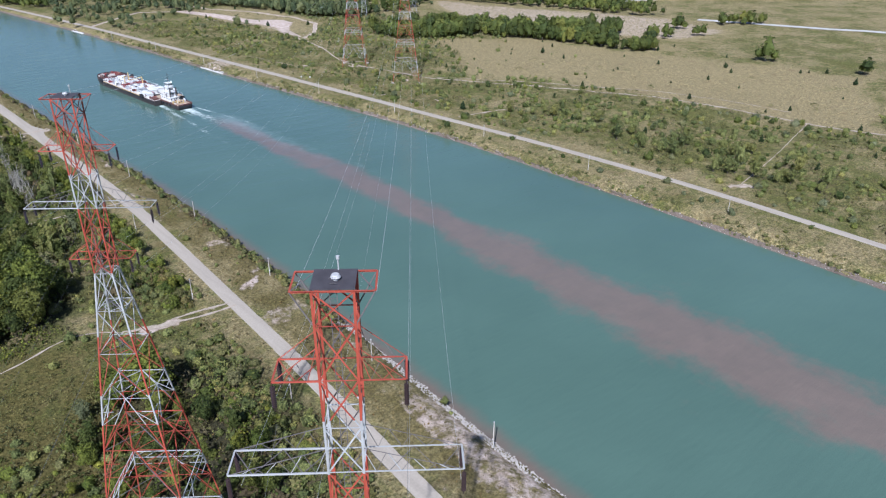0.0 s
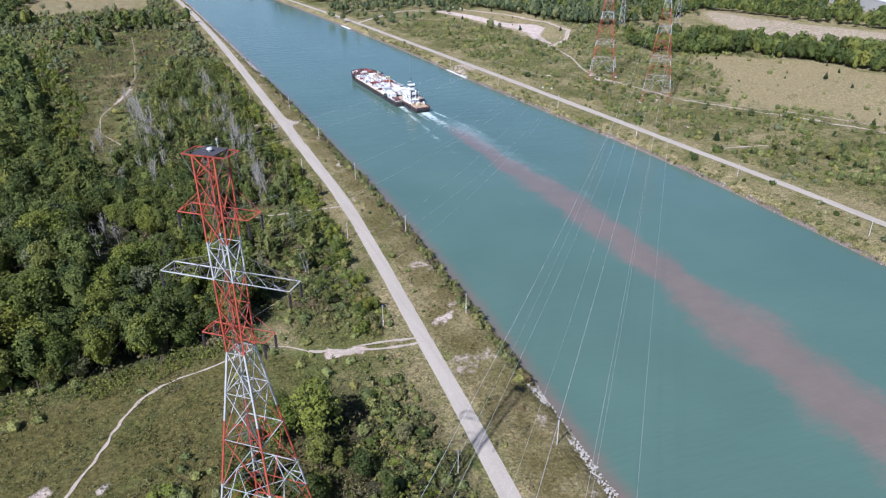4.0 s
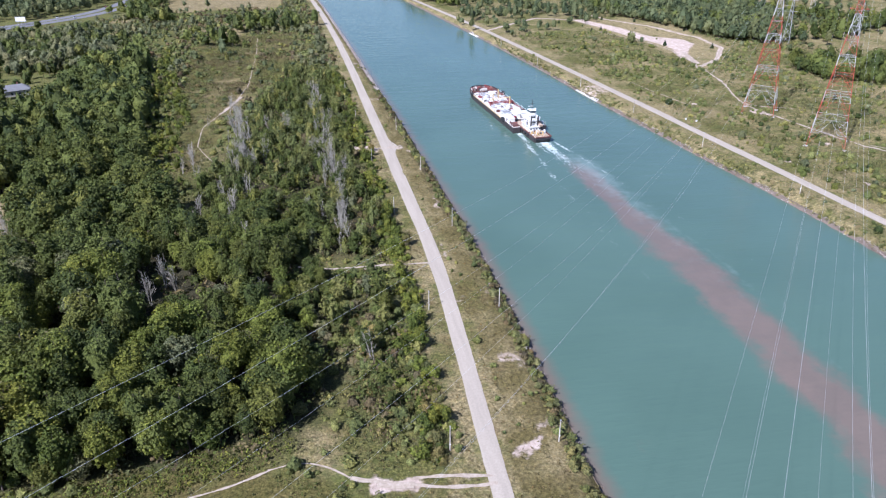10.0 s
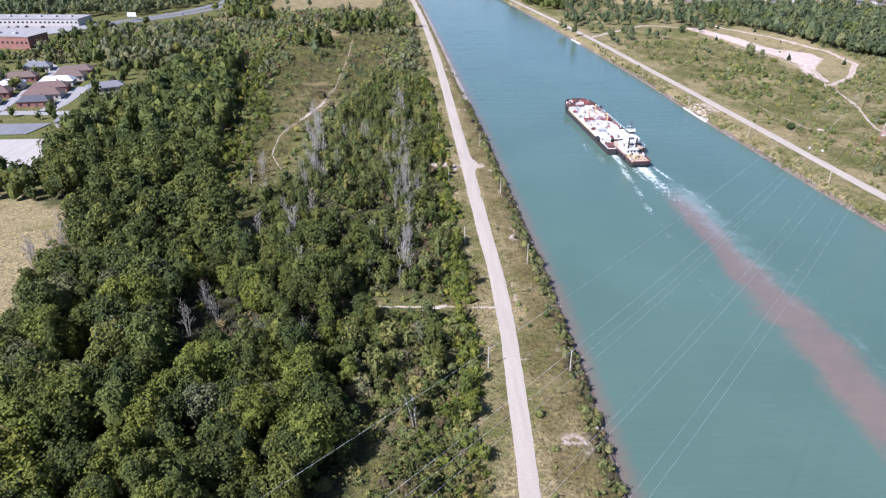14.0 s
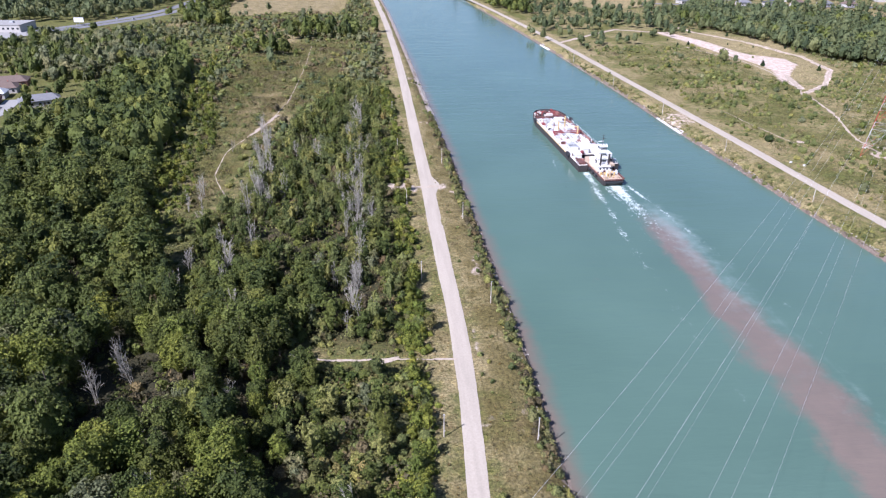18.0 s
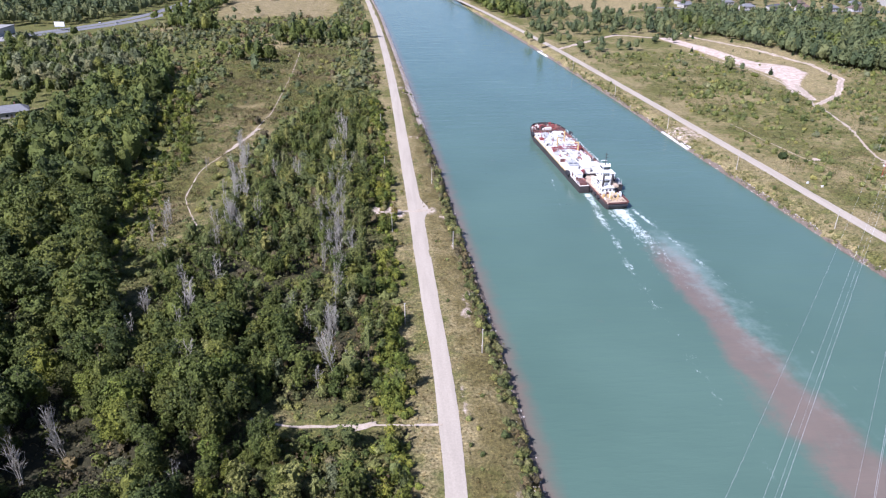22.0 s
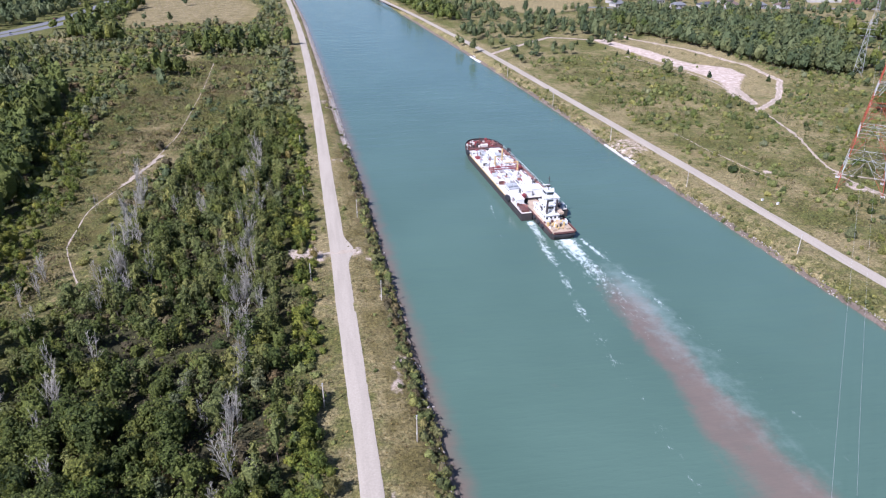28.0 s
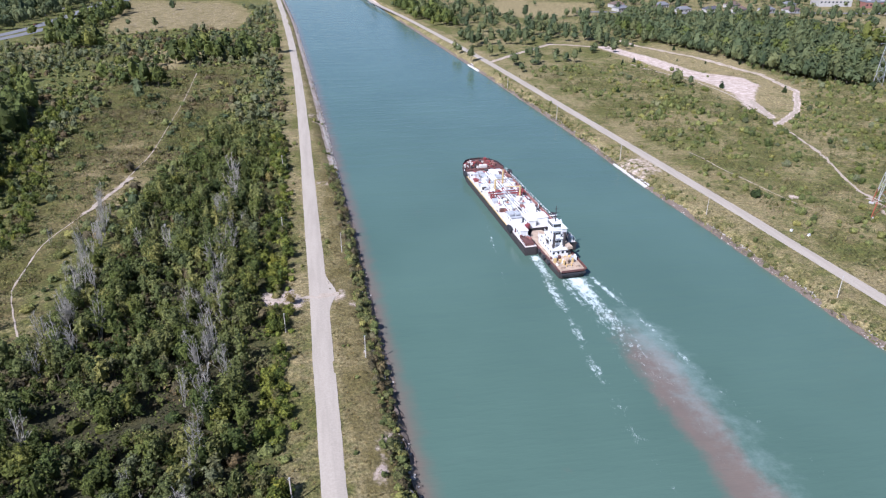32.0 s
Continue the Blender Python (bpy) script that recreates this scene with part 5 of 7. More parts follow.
strip_w = (x > road_l(y) - 9) & (x < 60) | (x > 60) & (x < road_r(y) + 9)
size = np.where(strip_w, 0.24 + 0.36 * rng.rand(len(x)) ** 2, 0.6 + 0.75 * rng.rand(len(x)))
brown = lumps(x + 60, y + 20, 6) * 0.6 + 0.4 * rng.rand(len(x)) < np.where(strip_w, 0.5, np.where(x > 100, 0.24, 0.3))
for name, m, leaf, label in (("scrub", low & brown, LEAF_RUST, "low brownish weeds and scrub"), ("scrub", low & ~brown & strip_w, LEAF_SCRUB, "low olive weeds beside the gravel road"), ("scrub", low & ~brown & ~strip_w, LEAF_EAST, "low green scrub on rough ground")):
    plant_stuff(name, SCRUB, x[m], y[m], size[m], [leaf, BARK], label, "scrub", 22, zz[m])
b = ~low
plant_stuff("bushes", BUSH, x[b], y[b], (0.5 + 0.75 * rng.rand(len(x)) ** 1.5)[b] * np.where(strip_w, 0.6, 1)[b], [LEAF_SHRUB, BARK], "rounded green bushes on rough grass", "bushes", 23, zz[b])
x, y, u, rng = scatter(165, 230, 80, 300, 5.0, 25)
k = inside(THICKET_EAST, x, y) & (u < 0.8 * lumps(x, y, 14) + 0.2) & clear_of(x, y, 5)
plant_stuff("thicket", BUSH + YOUNG, x[k], y[k], 0.5 + 0.6 * rng.rand(k.sum()), [LEAF_SHRUB, BARK], "dense grey green thicket of tall bushes", "bushes", 26)

# woods farther off
x, y, u, rng = scatter(255, 460, 300, 840, 4.6, 27)
h = inside(HEDGE_EAST, x, y) & (lumps(x, y, 25) > 0.22)
plant_stuff("east_hedge", FOREST_FAR[:3], x[h], y[h], 0.6 + 0.65 * rng.rand(h.sum()), [LEAF_FOREST, BARK], "belt of dark green trees beyond the dry field", "trees", 128)
k = inside(WOOD_EAST, x, y)
plant_stuff("east_wood", SPOT + FARTREE[:1], x[k], y[k], 0.7 + 0.45 * rng.rand(k.sum()), [LEAF_FAR, BARK], "dense green wood beyond the dirt lot", "wood", 28)
x, y, u, rng = scatter(-560, 760, 560, 1420, 14.5, 29)
d = np.where(lumps(x, y, 95) + 0.35 * lumps(x, y, 40) > 0.76, 0.8, 0.12)
d = np.where((x < -236) & (y > 700), 0, d)
d = np.where((x > 300) & (y > 560), np.maximum(d, 0.2), d)
d = np.where((x < 60) & (x > -262) & (y < 1000), 0.0, d)
for poly in (FIELD_NORTH, BARE_EAST, FIELD_FAR, PATCH_DRY, CLEAR_WEST):
    d = np.where(inside(poly, x, y), 0.02, d)
k = (u < d) & clear_of(x, y, 9) & ~inside(WOOD_WEST, x, y) & ~inside(WOOD_EAST, x, y) & ~((x > -440) & (x < -200) & (y < 780) & (y > 380))
k &= ~((x > 120) & (x < 300) & (y < 735)) & ~((x > -60) & (x < 200) & (y < 600))
plant_stuff("distant_trees", SPOT, x[k], y[k], 0.5 + 0.55 * rng.rand(k.sum()), [LEAF_FAR, BARK], "distant scattered trees and woods", "trees", 30)

x, y, u, rng = scatter(-330, -24, 430, 960, 4.6, 35)
d = np.where(lumps(x + 9, y, 24) * 0.7 + 0.3 * lumps(x, y + 5, 9) > 0.36, 0.95, 0.15)
d = np.where((x > road_l(y) - 9), 0.0, d)
for poly, v in ((CLEAR_WEST, 0.2), (FIELD_NORTH, 0.0), (WOOD_WEST, 0), (WOOD_ROAD, 0)):
    d = np.where(inside(poly, x, y), v, d)
k = (u < d) & clear_of(x, y, 8) & ~((x < -205) & (y < 600)) & (to_line(HIGHWAY, x, y) > 26 + 24 * lumps(x, y, 40)) & ~((x < -300) & (y > 690))
s_ = lumps(x + 50, y, 13) * 0.6 + 0.4 * rng.rand(len(x))
for name, m, leaf, label in (("far_bushes", k & (s_ < 0.36), LEAF_RUST, "distant brownish bushes"), ("far_bushes", k & (s_ >= 0.36) & (s_ < 0.66), LEAF_SHRUB, "distant green bushes"), ("far_bushes", k & (s_ >= 0.66), LEAF_FAR, "distant dark green bushes")):
    plant_stuff(name, FARBUSH, x[m], y[m], 0.5 + 0.8 * rng.rand(m.sum()), [leaf, BARK], label, "bushes", 36)
x, y, u, rng = scatter(-140, -55, 350, 700, 2.1, 183)
k = inside(CLEAR_WEST, x, y) & (u < np.clip(1.5 * lumps(x + 8, y, 14) - 0.1 + 0.4 * (lumps(x, y + 3, 5) - 0.5), 0.08, 0.95)) & clear_of(x, y, 4)
s_ = lumps(x + 50, y, 13) * 0.6 + 0.4 * rng.rand(len(x))
for m, leaf, label in ((k & (s_ < 0.4), LEAF_RUST, "low brownish heath in the clearing"), (k & (s_ >= 0.4) & (s_ < 0.6), LEAF_EAST, "low olive scrub in the clearing"), (k & (s_ >= 0.6), LEAF_SHRUB, "low green scrub in the clearing")):
    plant_stuff("clearing_scrub", SCRUB, x[m], y[m], 0.45 + 0.85 * rng.rand(m.sum()) ** 1.5, [leaf, BARK], label, "scrub", 184)
x, y, u, rng = scatter(-330, -24, 470, 1000, 6.5, 37)
belt = (np.abs(x - road_l(y) + 24) < 13) & (y > 535) | (lumps(x, y + 33, 34) > np.where(x < -150, 0.36, 0.47))
k = belt & (u < 0.85) & clear_of(x, y, 9) & ~inside(FIELD_NORTH, x, y) & ~inside(CLEAR_WEST, x, y) & ~inside(WOOD_WEST, x, y) & (x < road_l(y) - 9) & ~((x < -205) & (y < 600)) & (to_line(HIGHWAY, x, y) > 34 + 46 * lumps(x, y, 40)) & ~((x < -296) & (y > 690)) & ((y > 545) | (x < -150))
plant_stuff("far_copse", FARBUSH + SPOT[:2], x[k], y[k], 0.4 + 0.42 * rng.rand(k.sum()), [LEAF_GREY, BARK], "distant copses of small trees", "trees", 38)
x, y, u, rng = scatter(-560, -236, 740, 1180, 8.5, 47)
k = (u < 0.8) & (to_line(HIGHWAY, x, y) > 19) & (x < np.interp(y, [740, 790, 832, 885, 960, 1180], [-345, -300, -266, -246, -236, -216])) & ~((x > -480) & (x < -300) & (y < 812))
plant_stuff("highway_wood", SPOT, x[k], y[k], 0.75 + 0.5 * rng.rand(k.sum()), [LEAF_FAR, BARK], "dense wood beyond the highway", "wood", 48)
x, y, u, rng = scatter(-262, -190, 800, 1000, 7, 49)
k = (u < 0.9) & (np.abs(x - np.interp(y, [832, 885, 960, 1060], [-266, -246, -236, -226]) - 32) < 13) & (y > 838)
plant_stuff("highway_belt", SPOT, x[k], y[k], 0.6 + 0.5 * rng.rand(k.sum()), [LEAF_FOREST, BARK], "belt of trees along the highway", "trees", 50)
x, y, u, rng = scatter(-330, -160, 560, 730, 5.4, 185)
k = inside(WOOD_NORTHWEST, x, y) & (lumps(x, y, 17) > 0.27) & ~inside(WOOD_WEST, x, y) & (to_line(HIGHWAY, x, y) > 24)
grey = lumps(x + 70, y + 30, 22) * 0.7 + 0.3 * u < 0.45
for m, leaf, label in ((k & grey, LEAF_GREY, "grey green trees north of the wood"), (k & ~grey, LEAF_FOREST, "dark green trees north of the wood")):
    plant_stuff("northwest_wood", FOREST_FAR + SPOT[:1], x[m], y[m], 0.45 + 0.5 * rng.rand(m.sum()), [leaf, BARK], label, "wood", 186)
# trees about the boat ramp and the dirt patch
x, y, u, rng = scatter(80, 330, 600, 960, 6.5, 39)
k = (lumps(x, y, 30) > 0.46) & (u < 0.5) & (y > 692 + 0.15 * (x - 150)) & clear_of(x, y, 7) & ~inside(FIELD_FAR, x, y)
k |= (to_line([(106, 665), (140, 676), (158, 676)], x, y) < 6) & (u < 0.6) & clear_of(x, y, 5)
k |= (to_line([(193, 662), (195, 634), (205, 576)], x, y) < 4) & (u < 0.4) & clear_of(x, y, 2)
plant_stuff("ramp_trees", SPOT, x[k], y[k], 0.42 + 0.45 * rng.rand(k.sum()), [LEAF_FAR, BARK], "small green trees behind the boat ramp", "trees", 40)
x, y, u, rng = scatter(240, 560, 828, 862, 7, 43)
k = (u < 0.28) & (np.abs(y - 890 + 0.06 * (x - 300)) > 9)
plant_stuff("suburb_trees", FARTREE, x[k], y[k], 0.55 + 0.5 * rng.rand(k.sum()), [LEAF_FAR, BARK], "trees in front of distant houses", "trees", 44)

for i, (wide, line) in enumerate(TREE_LINES):
    rng = np.random.RandomState(300 + i)
    seg = [math.hypot(b[0] - a[0], b[1] - a[1]) for a, b in zip(line, line[1:])]
    n = int(sum(seg) / 2.3 * wide / 7) + 3
    s = np.sort(rng.rand(n)) * sum(seg)
    cum = np.r_[0, np.cumsum(seg)]
    lx = np.interp(s, cum, [p[0] for p in line]) + rng.normal(size=n) * wide * 0.6
    ly = np.interp(s, cum, [p[1] for p in line]) + rng.normal(size=n) * wide * 0.6
    plant_stuff("tree_line", SPOT, lx, ly, 0.6 + 0.55 * rng.rand(n), [LEAF_FOREST, BARK], "dark green tree line between fields", "trees", 310 + i)

# tufts of grass and weeds over the open ground
TUFT = [(leaf_quads(np.random.RandomState(131 + i), [((0, 0, 0.1), 0.55)], 13, 0.3, 1.2, 0.5), stem_quads((0, 0, -0.1), (0.1, 0, 0.3), 0.03, 0.01, 3)[:1]) for i in range(3)]
for j, (x0, x1, y0, y1, step) in enumerate(((-135, -40, 105, 195, 1.15), (-50, 2, 60, 480, 1.0), (100, 165, 60, 560, 1.9), (150, 330, 90, 620, 3.0), (-125, -60, 430, 690, 2.4))):
    x, y, u, rng = scatter(x0, x1, y0, y1, step, 140 + j)
    k = clear_of(x, y, 2.9) & (u < 0.45 + 0.5 * (lumps(x + 5, y + 70, 5) > 0.4)) & ~inside(FIELD_EAST, x, y) & ~inside(PATCH_DRY, x, y)
    k &= (x < edge_l(y) - 6) | (x > edge_r(y) + 6)
    if j == 0:
        k &= inside(HILL_WEST, x, y) | (x > -60)
    for a, b, leaf, label in ((0, 0.45, LEAF_EAST if j == 0 else LEAF_TUFT, "grass tufts on rough ground"), (0.45, 0.75, LEAF_TUFT if j == 1 else LEAF_EAST, "weeds on rough ground"), (0.75, 1.01, LEAF_SCRUB, "olive weeds on rough ground")):
        m = k & (rng.rand(len(x)) >= a) & (lumps(x + 40, y, 6) * 0.5 + 0.5 * u >= a) & (lumps(x + 40, y, 6) * 0.5 + 0.5 * u < b)
        if m.sum() > 3:
            plant_stuff("grass_tufts", TUFT, x[m], y[m], 0.4 + 0.55 * rng.rand(m.sum()) ** 2, [leaf, BARK], label, "grass", 150 + j)

# trees between the dirt lot and the field
x, y, u, rng = scatter(-300, -168, 344, 376, 5.5, 163)
k = (u < 0.85) & (y > 347 + 0.0 * x) & (y < 372)
plant_stuff("lot_trees", FOREST_FAR, x[k], y[k], 0.6 + 0.4 * rng.rand(k.sum()), [LEAF_FOREST, BARK], "green trees beside the dirt lot", "trees", 164)

# single larger bushes over the eastern land
x, y, u, rng = scatter(140, 330, 60, 650, 6.5, 161)
k = (u < 0.6) & (lumps(x + 3, y, 20) * 0.7 + lumps(x, y + 3, 8) * 0.3 > 0.47) & clear_of(x, y, 4) & ~inside(FIELD_EAST, x, y) & ~inside(PATCH_DRY, x, y)
for m, leaf, label in ((k & (u < 0.25), LEAF_GREY, "grey green bushes on the open land"), (k & (u >= 0.25), LEAF_FOREST, "dark green bushes on the open land")):
    plant_stuff("open_land_bushes", BUSH, x[m], y[m], 0.65 + 0.9 * rng.rand(m.sum()) ** 2, [leaf, BARK], label, "bushes", 162)

# bare grey trees in a row and singly
dead_kinds = [tree_thing("dead_tree", (None, wd, 0), (None, BARK_DEAD), "bare grey dead tree with fine branches", "dead trees") for wd in DEAD]
DEAD_PLACES = [(-42, 303), (-47, 354), (-79, 376), (-76, 328), (-92, 261), (-40, 217), (-46, 459), (-152, 296), (-83, 240), (-80, 302), (-150, 289), (-153, 301), (-156, 294), (-149, 304), (-154, 308), (-158, 300), (-151, 312), (-156, 316)]
rng = np.random.RandomState(41)
for i in range(150):
    if i < len(DEAD_PLACES):
        px, py = DEAD_PLACES[i]
    elif i < 82:
        py = 278 + 3.2 * (i - 18) + rng.rand() * 5
        px = -42 - 0.03 * (py - 280) + rng.normal() * 1.8
    elif i < 114:
        py = 350 + 3.2 * (i - 82) + rng.rand() * 6
        px = -80 - 0.088 * (py - 350) + rng.normal() * 1.8
    else:
        px, py = -46 - rng.rand() ** 1.3 * 62, 215 + rng.rand() * 225
    m = Matrix.LocRotScale((px, py, float(height(np.array(px), np.array(py)))), Euler((rng.normal() * 0.1, rng.normal() * 0.1, rng.rand() * 6)), None)
    s = 0.65 + 0.5 * rng.rand()
    if i < 4:
        dead_kinds[i].matrix_basis = m
    else:
        c = copy_thing(dead_kinds[rng.randint(4)], m)
        c.scale = (s, s, s)

# ---- the barge and the tug that pushes it ----
HULL_DARK = paint("hull_black", (0.045, 0.038, 0.037), 0.5, 0.3, 0.5)
HULL_RED = paint("hull_oxide_red", (0.11, 0.05, 0.043), 0.6, 0.35, 0.6)
DECK_CREAM = paint("deck_cream", (0.52, 0.48, 0.43), 0.6, 0.2, 0.4)
DECK_RED = paint("deck_oxide", (0.22, 0.10, 0.08), 0.7, 0.3, 0.5)
DECK_TAN = paint("deck_tan", (0.38, 0.29, 0.21), 0.7, 0.3, 0.6)
SHIP_WHITE = paint("ship_white", (0.66, 0.66, 0.64), 0.4, 0.08, 0.5)
SHIP_GREY = paint("ship_grey", (0.36, 0.37, 0.38), 0.5, 0.15, 0.5)
OCHRE = paint("ochre_paint", (0.50, 0.36, 0.16), 0.5, 0.2, 0.8)
WINDOW = paint("dark_glass", (0.02, 0.025, 0.03), 0.08, 0.05)
SHIP_RED = paint("bright_red", (0.22, 0.05, 0.048), 0.45, 0.2, 0.8)


def ship_place(x, y, z=0.0, turn=0.0):
    return pose(SHIP_STERN[0], SHIP_STERN[1], WATER_Z, 0, 0, SHIP_TURN) @ Matrix.Diagonal((1, 1.035, 1, 1)) @ pose(x, y, z, 0, 0, turn)


def railing(bm, pts, z, h=1.0, r=0.035):
    for (x0, y0), (x1, y1) in zip(pts, pts[1:]):
        n = max(1, int(math.hypot(x1 - x0, y1 - y0) / 2.4))
        for k in (0.55, 1.0):
            rod(bm, (x0, y0, z + h * k), (x1, y1, z + h * k), r, 4)
        for i in range(n + 1):
            px, py = x0 + (x1 - x0) * i / n, y0 + (y1 - y0) * i / n
            rod(bm, (px, py, z), (px, py, z + h), r, 4)
    return bm


def tyre(bm, x, y, z, r, axis="x"):
    d = Vector((0.35, 0, 0)) if axis == "x" else Vector((0, 0.35, 0))
    c = Vector((x, y, z))
    rod(bm, c - d, c + d, r, 14, r)
    rod(bm, c - d * 1.25, c + d * 1.25, r * 0.72, 14)
    return bm


def build_barge():
    b = thing("barge", "long black hulled cargo barge with a cluttered white deck", "barge", ship_place(0, 0))
    D = 2.8
    side = 8.9
    out = [(-side, 17), (-side, 84), (-7.6, 92), (-5.2, 96.5), (-2, 98), (2, 98), (5.2, 96.5), (7.6, 92), (side, 84), (side, 17), (4.9, 17), (4.9, 30), (-4.9, 30), (-4.9, 17)]
    low = [(x * 0.96, 17 + (y - 17) * 0.975) for x, y in out]
    part("hull", prism(bmesh.new(), low, -1.5, D, out), HULL_DARK, b)
    inner = [(x * 0.97, 17.3 + (y - 17) * 0.992) for x, y in out]
    part("deck", prism(bmesh.new(), inner, D, D + 0.06), DECK_CREAM, b, "cream painted steel deck")
    for s in (-1, 1):
        bm = boxed(min(s * side, s * 9.15), max(s * side, s * 9.15), 17, 84, D - 0.75, D - 0.35, 0.06)
        part("rubbing_strake", bm, HULL_DARK, b)
        bm = boxed(min(s * 7.3, s * 8.5), max(s * 7.3, s * 8.5), 22, 86, D + 0.06, D + 0.11)
        part("walkway", bm, DECK_CREAM if s < 0 else DECK_RED, b)
        part("side_rail", railing(bmesh.new(), [(s * 8.7, 18), (s * 8.7, 84), (s * 7.4, 91.5)], D + 0.06), SHIP_WHITE, b)
    fo = [(-8.3, 86), (-7.5, 92), (-5.1, 96.2), (-2, 97.7), (2, 97.7), (5.1, 96.2), (7.5, 92), (8.3, 86)]
    part("forecastle", prism(bmesh.new(), fo, D, D + 0.8), HULL_RED, b, "raised oxide red bow deck")
    bm = bmesh.new()
    for (x0, y0), (x1, y1) in zip(fo, fo[1:]):
        a, c = Vector((x0, y0, D + 0.8)), Vector((x1, y1, D + 0.8))
        v = [bm.verts.new(p) for p in (a, c, c + Vector((0, 0, 0.7)), a + Vector((0, 0, 0.7)))]
        n = Vector((y1 - y0, x0 - x1, 0)).normalized() * 0.18
        w = [bm.verts.new(p.co + n) for p in v]
        for f in ((v[0], v[1], v[2], v[3]), (w[3], w[2], w[1], w[0]), (v[3], v[2], w[2], w[3]), (v[0], v[3], w[3], w[0]), (v[1], w[1], w[2], v[2])):
            bm.faces.new(f)
    part("bulwark", bm, HULL_DARK, b)
    for x in (-3.2, 3.2):
        bm = boxed(x - 1.1, x + 1.1, 90.2, 92.4, D + 0.8, D + 1.3, 0.08)
        rod(bm, (x - 0.9, 91.3, D + 1.7), (x + 0.9, 91.3, D + 1.7), 0.65, 12)
        part("anchor_winch", bm, SHIP_RED, b)
    part("bow_mast", rodded((0, 94.5, D + 0.8), (0, 94.5, D + 4.2), 0.10, 8, 0.05), HULL_RED, b)
    part("bow_locker", boxed(-1.6, 1.6, 87, 88.4, D + 0.8, D + 2.0, 0.1), DECK_CREAM, b)
    # cargo lines, manifolds and tank tops
    for x in (-4.8, -3.9, -1.0, 0.0, 1.0, 4.2, 5.1):
        part("cargo_pipe", rodded((x, 38, D + 0.95), (x, 82 if abs(x) < 2 else 74, D + 0.95), 0.24 if abs(x) < 2 else 0.17, 8), SHIP_WHITE, b)
    for y in (42, 50, 58, 66, 74):
        bm = boxed(-6.2, 6.2, y - 0.15, y + 0.15, D + 0.06, D + 0.8)
        part("pipe_support", bm, SHIP_GREY, b)
    rng = random.Random(3)
    for y in (40, 47, 54, 61, 68, 76):
        for x in (-5.9, -2.6, 2.7, 6.0):
            h = 0.5 + rng.random() * 0.9
            w = 0.7 + rng.random() * 0.6
            if rng.random() < 0.5:
                part("tank_hatch", rodded((x, y, D), (x, y, D + h), w * 0.75, 12), SHIP_WHITE, b)
            else:
                part("vent_box", boxed(x - w, x + w, y - w, y + w, D, D + h, 0.06), SHIP_WHITE if rng.random() < 0.75 else SHIP_GREY, b)
    for y in (58, 60.2):
        bm = rodded((-7, y, D + 1.3), (7, y, D + 1.3), 0.26, 8)
        for x in (-6.6, -5.4, 5.4, 6.6):
            rod(bm, (x, y, D), (x, y, D + 1.9), 0.16, 6)
        part("manifold", bm, SHIP_RED, b, "red cross deck manifold")
    for x, y, a in ((-3.3, 63, 0.6), (3.6, 55, 2.4), (2.6, 71, 1.2)):
        bm = rodded((x, y, D), (x, y, D + 5.2), 0.33, 10)
        rod(bm, (x, y, D + 5), (x + 6.5 * math.cos(a), y + 6.5 * math.sin(a), D + 3.4), 0.2, 8, 0.1)
        part("hose_crane", bm, OCHRE, b, "ochre hose handling crane")
    part("spill_tray", boxed(-5.4, -1.2, 78, 84.5, D + 0.06, D + 0.5, 0.05), SHIP_GREY, b)
    part("cargo_hatch", boxed(1.0, 5.8, 79, 84, D + 0.06, D + 1.2, 0.12), SHIP_WHITE, b)
    # small fittings all over the deck
    fit = random.Random(9)
    kinds = [SHIP_WHITE, HULL_DARK, DECK_CREAM, SHIP_GREY, DECK_RED, SHIP_RED, HULL_RED, SHIP_GREY]
    for i in range(190):
        x, y = fit.uniform(-6.8, 6.8), fit.uniform(42, 85)
        w, l, h = fit.uniform(0.2, 0.9), fit.uniform(0.25, 1.4), fit.uniform(0.3, 1.5)
        if i % 3:
            part("deck_fitting", boxed(x - w, x + w, y - l, y + l, D, D + h, 0.04), kinds[fit.randrange(8)], b)
        else:
            part("vent_pipe", rodded((x, y, D), (x, y, D + h + 0.8), 0.14, 6), kinds[fit.randrange(8)], b)
    for i in range(60):
        a = fit.uniform(-1, 1)
        y = fit.uniform(87, 96)
        x = a * (7.6 if y < 91 else 4.4)
        part("bow_gear", boxed(x - fit.uniform(0.2, 0.7), x + 0.4, y - 0.5, y + fit.uniform(0.2, 0.8), D + 0.8, D + 1.1 + fit.random() * 1.2, 0.05), (HULL_RED, DECK_RED, HULL_DARK, SHIP_RED, DECK_CREAM)[fit.randrange(5)], b)
    for i in range(26):
        s = -1 if i % 2 else 1
        x, y = s * fit.uniform(5.3, 8.2), fit.uniform(18, 30)
        part("aft_fitting", boxed(x - 0.4, x + 0.4, y - 0.5, y + 0.6, D, D + 0.5 + fit.random() * 1.2, 0.05), (SHIP_WHITE, HULL_RED, DECK_RED, SHIP_GREY, DECK_CREAM)[fit.randrange(5)], b)
    part("painted_band", boxed(-9.0, -8.55, 33, 83, D + 0.06, D + 0.22, 0.05), OCHRE, b, "yellow painted deck edge")
    part("centre_walk", boxed(-2.4, -1.5, 44, 85, D + 0.06, D + 0.12), DECK_RED, b)
    part("cross_walk", boxed(1.5, 2.4, 46, 80, D + 0.06, D + 0.12), DECK_RED, b)
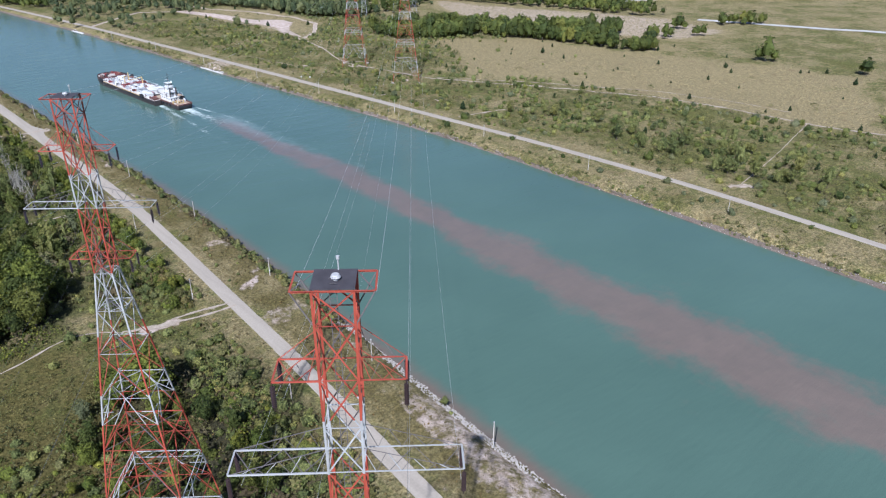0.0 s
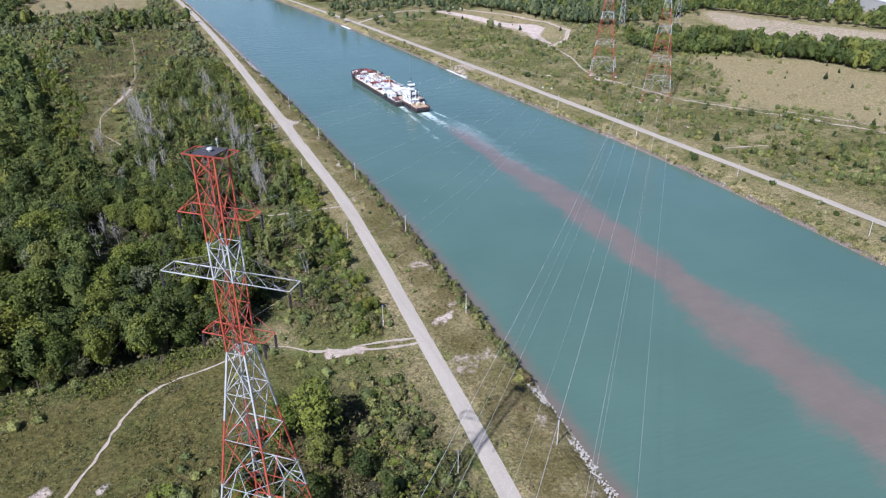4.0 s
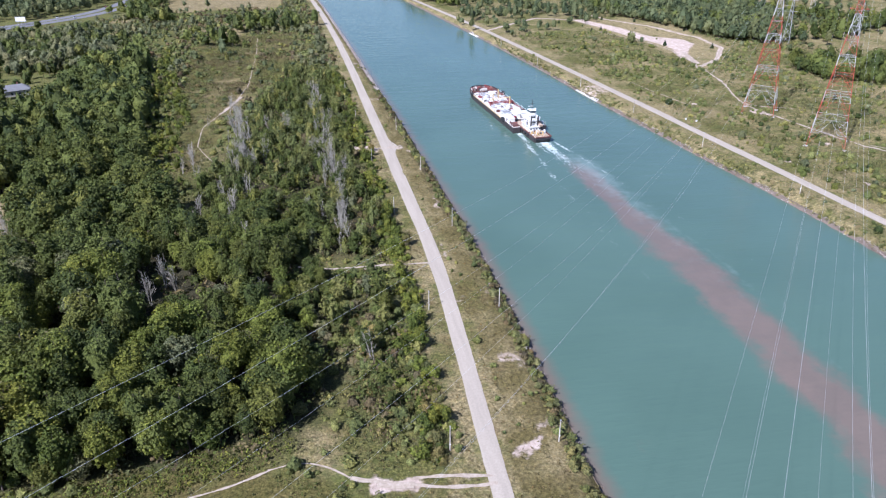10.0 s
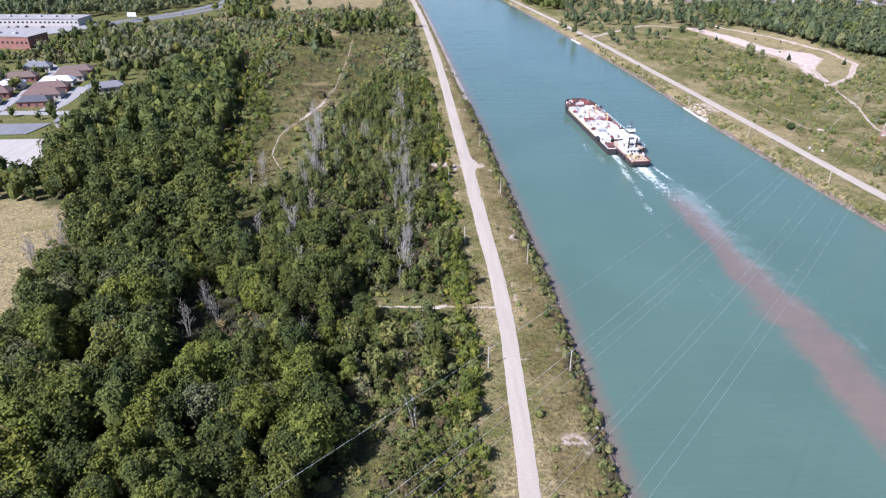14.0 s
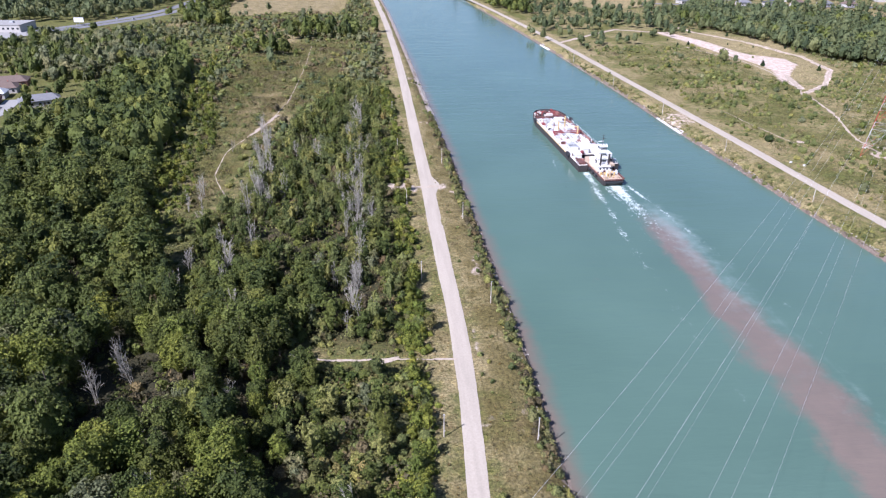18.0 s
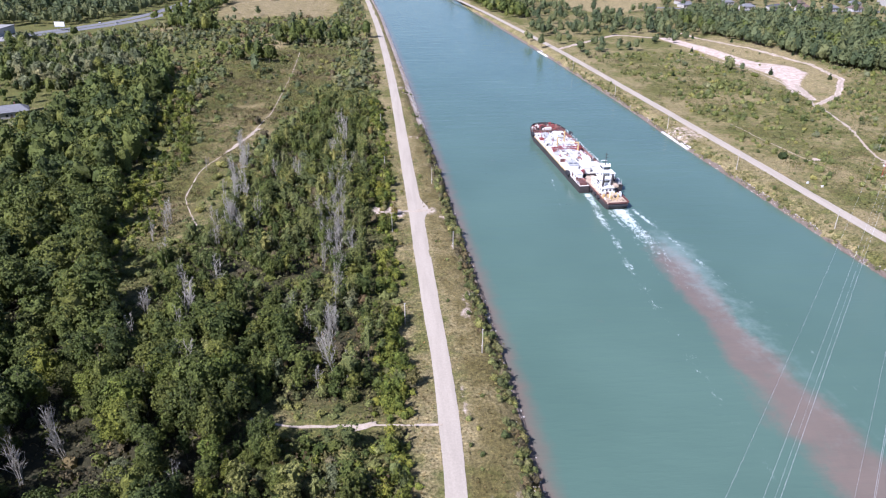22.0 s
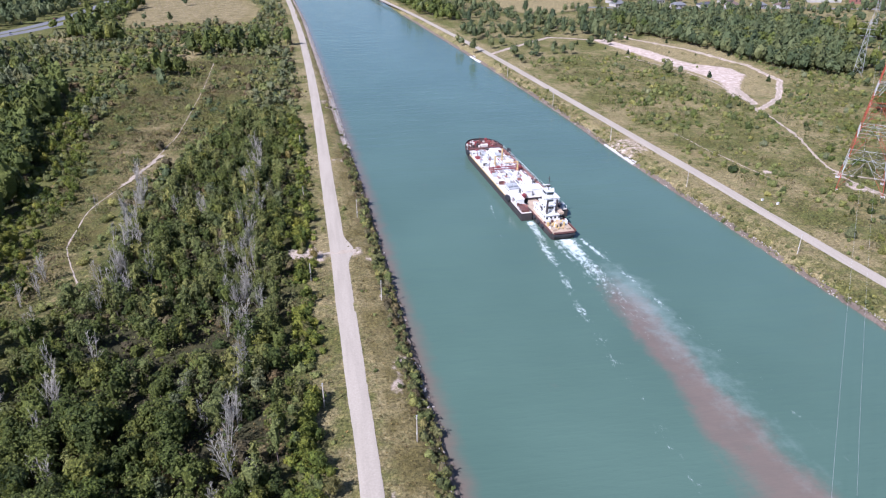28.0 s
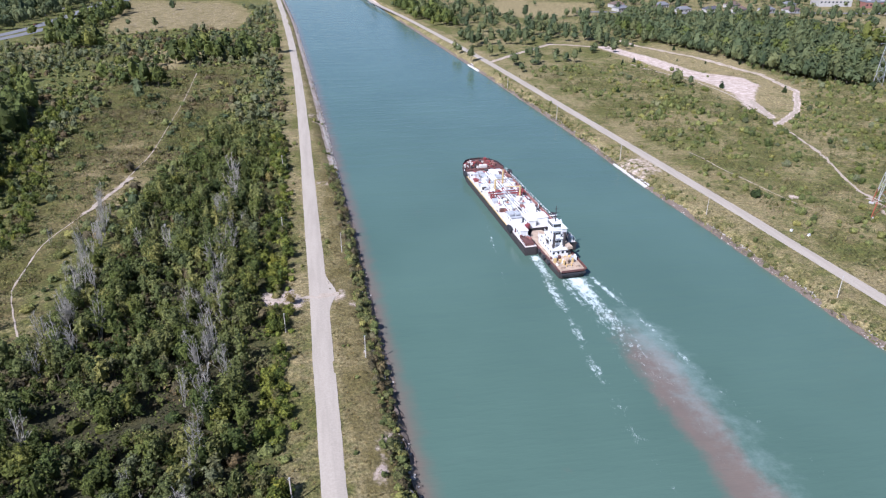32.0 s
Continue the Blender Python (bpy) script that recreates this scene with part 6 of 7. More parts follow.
    # deckhouses aft
    for x0, x1, y0, y1, h, m in ((-7.2, -3.2, 34.5, 40, 2.3, SHIP_WHITE), (1.4, 5.4, 32.5, 37, 2.3, SHIP_WHITE), (-8.0, -5.2, 24, 29.5, 2.4, SHIP_WHITE), (5.6, 7.6, 22, 26.5, 2.6, SHIP_WHITE), (-2.2, 0.6, 31.2, 36, 2.2, SHIP_WHITE)):
        house = part("deckhouse", boxed(x0, x1, y0, y1, D, D + h, 0.1), m, b)
        part("house_roof", boxed(x0 - 0.15, x1 + 0.15, y0 - 0.15, y1 + 0.15, D + h, D + h + 0.16, 0.04), SHIP_GREY if x1 < -2 and y0 > 30 else SHIP_WHITE, house)
        for i in range(int((y1 - y0) / 1.6)):
            yy = y0 + 0.9 + i * 1.6
            part("house_window", boxed(x0 - 0.03, x0 + 0.1, yy - 0.32, yy + 0.32, D + h - 1.25, D + h - 0.6), WINDOW, house)
    for x in (-6.6, -4.4):
        part("roof_unit", boxed(x - 0.7, x + 0.7, 35.5, 38, D + 2.76, D + 3.4, 0.1), SHIP_GREY, b)
    bm = rodded((-5.3, 27.3, D + 0.9), (-2.6, 30.6, D + 0.9), 1.0, 14)
    part("storage_drum", bm, SHIP_RED, b, "red cable drum")
    part("storage_tank", rodded((-6.7, 30.6, D), (-6.7, 30.6, D + 2.9), 1.6, 16), SHIP_WHITE, b)
    part("engine_casing", boxed(2.0, 4.8, 41.5, 46, D, D + 2.0, 0.12), SHIP_WHITE, b)
    part("aft_machinery", boxed(-8.2, -5.4, 18, 22.5, D, D + 1.1, 0.15), HULL_RED, b)
    for x, y in ((-9.2, 30), (9.2, 36), (-9.1, 82), (9.1, 80)):
        bm = tyre(bmesh.new(), x, y, D + 0.6, 1.25)
        tyre(bm, x, y + 1.6, D + 0.5, 1.0)
        part("fender", bm, DARK, b, "big black rubber fender")
    for x in (-8.2, 8.2):
        for y in (20, 46, 64, 80):
            bm = rodded((x, y - 0.4, D), (x, y - 0.4, D + 0.6), 0.17, 8)
            rod(bm, (x, y + 0.4, D), (x, y + 0.4, D + 0.6), 0.17, 8)
            part("bollard", bm, HULL_DARK, b)
    return b


def build_tug():
    t = thing("tug", "white tug with a tan afterdeck pushing the barge", "tugboat", ship_place(0, 0))
    D = 2.3
    out = [(-4.3, 0.5), (-4.5, 6), (-4.5, 20), (-3.6, 26), (-1.6, 29.3), (1.6, 29.3), (3.6, 26), (4.5, 20), (4.5, 6), (4.3, 0.5), (3.6, 0), (-3.6, 0)]
    low = [(x * 0.9, 0.8 + y * 0.96) for x, y in out]
    part("hull", prism(bmesh.new(), low, -1.5, D, out), HULL_DARK, t)
    part("afterdeck", prism(bmesh.new(), [(x * 0.95, 0.25 + y * 0.985) for x, y in out], D, D + 0.05), DECK_TAN, t, "tan painted working deck")
    bm = bmesh.new()
    for s in (-1, 1):
        box(bm, min(s * 4.25, s * 4.55), max(s * 4.25, s * 4.55), 0.4, 20, D, D + 0.75, 0.05)
    box(bm, -3.8, 3.8, -0.2, 0.15, D, D + 0.6, 0.05)
    part("bulwark", bm, HULL_RED, t)
    part("stern_fender", boxed(-4.0, 4.0, -0.55, -0.1, D - 0.9, D - 0.2, 0.18), DARK, t)
    bm = boxed(-1.3, 1.3, 5.2, 6.9, D, D + 0.5, 0.06)
    rod(bm, (-1.0, 6.0, D + 0.95), (1.0, 6.0, D + 0.95), 0.7, 14)
    part("towing_winch", bm, DECK_TAN, t)
    for x in (-2.4, 2.4):
        part("deck_locker", boxed(x - 0.6, x + 0.6, 2.2, 4.2, D, D + 0.8, 0.06), DECK_TAN, t)
    part("bitts", rod(rod(rodded((-0.8, 3.2, D), (-0.8, 3.2, D + 1), 0.16, 8), (0.8, 3.2, D), (0.8, 3.2, D + 1), 0.16, 8), (-1.1, 3.2, D + 0.75), (1.1, 3.2, D + 0.75), 0.1, 6), OCHRE, t)
    z = D
    for n, (x, y0, y1, h) in enumerate(((2.7, 9.8, 21, 2.3), (1.75, 12.6, 18.6, 2.3), (1.4, 13.4, 17.4, 2.4), (1.3, 13.7, 17.0, 2.2))):
        tier = part("deckhouse_tier" if n < 3 else "wheelhouse", boxed(-x, x, y0, y1, z, z + h, 0.12), SHIP_WHITE, t)
        part("tier_roof", boxed(-x - 0.3, x + 0.3, y0 - 0.3, y1 + 0.3, z + h, z + h + 0.12, 0.04), SHIP_WHITE, tier)
        if n < 3:
            for i in range(int((y1 - y0) / 2)):
                yy = y0 + 1.2 + i * 2
                for s in (-1, 1):
                    part("porthole", boxed(min(s * x, s * (x + 0.04)) - 0.02, max(s * x, s * (x + 0.04)) + 0.02, yy - 0.3, yy + 0.3, z + 1.2, z + 1.85), WINDOW, tier)
            for i in range(3 if n else 4):
                xx = (i - 1) * 0.85 if n else (i - 1.5) * 1.5
                part("window", boxed(xx - 0.35, xx + 0.35, y0 - 0.04, y0 + 0.05, z + 1.1, z + 1.8), WINDOW, tier)
            part("rail", railing(bmesh.new(), [(-x - 0.2, y1), (-x - 0.2, y0 - 0.2), (x + 0.2, y0 - 0.2), (x + 0.2, y1)], z + h + 0.1), SHIP_WHITE, t)
        else:
            for i in range(4):
                xx = (i - 1.5) * 0.6
                for yy in (y0, y1):
                    part("window", boxed(xx - 0.24, xx + 0.24, yy - 0.05, yy + 0.05, z + 1.05, z + 1.85), WINDOW, tier)
            for i in range(5):
                yy = y0 + 0.36 + i * 0.64
                for s in (-1, 1):
                    part("window", boxed(s * x - 0.05, s * x + 0.05, yy - 0.25, yy + 0.25, z + 1.05, z + 1.85), WINDOW, tier)
        z += h + 0.1
    for s in (-1, 1):
        bm = rodded((s * 1.75, 11.4, D + 2.3), (s * 1.75, 11.2, D + 7.4), 0.42, 12, 0.36)
        part("funnel", bm, HULL_DARK, t, "black exhaust funnel")
    m = part("mast", rodded((0, 15.2, z), (0, 15.2, z + 5.2), 0.16, 8, 0.08), HULL_DARK, t)
    for k, w in ((1.6, 1.5), (3.0, 1.1), (4.3, 0.7)):
        part("yard", rodded((-w, 15.2, z + k), (w, 15.2, z + k), 0.06, 6), HULL_DARK, m)
    part("radar", boxed(-1.2, 1.2, 17, 17.25, z + 1.1, z + 1.35, 0.05), SHIP_WHITE, t)
    part("satellite_dome", rodded((1.4, 14.4, z), (1.4, 14.4, z + 0.9), 0.5, 12, 0.25), SHIP_WHITE, t)
    for x in (-2.2, 2.2):
        part("liferaft", rodded((x, 19.2, D + 2.75), (x, 20.4, D + 2.75), 0.35, 10), SHIP_WHITE, t)
    part("rescue_boat", prism(bmesh.new(), [(2.0, 9), (2.0, 12.5), (2.8, 13.6), (3.6, 12.5), (3.6, 9)], D + 2.7, D + 3.5), DECK_TAN, t, "orange rescue boat")
    fit = random.Random(4)
    for i in range(30):
        x, y = fit.uniform(-3.6, 3.6), fit.uniform(4.5, 9.2)
        part("deck_gear", boxed(x - fit.uniform(0.15, 0.5), x + 0.3, y - 0.4, y + fit.uniform(0.1, 0.5), D, D + 0.4 + fit.random() * 1.5, 0.04), (SHIP_WHITE, DECK_TAN, OCHRE, SHIP_GREY, HULL_RED)[fit.randrange(5)], t)
    for i in range(22):
        s = -1 if i % 2 else 1
        x, y = s * fit.uniform(1.9, 2.6), fit.uniform(12.2, 20.4)
        part("roof_gear", boxed(x - 0.25, x + 0.25, y - 0.4, y + 0.3, D + 2.4, D + 2.9 + fit.random() * 0.9, 0.04), (SHIP_WHITE, SHIP_GREY, HULL_DARK, DECK_CREAM)[fit.randrange(4)], t)
    for s in (-1, 1):
        bm = bmesh.new()
        for i in range(9):
            rod(bm, (s * 3.4, 9.8 + i * 0.55, D + 0.1 + i * 0.27), (s * 2.75, 9.8 + i * 0.55, D + 0.1 + i * 0.27), 0.08, 4)
        rod(bm, (s * 3.4, 9.6, D + 0.9), (s * 3.4, 14.4, D + 3.3), 0.05, 4)
        part("stair", bm, SHIP_WHITE, t)
    for y in (7.5, 11, 15, 19):
        for s in (-1, 1):
            part("side_tyre", tyre(bmesh.new(), s * 4.75, y, D - 0.2, 0.75), DARK, t)
    for y in (21.5, 23.5):
        part("push_fender", tyre(bmesh.new(), 5.6, y - 3, D + 0.8, 1.25), DARK, t)
    return t


build_barge()
build_tug()

# ---- poles, slabs, stones, roads and houses ----
def build_pole(h=6.4):
    p = thing("utility_pole", "weathered pale timber pole beside the gravel road", "pole", group="roadside poles")
    part("post", rodded((0, 0, -0.5), (0, 0, h), 0.15, 8, 0.10), TIMBER, p)
    part("cap", boxed(-0.16, 0.16, -0.16, 0.16, h - 0.05, h + 0.06, 0.02), GALV, p)
    part("bracket", rodded((-0.02, 0, h - 0.7), (0.5, 0, h - 0.55), 0.03, 6), GALV, p)
    part("marker_plate", boxed(-0.14, 0.14, -0.17, -0.12, 1.6, 2.0, 0.01), SHIP_WHITE, p)
    return p


pole = build_pole()
POLES = [(-27.4, 183.5), (-4.5, 182), (-22.4, 238.8), (-3.2, 236), (-23.7, 306), (-5.2, 292), (-26.2, 364), (-7, 350), (-28.4, 424), (-10, 408), (-30, 486), (-29.5, 128), (-7.5, 128), (-6.8, 88), (124.6, 356), (132, 296), (137.5, 236), (138, 176), (118, 416), (111, 476), (104, 540), (140, 116), (97, 610)]
pole.matrix_basis = pose(*POLES[0], 0)
for i, (px, py) in enumerate(POLES[1:]):
    c = copy_thing(pole, pose(px, py, 0, 0, 0, i * 47))
    c.scale = (1, 1, 0.88 + 0.04 * (i % 5))


def sheet(name, outline, z, material, label, category):
    bm = prism(bmesh.new(), outline, z - 0.25, z)
    me = bpy.data.meshes.new(name)
    bm.to_mesh(me)
    bm.free()
    me.materials.append(material)
    return tagged(new(name, me), label, category, kind="structure")


# landing slabs on the far bank
def slab(name, y0, y1, w0, w1, z0, z1):
    ys = np.linspace(y0, y1, 12)
    v, f = [], []
    for y_ in ys:
        e = float(edge_r(y_))
        v += [(e + w0, y_, z0), (e + w1, y_, z1), (e + w1, y_, z1 - 0.8), (e + w0, y_, z0 - 0.8)]
    for i in range(len(ys) - 1):
        for j in range(4):
            f.append((4 * i + j, 4 * i + 4 + j, 4 * i + 4 + (j + 1) % 4, 4 * i + (j + 1) % 4))
    f += [(0, 1, 2, 3), (len(v) - 4, len(v) - 1, len(v) - 2, len(v) - 3)]
    return tagged(put_mesh(name, v, f, CONCRETE), "pale concrete landing slab at the water", "slab", kind="structure")


slab("landing_slab", 450, 478, -0.4, 1.7, -2.7, -1.9)
slab("boat_ramp", 668, 690, -1.5, 6.0, -3.2, -0.4)


def rock_quads(seed):
    """A rough stone as quads."""
    rng = np.random.RandomState(seed)
    c = np.array([(x, y, z) for x in (-1, 1) for y in (-1, 1) for z in (-1, 1)], float)
    c *= 0.62 + 0.5 * rng.rand(8, 1)
    c[:, 2] *= 0.7
    q = [(0, 1, 3, 2), (4, 6, 7, 5), (0, 4, 5, 1), (2, 3, 7, 6), (1, 5, 7, 3), (0, 2, 6, 4)]
    return c[np.array(q)]


STONES = [(rock_quads(i), rock_quads(i + 50)[:1]) for i in range(5)]


def shore_stones(name, left, y0, y1, per_m, size, spread, seed, label):
    rng = np.random.RandomState(seed)
    n = int((y1 - y0) * per_m)
    y_ = y0 + rng.rand(n) * (y1 - y0)
    off = rng.rand(n) ** 0.8 * spread - 0.3
    x_ = edge_l(y_) - off if left else edge_r(y_) + off
    z_ = np.interp(off, [-0.5, 0, 1.6, 4.2, 6.5], [-3.1, -3.0, -1.95, -0.55, -0.05])
    return plant_stuff(name, STONES, x_, y_, size * (0.4 + 0.9 * rng.rand(n) ** 2), [(ROCK_PALE if y0 > 400 or y0 < 100 else ROCK) if left else ROCK] * 2, label, "stones", seed, z_)


shore_stones("shore_stones", True, 60, 152, 18, 0.17, 3.0, 61, "pale rubble stones along the water's edge")
shore_stones("shore_stones", True, 160, 470, 1.2, 0.3, 2.6, 62, "scattered stones along the water's edge")
shore_stones("shore_stones", True, 462, 900, 6, 0.3, 2.2, 63, "pale rubble stones along the water's edge")
shore_stones("shore_stones", False, 60, 640, 3, 0.22, 2.2, 64, "brown stones along the far shore")

# bushes that overhang the near shore
rng = np.random.RandomState(66)
n = 1250
y_ = 145 + rng.rand(n) * 365
off = 1.0 + rng.rand(n) * 3.8
keep = lumps(y_ * 0 + 3, y_, 9) > 0.3
grow, kind = 0.3 + 0.6 * rng.rand(n) ** 2.2, lumps(y_ * 0 + 53, y_, 5) * 0.5 + 0.5 * rng.rand(n)
for m, leaf, label in ((keep & (kind < 0.36), LEAF_RUST, "rusty weeds leaning over the water"), (keep & (kind >= 0.36) & (kind < 0.62), LEAF_EAST, "olive bushes leaning over the water"), (keep & (kind >= 0.62), LEAF_SHRUB, "green bushes leaning over the water")):
    plant_stuff("shore_bushes", BUSH, (edge_l(y_) - off)[m], y_[m], grow[m], [leaf, BARK], label, "bushes", 67, np.interp(off, [0, 1.6, 4.2, 6.5], [-3, -1.9, -0.5, 0])[m])
n = 1500
y_ = 70 + rng.rand(n) * 560
off = 0.5 + rng.rand(n) ** 1.5 * 5.5
keep = lumps(y_ * 0 + 13, y_, 9) > 0.25
plant_stuff("far_shore_bushes", SCRUB + BUSH[:1], (edge_r(y_) + off)[keep], y_[keep], (0.3 + 0.6 * rng.rand(n) ** 3)[keep], [LEAF_EAST, BARK], "weeds and bushes on the far bank", "bushes", 68, np.interp(off, [0, 1.6, 4.2, 6.5], [-3, -1.9, -0.5, 0])[keep])


def strip(name, pts, half, material, label, z=0.15):
    """A road along a bent line."""
    v, f = [], []
    fine = []
    for (x0, y0), (x1, y1) in zip(pts, pts[1:]):
        n = max(2, int(math.hypot(x1 - x0, y1 - y0) / 12))
        fine += [(x0 + (x1 - x0) * i / n, y0 + (y1 - y0) * i / n) for i in range(n)]
    fine.append(pts[-1])
    a = np.array(fine)
    for _ in range(6):
        a[1:-1] = (a[:-2] + 2 * a[1:-1] + a[2:]) / 4
    d = np.gradient(a, axis=0)
    d /= np.linalg.norm(d, axis=1, keepdims=True)
    for (px, py), (dx, dy) in zip(a, d):
        zz = max(float(height(np.array(px), np.array(py))), 0) + z
        v += [(px + dy * half, py - dx * half, zz), (px - dy * half, py + dx * half, zz)]
    f = [(2 * i, 2 * i + 2, 2 * i + 3, 2 * i + 1) for i in range(len(a) - 1)]
    return tagged(put_mesh(name, v, f, material), label, "road", kind="structure")


strip("road_highway", [(x - 7, y) for x, y in HIGHWAY], 5.2, ASPHALT, "grey asphalt carriageway of a highway")
strip("road_highway", [(x + 9, y) for x, y in HIGHWAY], 5.2, ASPHALT, "grey asphalt carriageway of a highway")
strip("road_street", [(-330, 470), (-262, 474), (-222, 471)], 4, YARD, "pale street among houses")
strip("road_street", [(-262, 474), (-268, 520), (-274, 590), (-310, 610)], 3.2, YARD, "pale street among houses")
strip("road_far", [(540, 360), (553, 320), (574, 269), (590, 219), (612, 120)], 4.5, CONCRETE, "pale concrete road beyond the fields")
strip("road_far", [(240, 900), (330, 880), (470, 860), (640, 820)], 4.0, ASPHALT, "grey street of a distant suburb")
strip("road_drive", [(-236, 474), (-231, 500), (-240, 530)], 4.5, YARD, "pale paved drive between houses")
sheet("parking_court", [(-290, 430), (-226, 434), (-222, 452), (-290, 450)], 0.4, ASPHALT, "dark asphalt parking court", "pavement")
sheet("dirt_lot", [(-290, 372), (-199, 379), (-205, 415), (-212, 426), (-290, 424)], 0.35, DIRT_LOT, "pale bare dirt lot", "ground")
sheet("factory_yard", [(-470, 735), (-345, 715), (-318, 748), (-330, 768), (-470, 768)], 0.5, YARD, "pale concrete yard of a factory", "pavement")

BRICK = paint("brick_wall", (0.24, 0.11, 0.085), 0.8, 0.2, 0.5)
SIDING = paint("pale_siding", (0.38, 0.36, 0.33), 0.7, 0.1, 0.5)
ROOFS = [paint("shingle_" + n, c, 0.85, 0.2, 0.8) for n, c in (("brown", (0.125, 0.09, 0.072)), ("grey", (0.15, 0.15, 0.155)), ("red", (0.13, 0.085, 0.07)), ("white", (0.5, 0.51, 0.52)), ("dark", (0.07, 0.07, 0.08)))]
ROOF_NAMES = ["brown", "grey", "red brown", "white", "dark"]


def build_house(x, y, w, d, h, rise, turn, wall, roof, wall_name):
    hs = thing("house", f"{wall_name} house with a {ROOF_NAMES[roof]} pitched roof", "house", pose(x, y, float(height(np.array(x), np.array(y))), 0, 0, turn), group="houses by the wood")
    part("wall", boxed(-w / 2, w / 2, -d / 2, d / 2, -0.6, h), wall, hs)
    bm = bmesh.new()
    e = 0.5
    inset = d * 0.3
    pts = [(-w / 2 - e, -d / 2 - e, h), (w / 2 + e, -d / 2 - e, h), (w / 2 + e, d / 2 + e, h), (-w / 2 - e, d / 2 + e, h), (-w / 2 + inset, 0, h + rise), (w / 2 - inset, 0, h + rise)]
    v = [bm.verts.new(p) for p in pts]
    for f in ((0, 1, 5, 4), (2, 3, 4, 5), (3, 0, 4), (1, 2, 5), (3, 2, 1, 0)):
        bm.faces.new([v[i] for i in f])
    rf = part("roof", bm, ROOFS[roof], hs)
    part("chimney", boxed(w * 0.2, w * 0.2 + 0.7, 0.4, 1.1, h + rise * 0.4, h + rise + 0.7), BRICK, rf)
    n = max(2, int(w / 3.5))
    for s in (-1, 1):
        for i in range(n):
            xx = -w / 2 + (i + 0.5) * w / n
            part("window", boxed(xx - 0.6, xx + 0.6, s * d / 2 - 0.05, s * d / 2 + 0.05, 1.0, 2.2), WINDOW, hs)
    part("door", boxed(w * 0.1 - 0.5, w * 0.1 + 0.5, -d / 2 - 0.06, -d / 2 + 0.02, 0, 2.1), ROOFS[0], hs)
    return hs


rng = random.Random(12)
HOUSES_WEST = [(-258, 566, 20, 13, 0, 15, 0), (-255, 549, 18, 11, 0, 12, 1), (-256, 535, 19, 10, 3, 12, 1), (-254, 521, 20, 11, 2, 12, 0), (-250, 504, 20, 12, 2, 12, 1), (-247, 488, 16, 9, 4, 8, 0), (-221, 519, 20, 11, 1, 25, 1), (-213, 449, 9, 8, 1, 10, 1), (-288, 578, 16, 11, 1, 15, 1), (-284, 548, 18, 11, 0, 15, 0), (-281, 528, 16, 11, 3, 15, 1), (-279, 508, 16, 11, 2, 15, 0), (-276, 490, 16, 10, 0, 15, 1), (-312, 560, 16, 11, 1, 15, 1)]
HOUSES_EAST = [(292, 905, 14, 10, 1, 20, 1), (325, 898, 14, 10, 0, 20, 1), (352, 890, 13, 10, 1, 10, 1), (380, 885, 15, 10, 4, 10, 1), (405, 876, 13, 9, 0, 15, 1), (432, 872, 13, 10, 1, 15, 1), (456, 868, 14, 10, 0, 15, 1), (478, 905, 13, 10, 1, 15, 1), (300, 935, 14, 10, 0, 15, 1), (345, 925, 14, 10, 1, 15, 1), (420, 915, 14, 10, 0, 15, 1)]
for x_, y_, w, d, roof, turn, wall in HOUSES_WEST + HOUSES_EAST:
    build_house(x_, y_, w, d, 3.2, 2.6, turn, (BRICK, SIDING)[wall], roof, ("red brick", "pale")[wall])


def build_hall(x, y, w, d, h, turn, wall, roof, label):
    hs = thing("industrial_hall", label, "building", pose(x, y, 0, 0, 0, turn))
    part("wall", boxed(-w / 2, w / 2, -d / 2, d / 2, -1, h), wall, hs)
    r = part("roof", boxed(-w / 2 - 0.3, w / 2 + 0.3, -d / 2 - 0.3, d / 2 + 0.3, h, h + 0.5), roof, hs)
    for i in range(int(w / 14)):
        part("roof_unit", boxed(-w / 2 + 6 + i * 14, -w / 2 + 9 + i * 14, -2, 1, h + 0.5, h + 1.8, 0.1), SHIP_GREY, r)
    for i in range(int(w / 4)):
        xx = -w / 2 + 2 + i * 4
        part("window", boxed(xx - 0.9, xx + 0.9, -d / 2 - 0.06, -d / 2 + 0.04, h * 0.45, h * 0.45 + 1.5), WINDOW, hs)
    return hs


build_hall(-388, 774, 104, 26, 6, -4, SIDING, YARD, "long pale factory hall with a flat grey roof")
build_hall(-345, 665, 40, 22, 9, -12, BRICK, YARD, "red brick apartment block with a flat roof")
build_hall(650, 560, 190, 110, 12, 70, SIDING, ROOFS[3], "huge warehouse with a white roof")
build_hall(528, 905, 34, 20, 9, -10, SIDING, ROOFS[3], "white hall among distant trees")
build_hall(570, 885, 40, 18, 6, -10, BRICK, ROOFS[1], "low brick hall in the distance")


def build_car(colour, label):
    c = thing("car", label, "car", group="cars by the houses and on the highway")
    out = [(-0.85, -2.1), (0.85, -2.1), (0.9, 0), (0.85, 2.1), (-0.85, 2.1), (-0.9, 0)]
    part("body", prism(bmesh.new(), out, 0.35, 0.95), colour, c)
    part("cabin", prism(bmesh.new(), [(-0.8, -1.5), (0.8, -1.5), (0.8, 1.0), (-0.8, 1.0)], 0.95, 1.5, [(-0.65, -1.1), (0.65, -1.1), (0.65, 0.4), (-0.65, 0.4)]), WINDOW, c)
    for x in (-0.85, 0.85):
        for y in (-1.35, 1.35):
            part("wheel", rodded((x - 0.1, y, 0.33), (x + 0.1, y, 0.33), 0.33, 10), DARK, c)
    return c


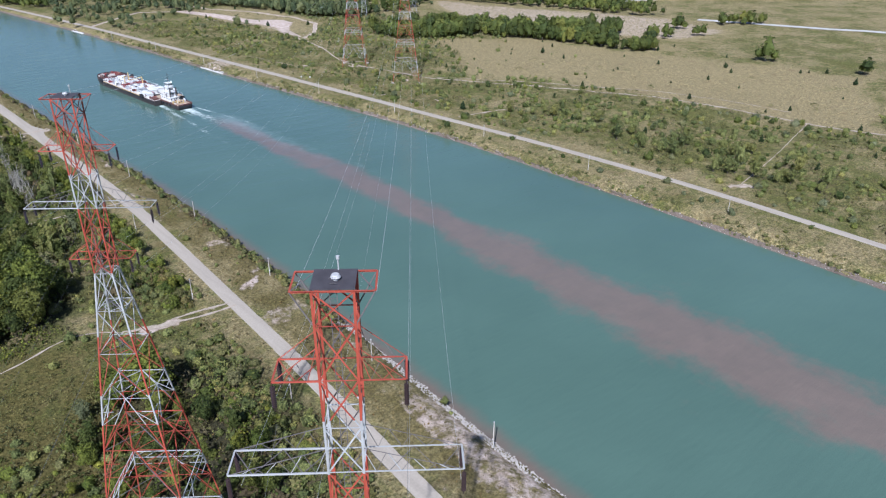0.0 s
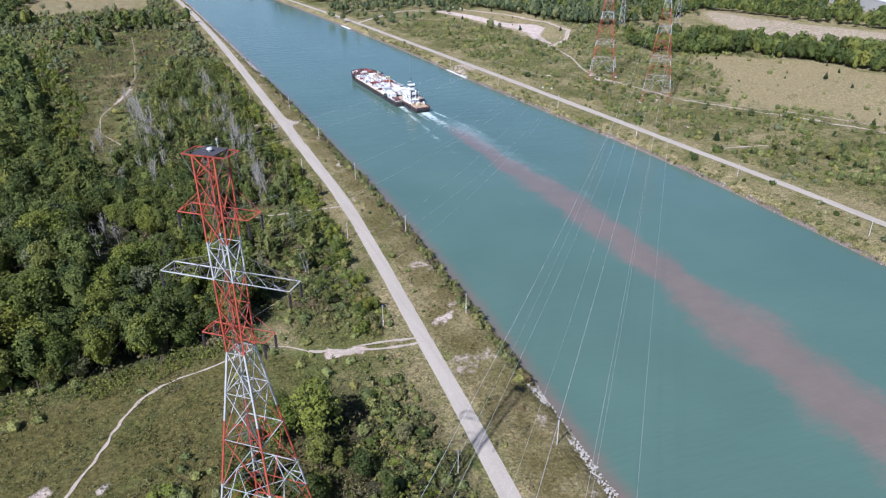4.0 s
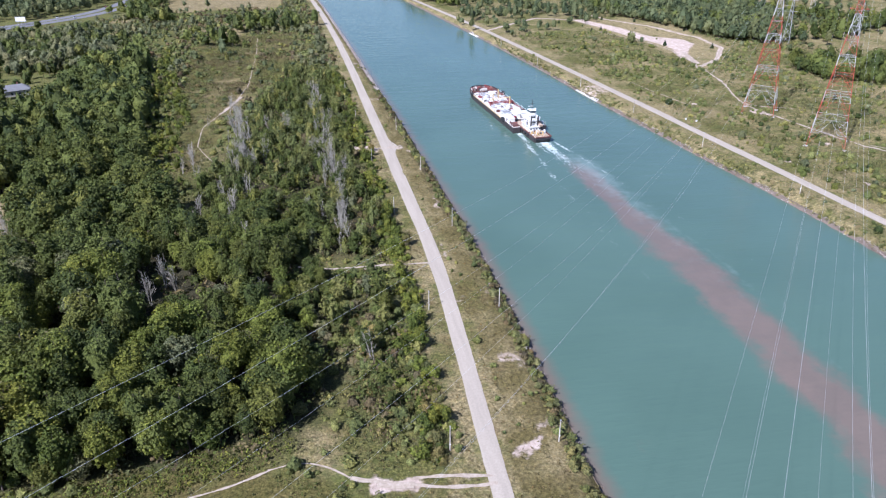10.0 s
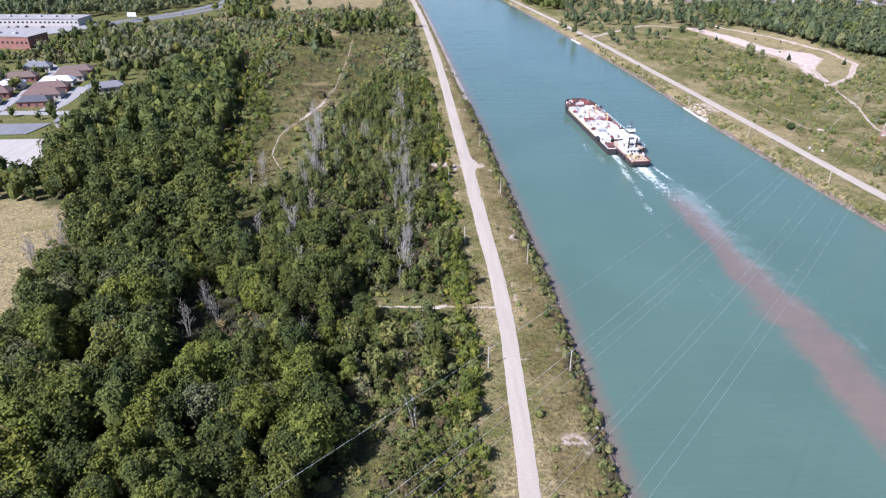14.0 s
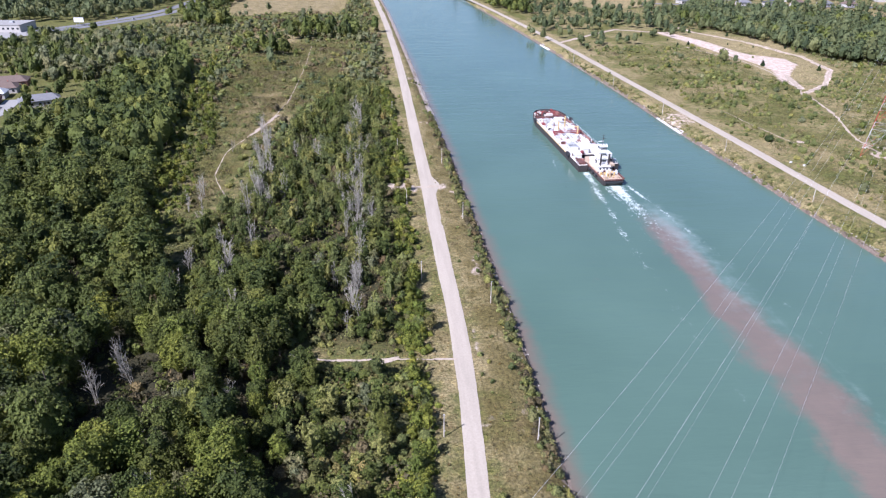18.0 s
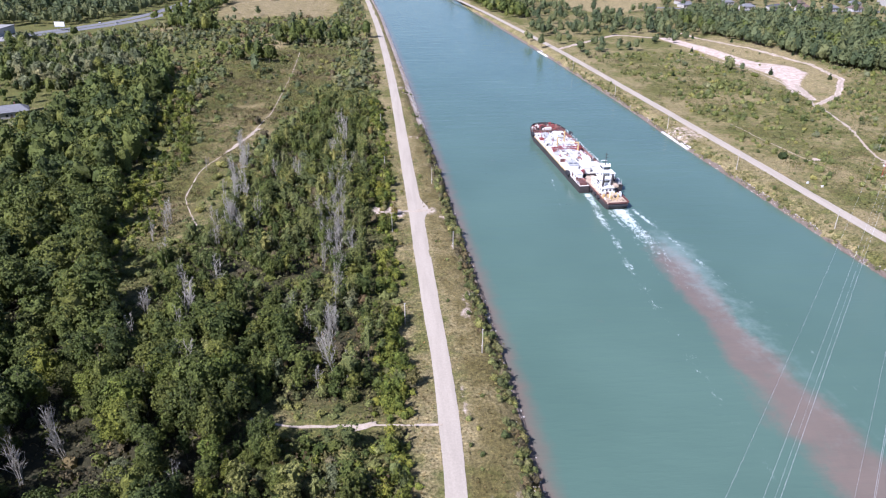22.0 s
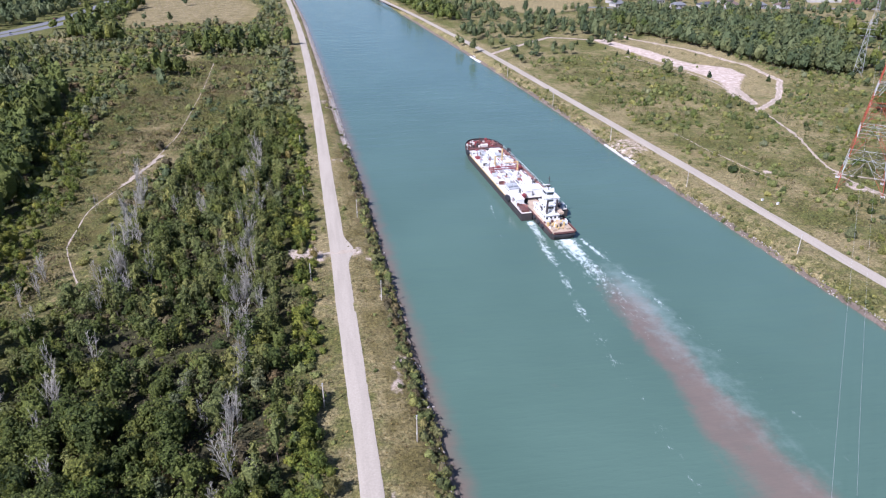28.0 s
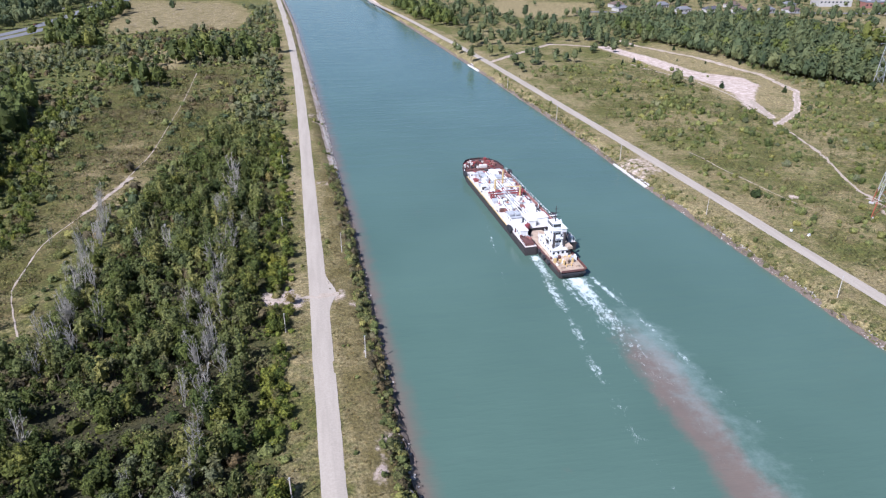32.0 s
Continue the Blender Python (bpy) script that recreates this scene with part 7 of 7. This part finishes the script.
CAR_COLOURS = [("white", SHIP_WHITE), ("grey", SHIP_GREY), ("black", HULL_DARK), ("red", SHIP_RED)]
cars = [build_car(m, f"small {n} car seen from far above") for n, m in CAR_COLOURS]
CAR_PLACES = [(-262, 436, 90), (-256, 436, 90), (-250, 437, 90), (-244, 437, 90), (-259, 505, 5), (-256, 535, 5), (-270, 478, 80), (-266, 825, 28), (-283, 830, 25), (-256, 905, 8), (-264, 960, 8), (-262, 1010, 8), (-243, 1040, 8), (-320, 742, 60), (-380, 752, 0), (-388, 752, 0), (-396, 752, 0), (-410, 752, 0), (-365, 750, 0), (-425, 752, 0)]
for i, (cx, cy, ct) in enumerate(CAR_PLACES):
    m = pose(cx, cy, 0.5 if cx < -340 or cy < 450 else 0.25, 0, 0, ct)
    if i < 4:
        cars[i].matrix_basis = m
    else:
        copy_thing(cars[(i * 7) % 4], m)


# a smaller pylon line farther east, and conifers on the open ground
def build_pylon():
    p = thing("steel_pylon", "slender grey steel lattice pylon", "pylon", group="distant pylons")
    at = lambda cx, cy, z: Vector((cx * (2.6 - 2.2 * z / 34), cy * (2.6 - 2.2 * z / 34), z))
    cs = [(-1, -1), (1, -1), (1, 1), (-1, 1)]
    for c in cs:
        v, f = angle_bar(at(*c, -0.3), at(*c, 34), 0.2)
        put_mesh("leg", v, f, GALV, p)
    zs = [0, 6, 12, 17, 22, 26, 30, 34]
    for k in range(4):
        a, b = cs[k], cs[(k + 1) % 4]
        V, F = [], []
        for z0, z1 in zip(zs, zs[1:]):
            for s, e in ((at(*a, z0), at(*b, z1)), (at(*b, z0), at(*a, z1))):
                v, f = angle_bar(s, e, 0.12)
                F += [tuple(i + len(V) for i in q) for q in f]
                V += v
        put_mesh("bracing", V, F, GALV, p)
    for z, r in ((24, 4.5), (28, 5.5), (32, 4)):
        v, f = angle_bar((-r, 0, z), (r, 0, z), 0.25)
        put_mesh("crossarm", v, f, GALV, p)
    return p


pylon = build_pylon()
pylon.matrix_basis = pose(318, 578, 0, 0, 0, TOWER_TURN)
copy_thing(pylon, pose(352, 545, 0, 0, 0, TOWER_TURN))
copy_thing(pylon, pose(455, 735, 0, 0, 0, TOWER_TURN))

con = [tree_thing("conifer", p, (LEAF_CONIFER, BARK), "small dark conifer on open ground", "conifers") for p in CONIFER]
rng = np.random.RandomState(77)
spots = []
while len(spots) < 110:
    px, py = 150 + rng.rand() * 260, 90 + rng.rand() * 640
    inf = inside(FIELD_EAST, np.array(px), np.array(py)) or inside(PATCH_DRY, np.array(px), np.array(py))
    if (inf and rng.rand() < 0.35 or rng.rand() < 0.4) and clear_of(np.array([px]), np.array([py]), 9)[0]:
        spots.append((px, py))
for i, (px, py) in enumerate(spots):
    s = 0.3 + 0.5 * rng.rand() ** 2
    m = Matrix.LocRotScale((px, py, float(height(np.array(px), np.array(py)))), Euler((0, 0, rng.rand() * 6)), None)
    if i < 2:
        con[i].matrix_basis = m
        con[i].scale = (s, s, s)
    else:
        c = copy_thing(con[i % 2], m)
        c.scale = (s, s, s * 1.1)
# garden and street trees by the houses
x, y, u, rng = scatter(-345, -205, 440, 760, 9, 78)
k = (u < 0.55) & ~inside(WOOD_WEST, x, y) & (to_line([(-330, 470), (-262, 474), (-268, 520), (-274, 590)], x, y) > 6) & (to_line([(-262, 474), (-222, 471)], x, y) > 6) & (to_line([(-236, 474), (-231, 500), (-240, 530)], x, y) > 7) & ~((x < -206) & (y < 455)) & ~((x < -242) & (x > -268) & (y > 482) & (y < 575)) & ~((x < -320) & (y > 640)) & (np.hypot(x + 221, y - 519) > 12)
k |= (u < 0.75) & (y > 610) & (y < 715) & (x > -320) & ~inside(WOOD_WEST, x, y)
plant_stuff("garden_trees", SPOT + FARBUSH[1:], x[k], y[k], 0.4 + 0.45 * rng.rand(k.sum()), [LEAF_FOREST, BARK], "green garden trees among houses", "trees", 79)


def build_billboard(x, y, turn):
    b = thing("billboard", "large blank white roadside billboard on steel posts", "billboard", pose(x, y, 0.3, 0, 0, turn))
    part("panel", boxed(-4.4, 4.4, -0.2, 0.2, 3.0, 6.4, 0.04), SHIP_WHITE, b)
    part("panel_frame", box(boxed(-4.6, 4.6, -0.28, 0.28, 2.7, 3.0), -4.6, 4.6, -0.28, 0.28, 6.4, 6.6), SHIP_GREY, b)
    for px in (-3, 0, 3):
        part("post", rodded((px, 0.35, -0.5), (px, 0.35, 6.2), 0.16, 8), GALV, b)
    part("walkway", boxed(-4.4, 4.4, -1.0, -0.3, 2.6, 2.7), GALV, b)
    return b


build_billboard(-303.0, 794, -8)


def build_marker(x, y):
    m = thing("marker_block", "small white painted marker block beside the gravel road", "marker", pose(x, y, 0, 0, 0, 20), group="roadside marker blocks")
    part("block", boxed(-0.45, 0.45, -0.3, 0.3, -0.1, 0.6, 0.06), SHIP_WHITE, m)
    part("cap_stone", boxed(-0.5, 0.5, -0.35, 0.35, 0.6, 0.7, 0.03), CONCRETE, m)
    return m


for mx, my in ((138.5, 397.5), (142.0, 393.2)):
    build_marker(mx, my)
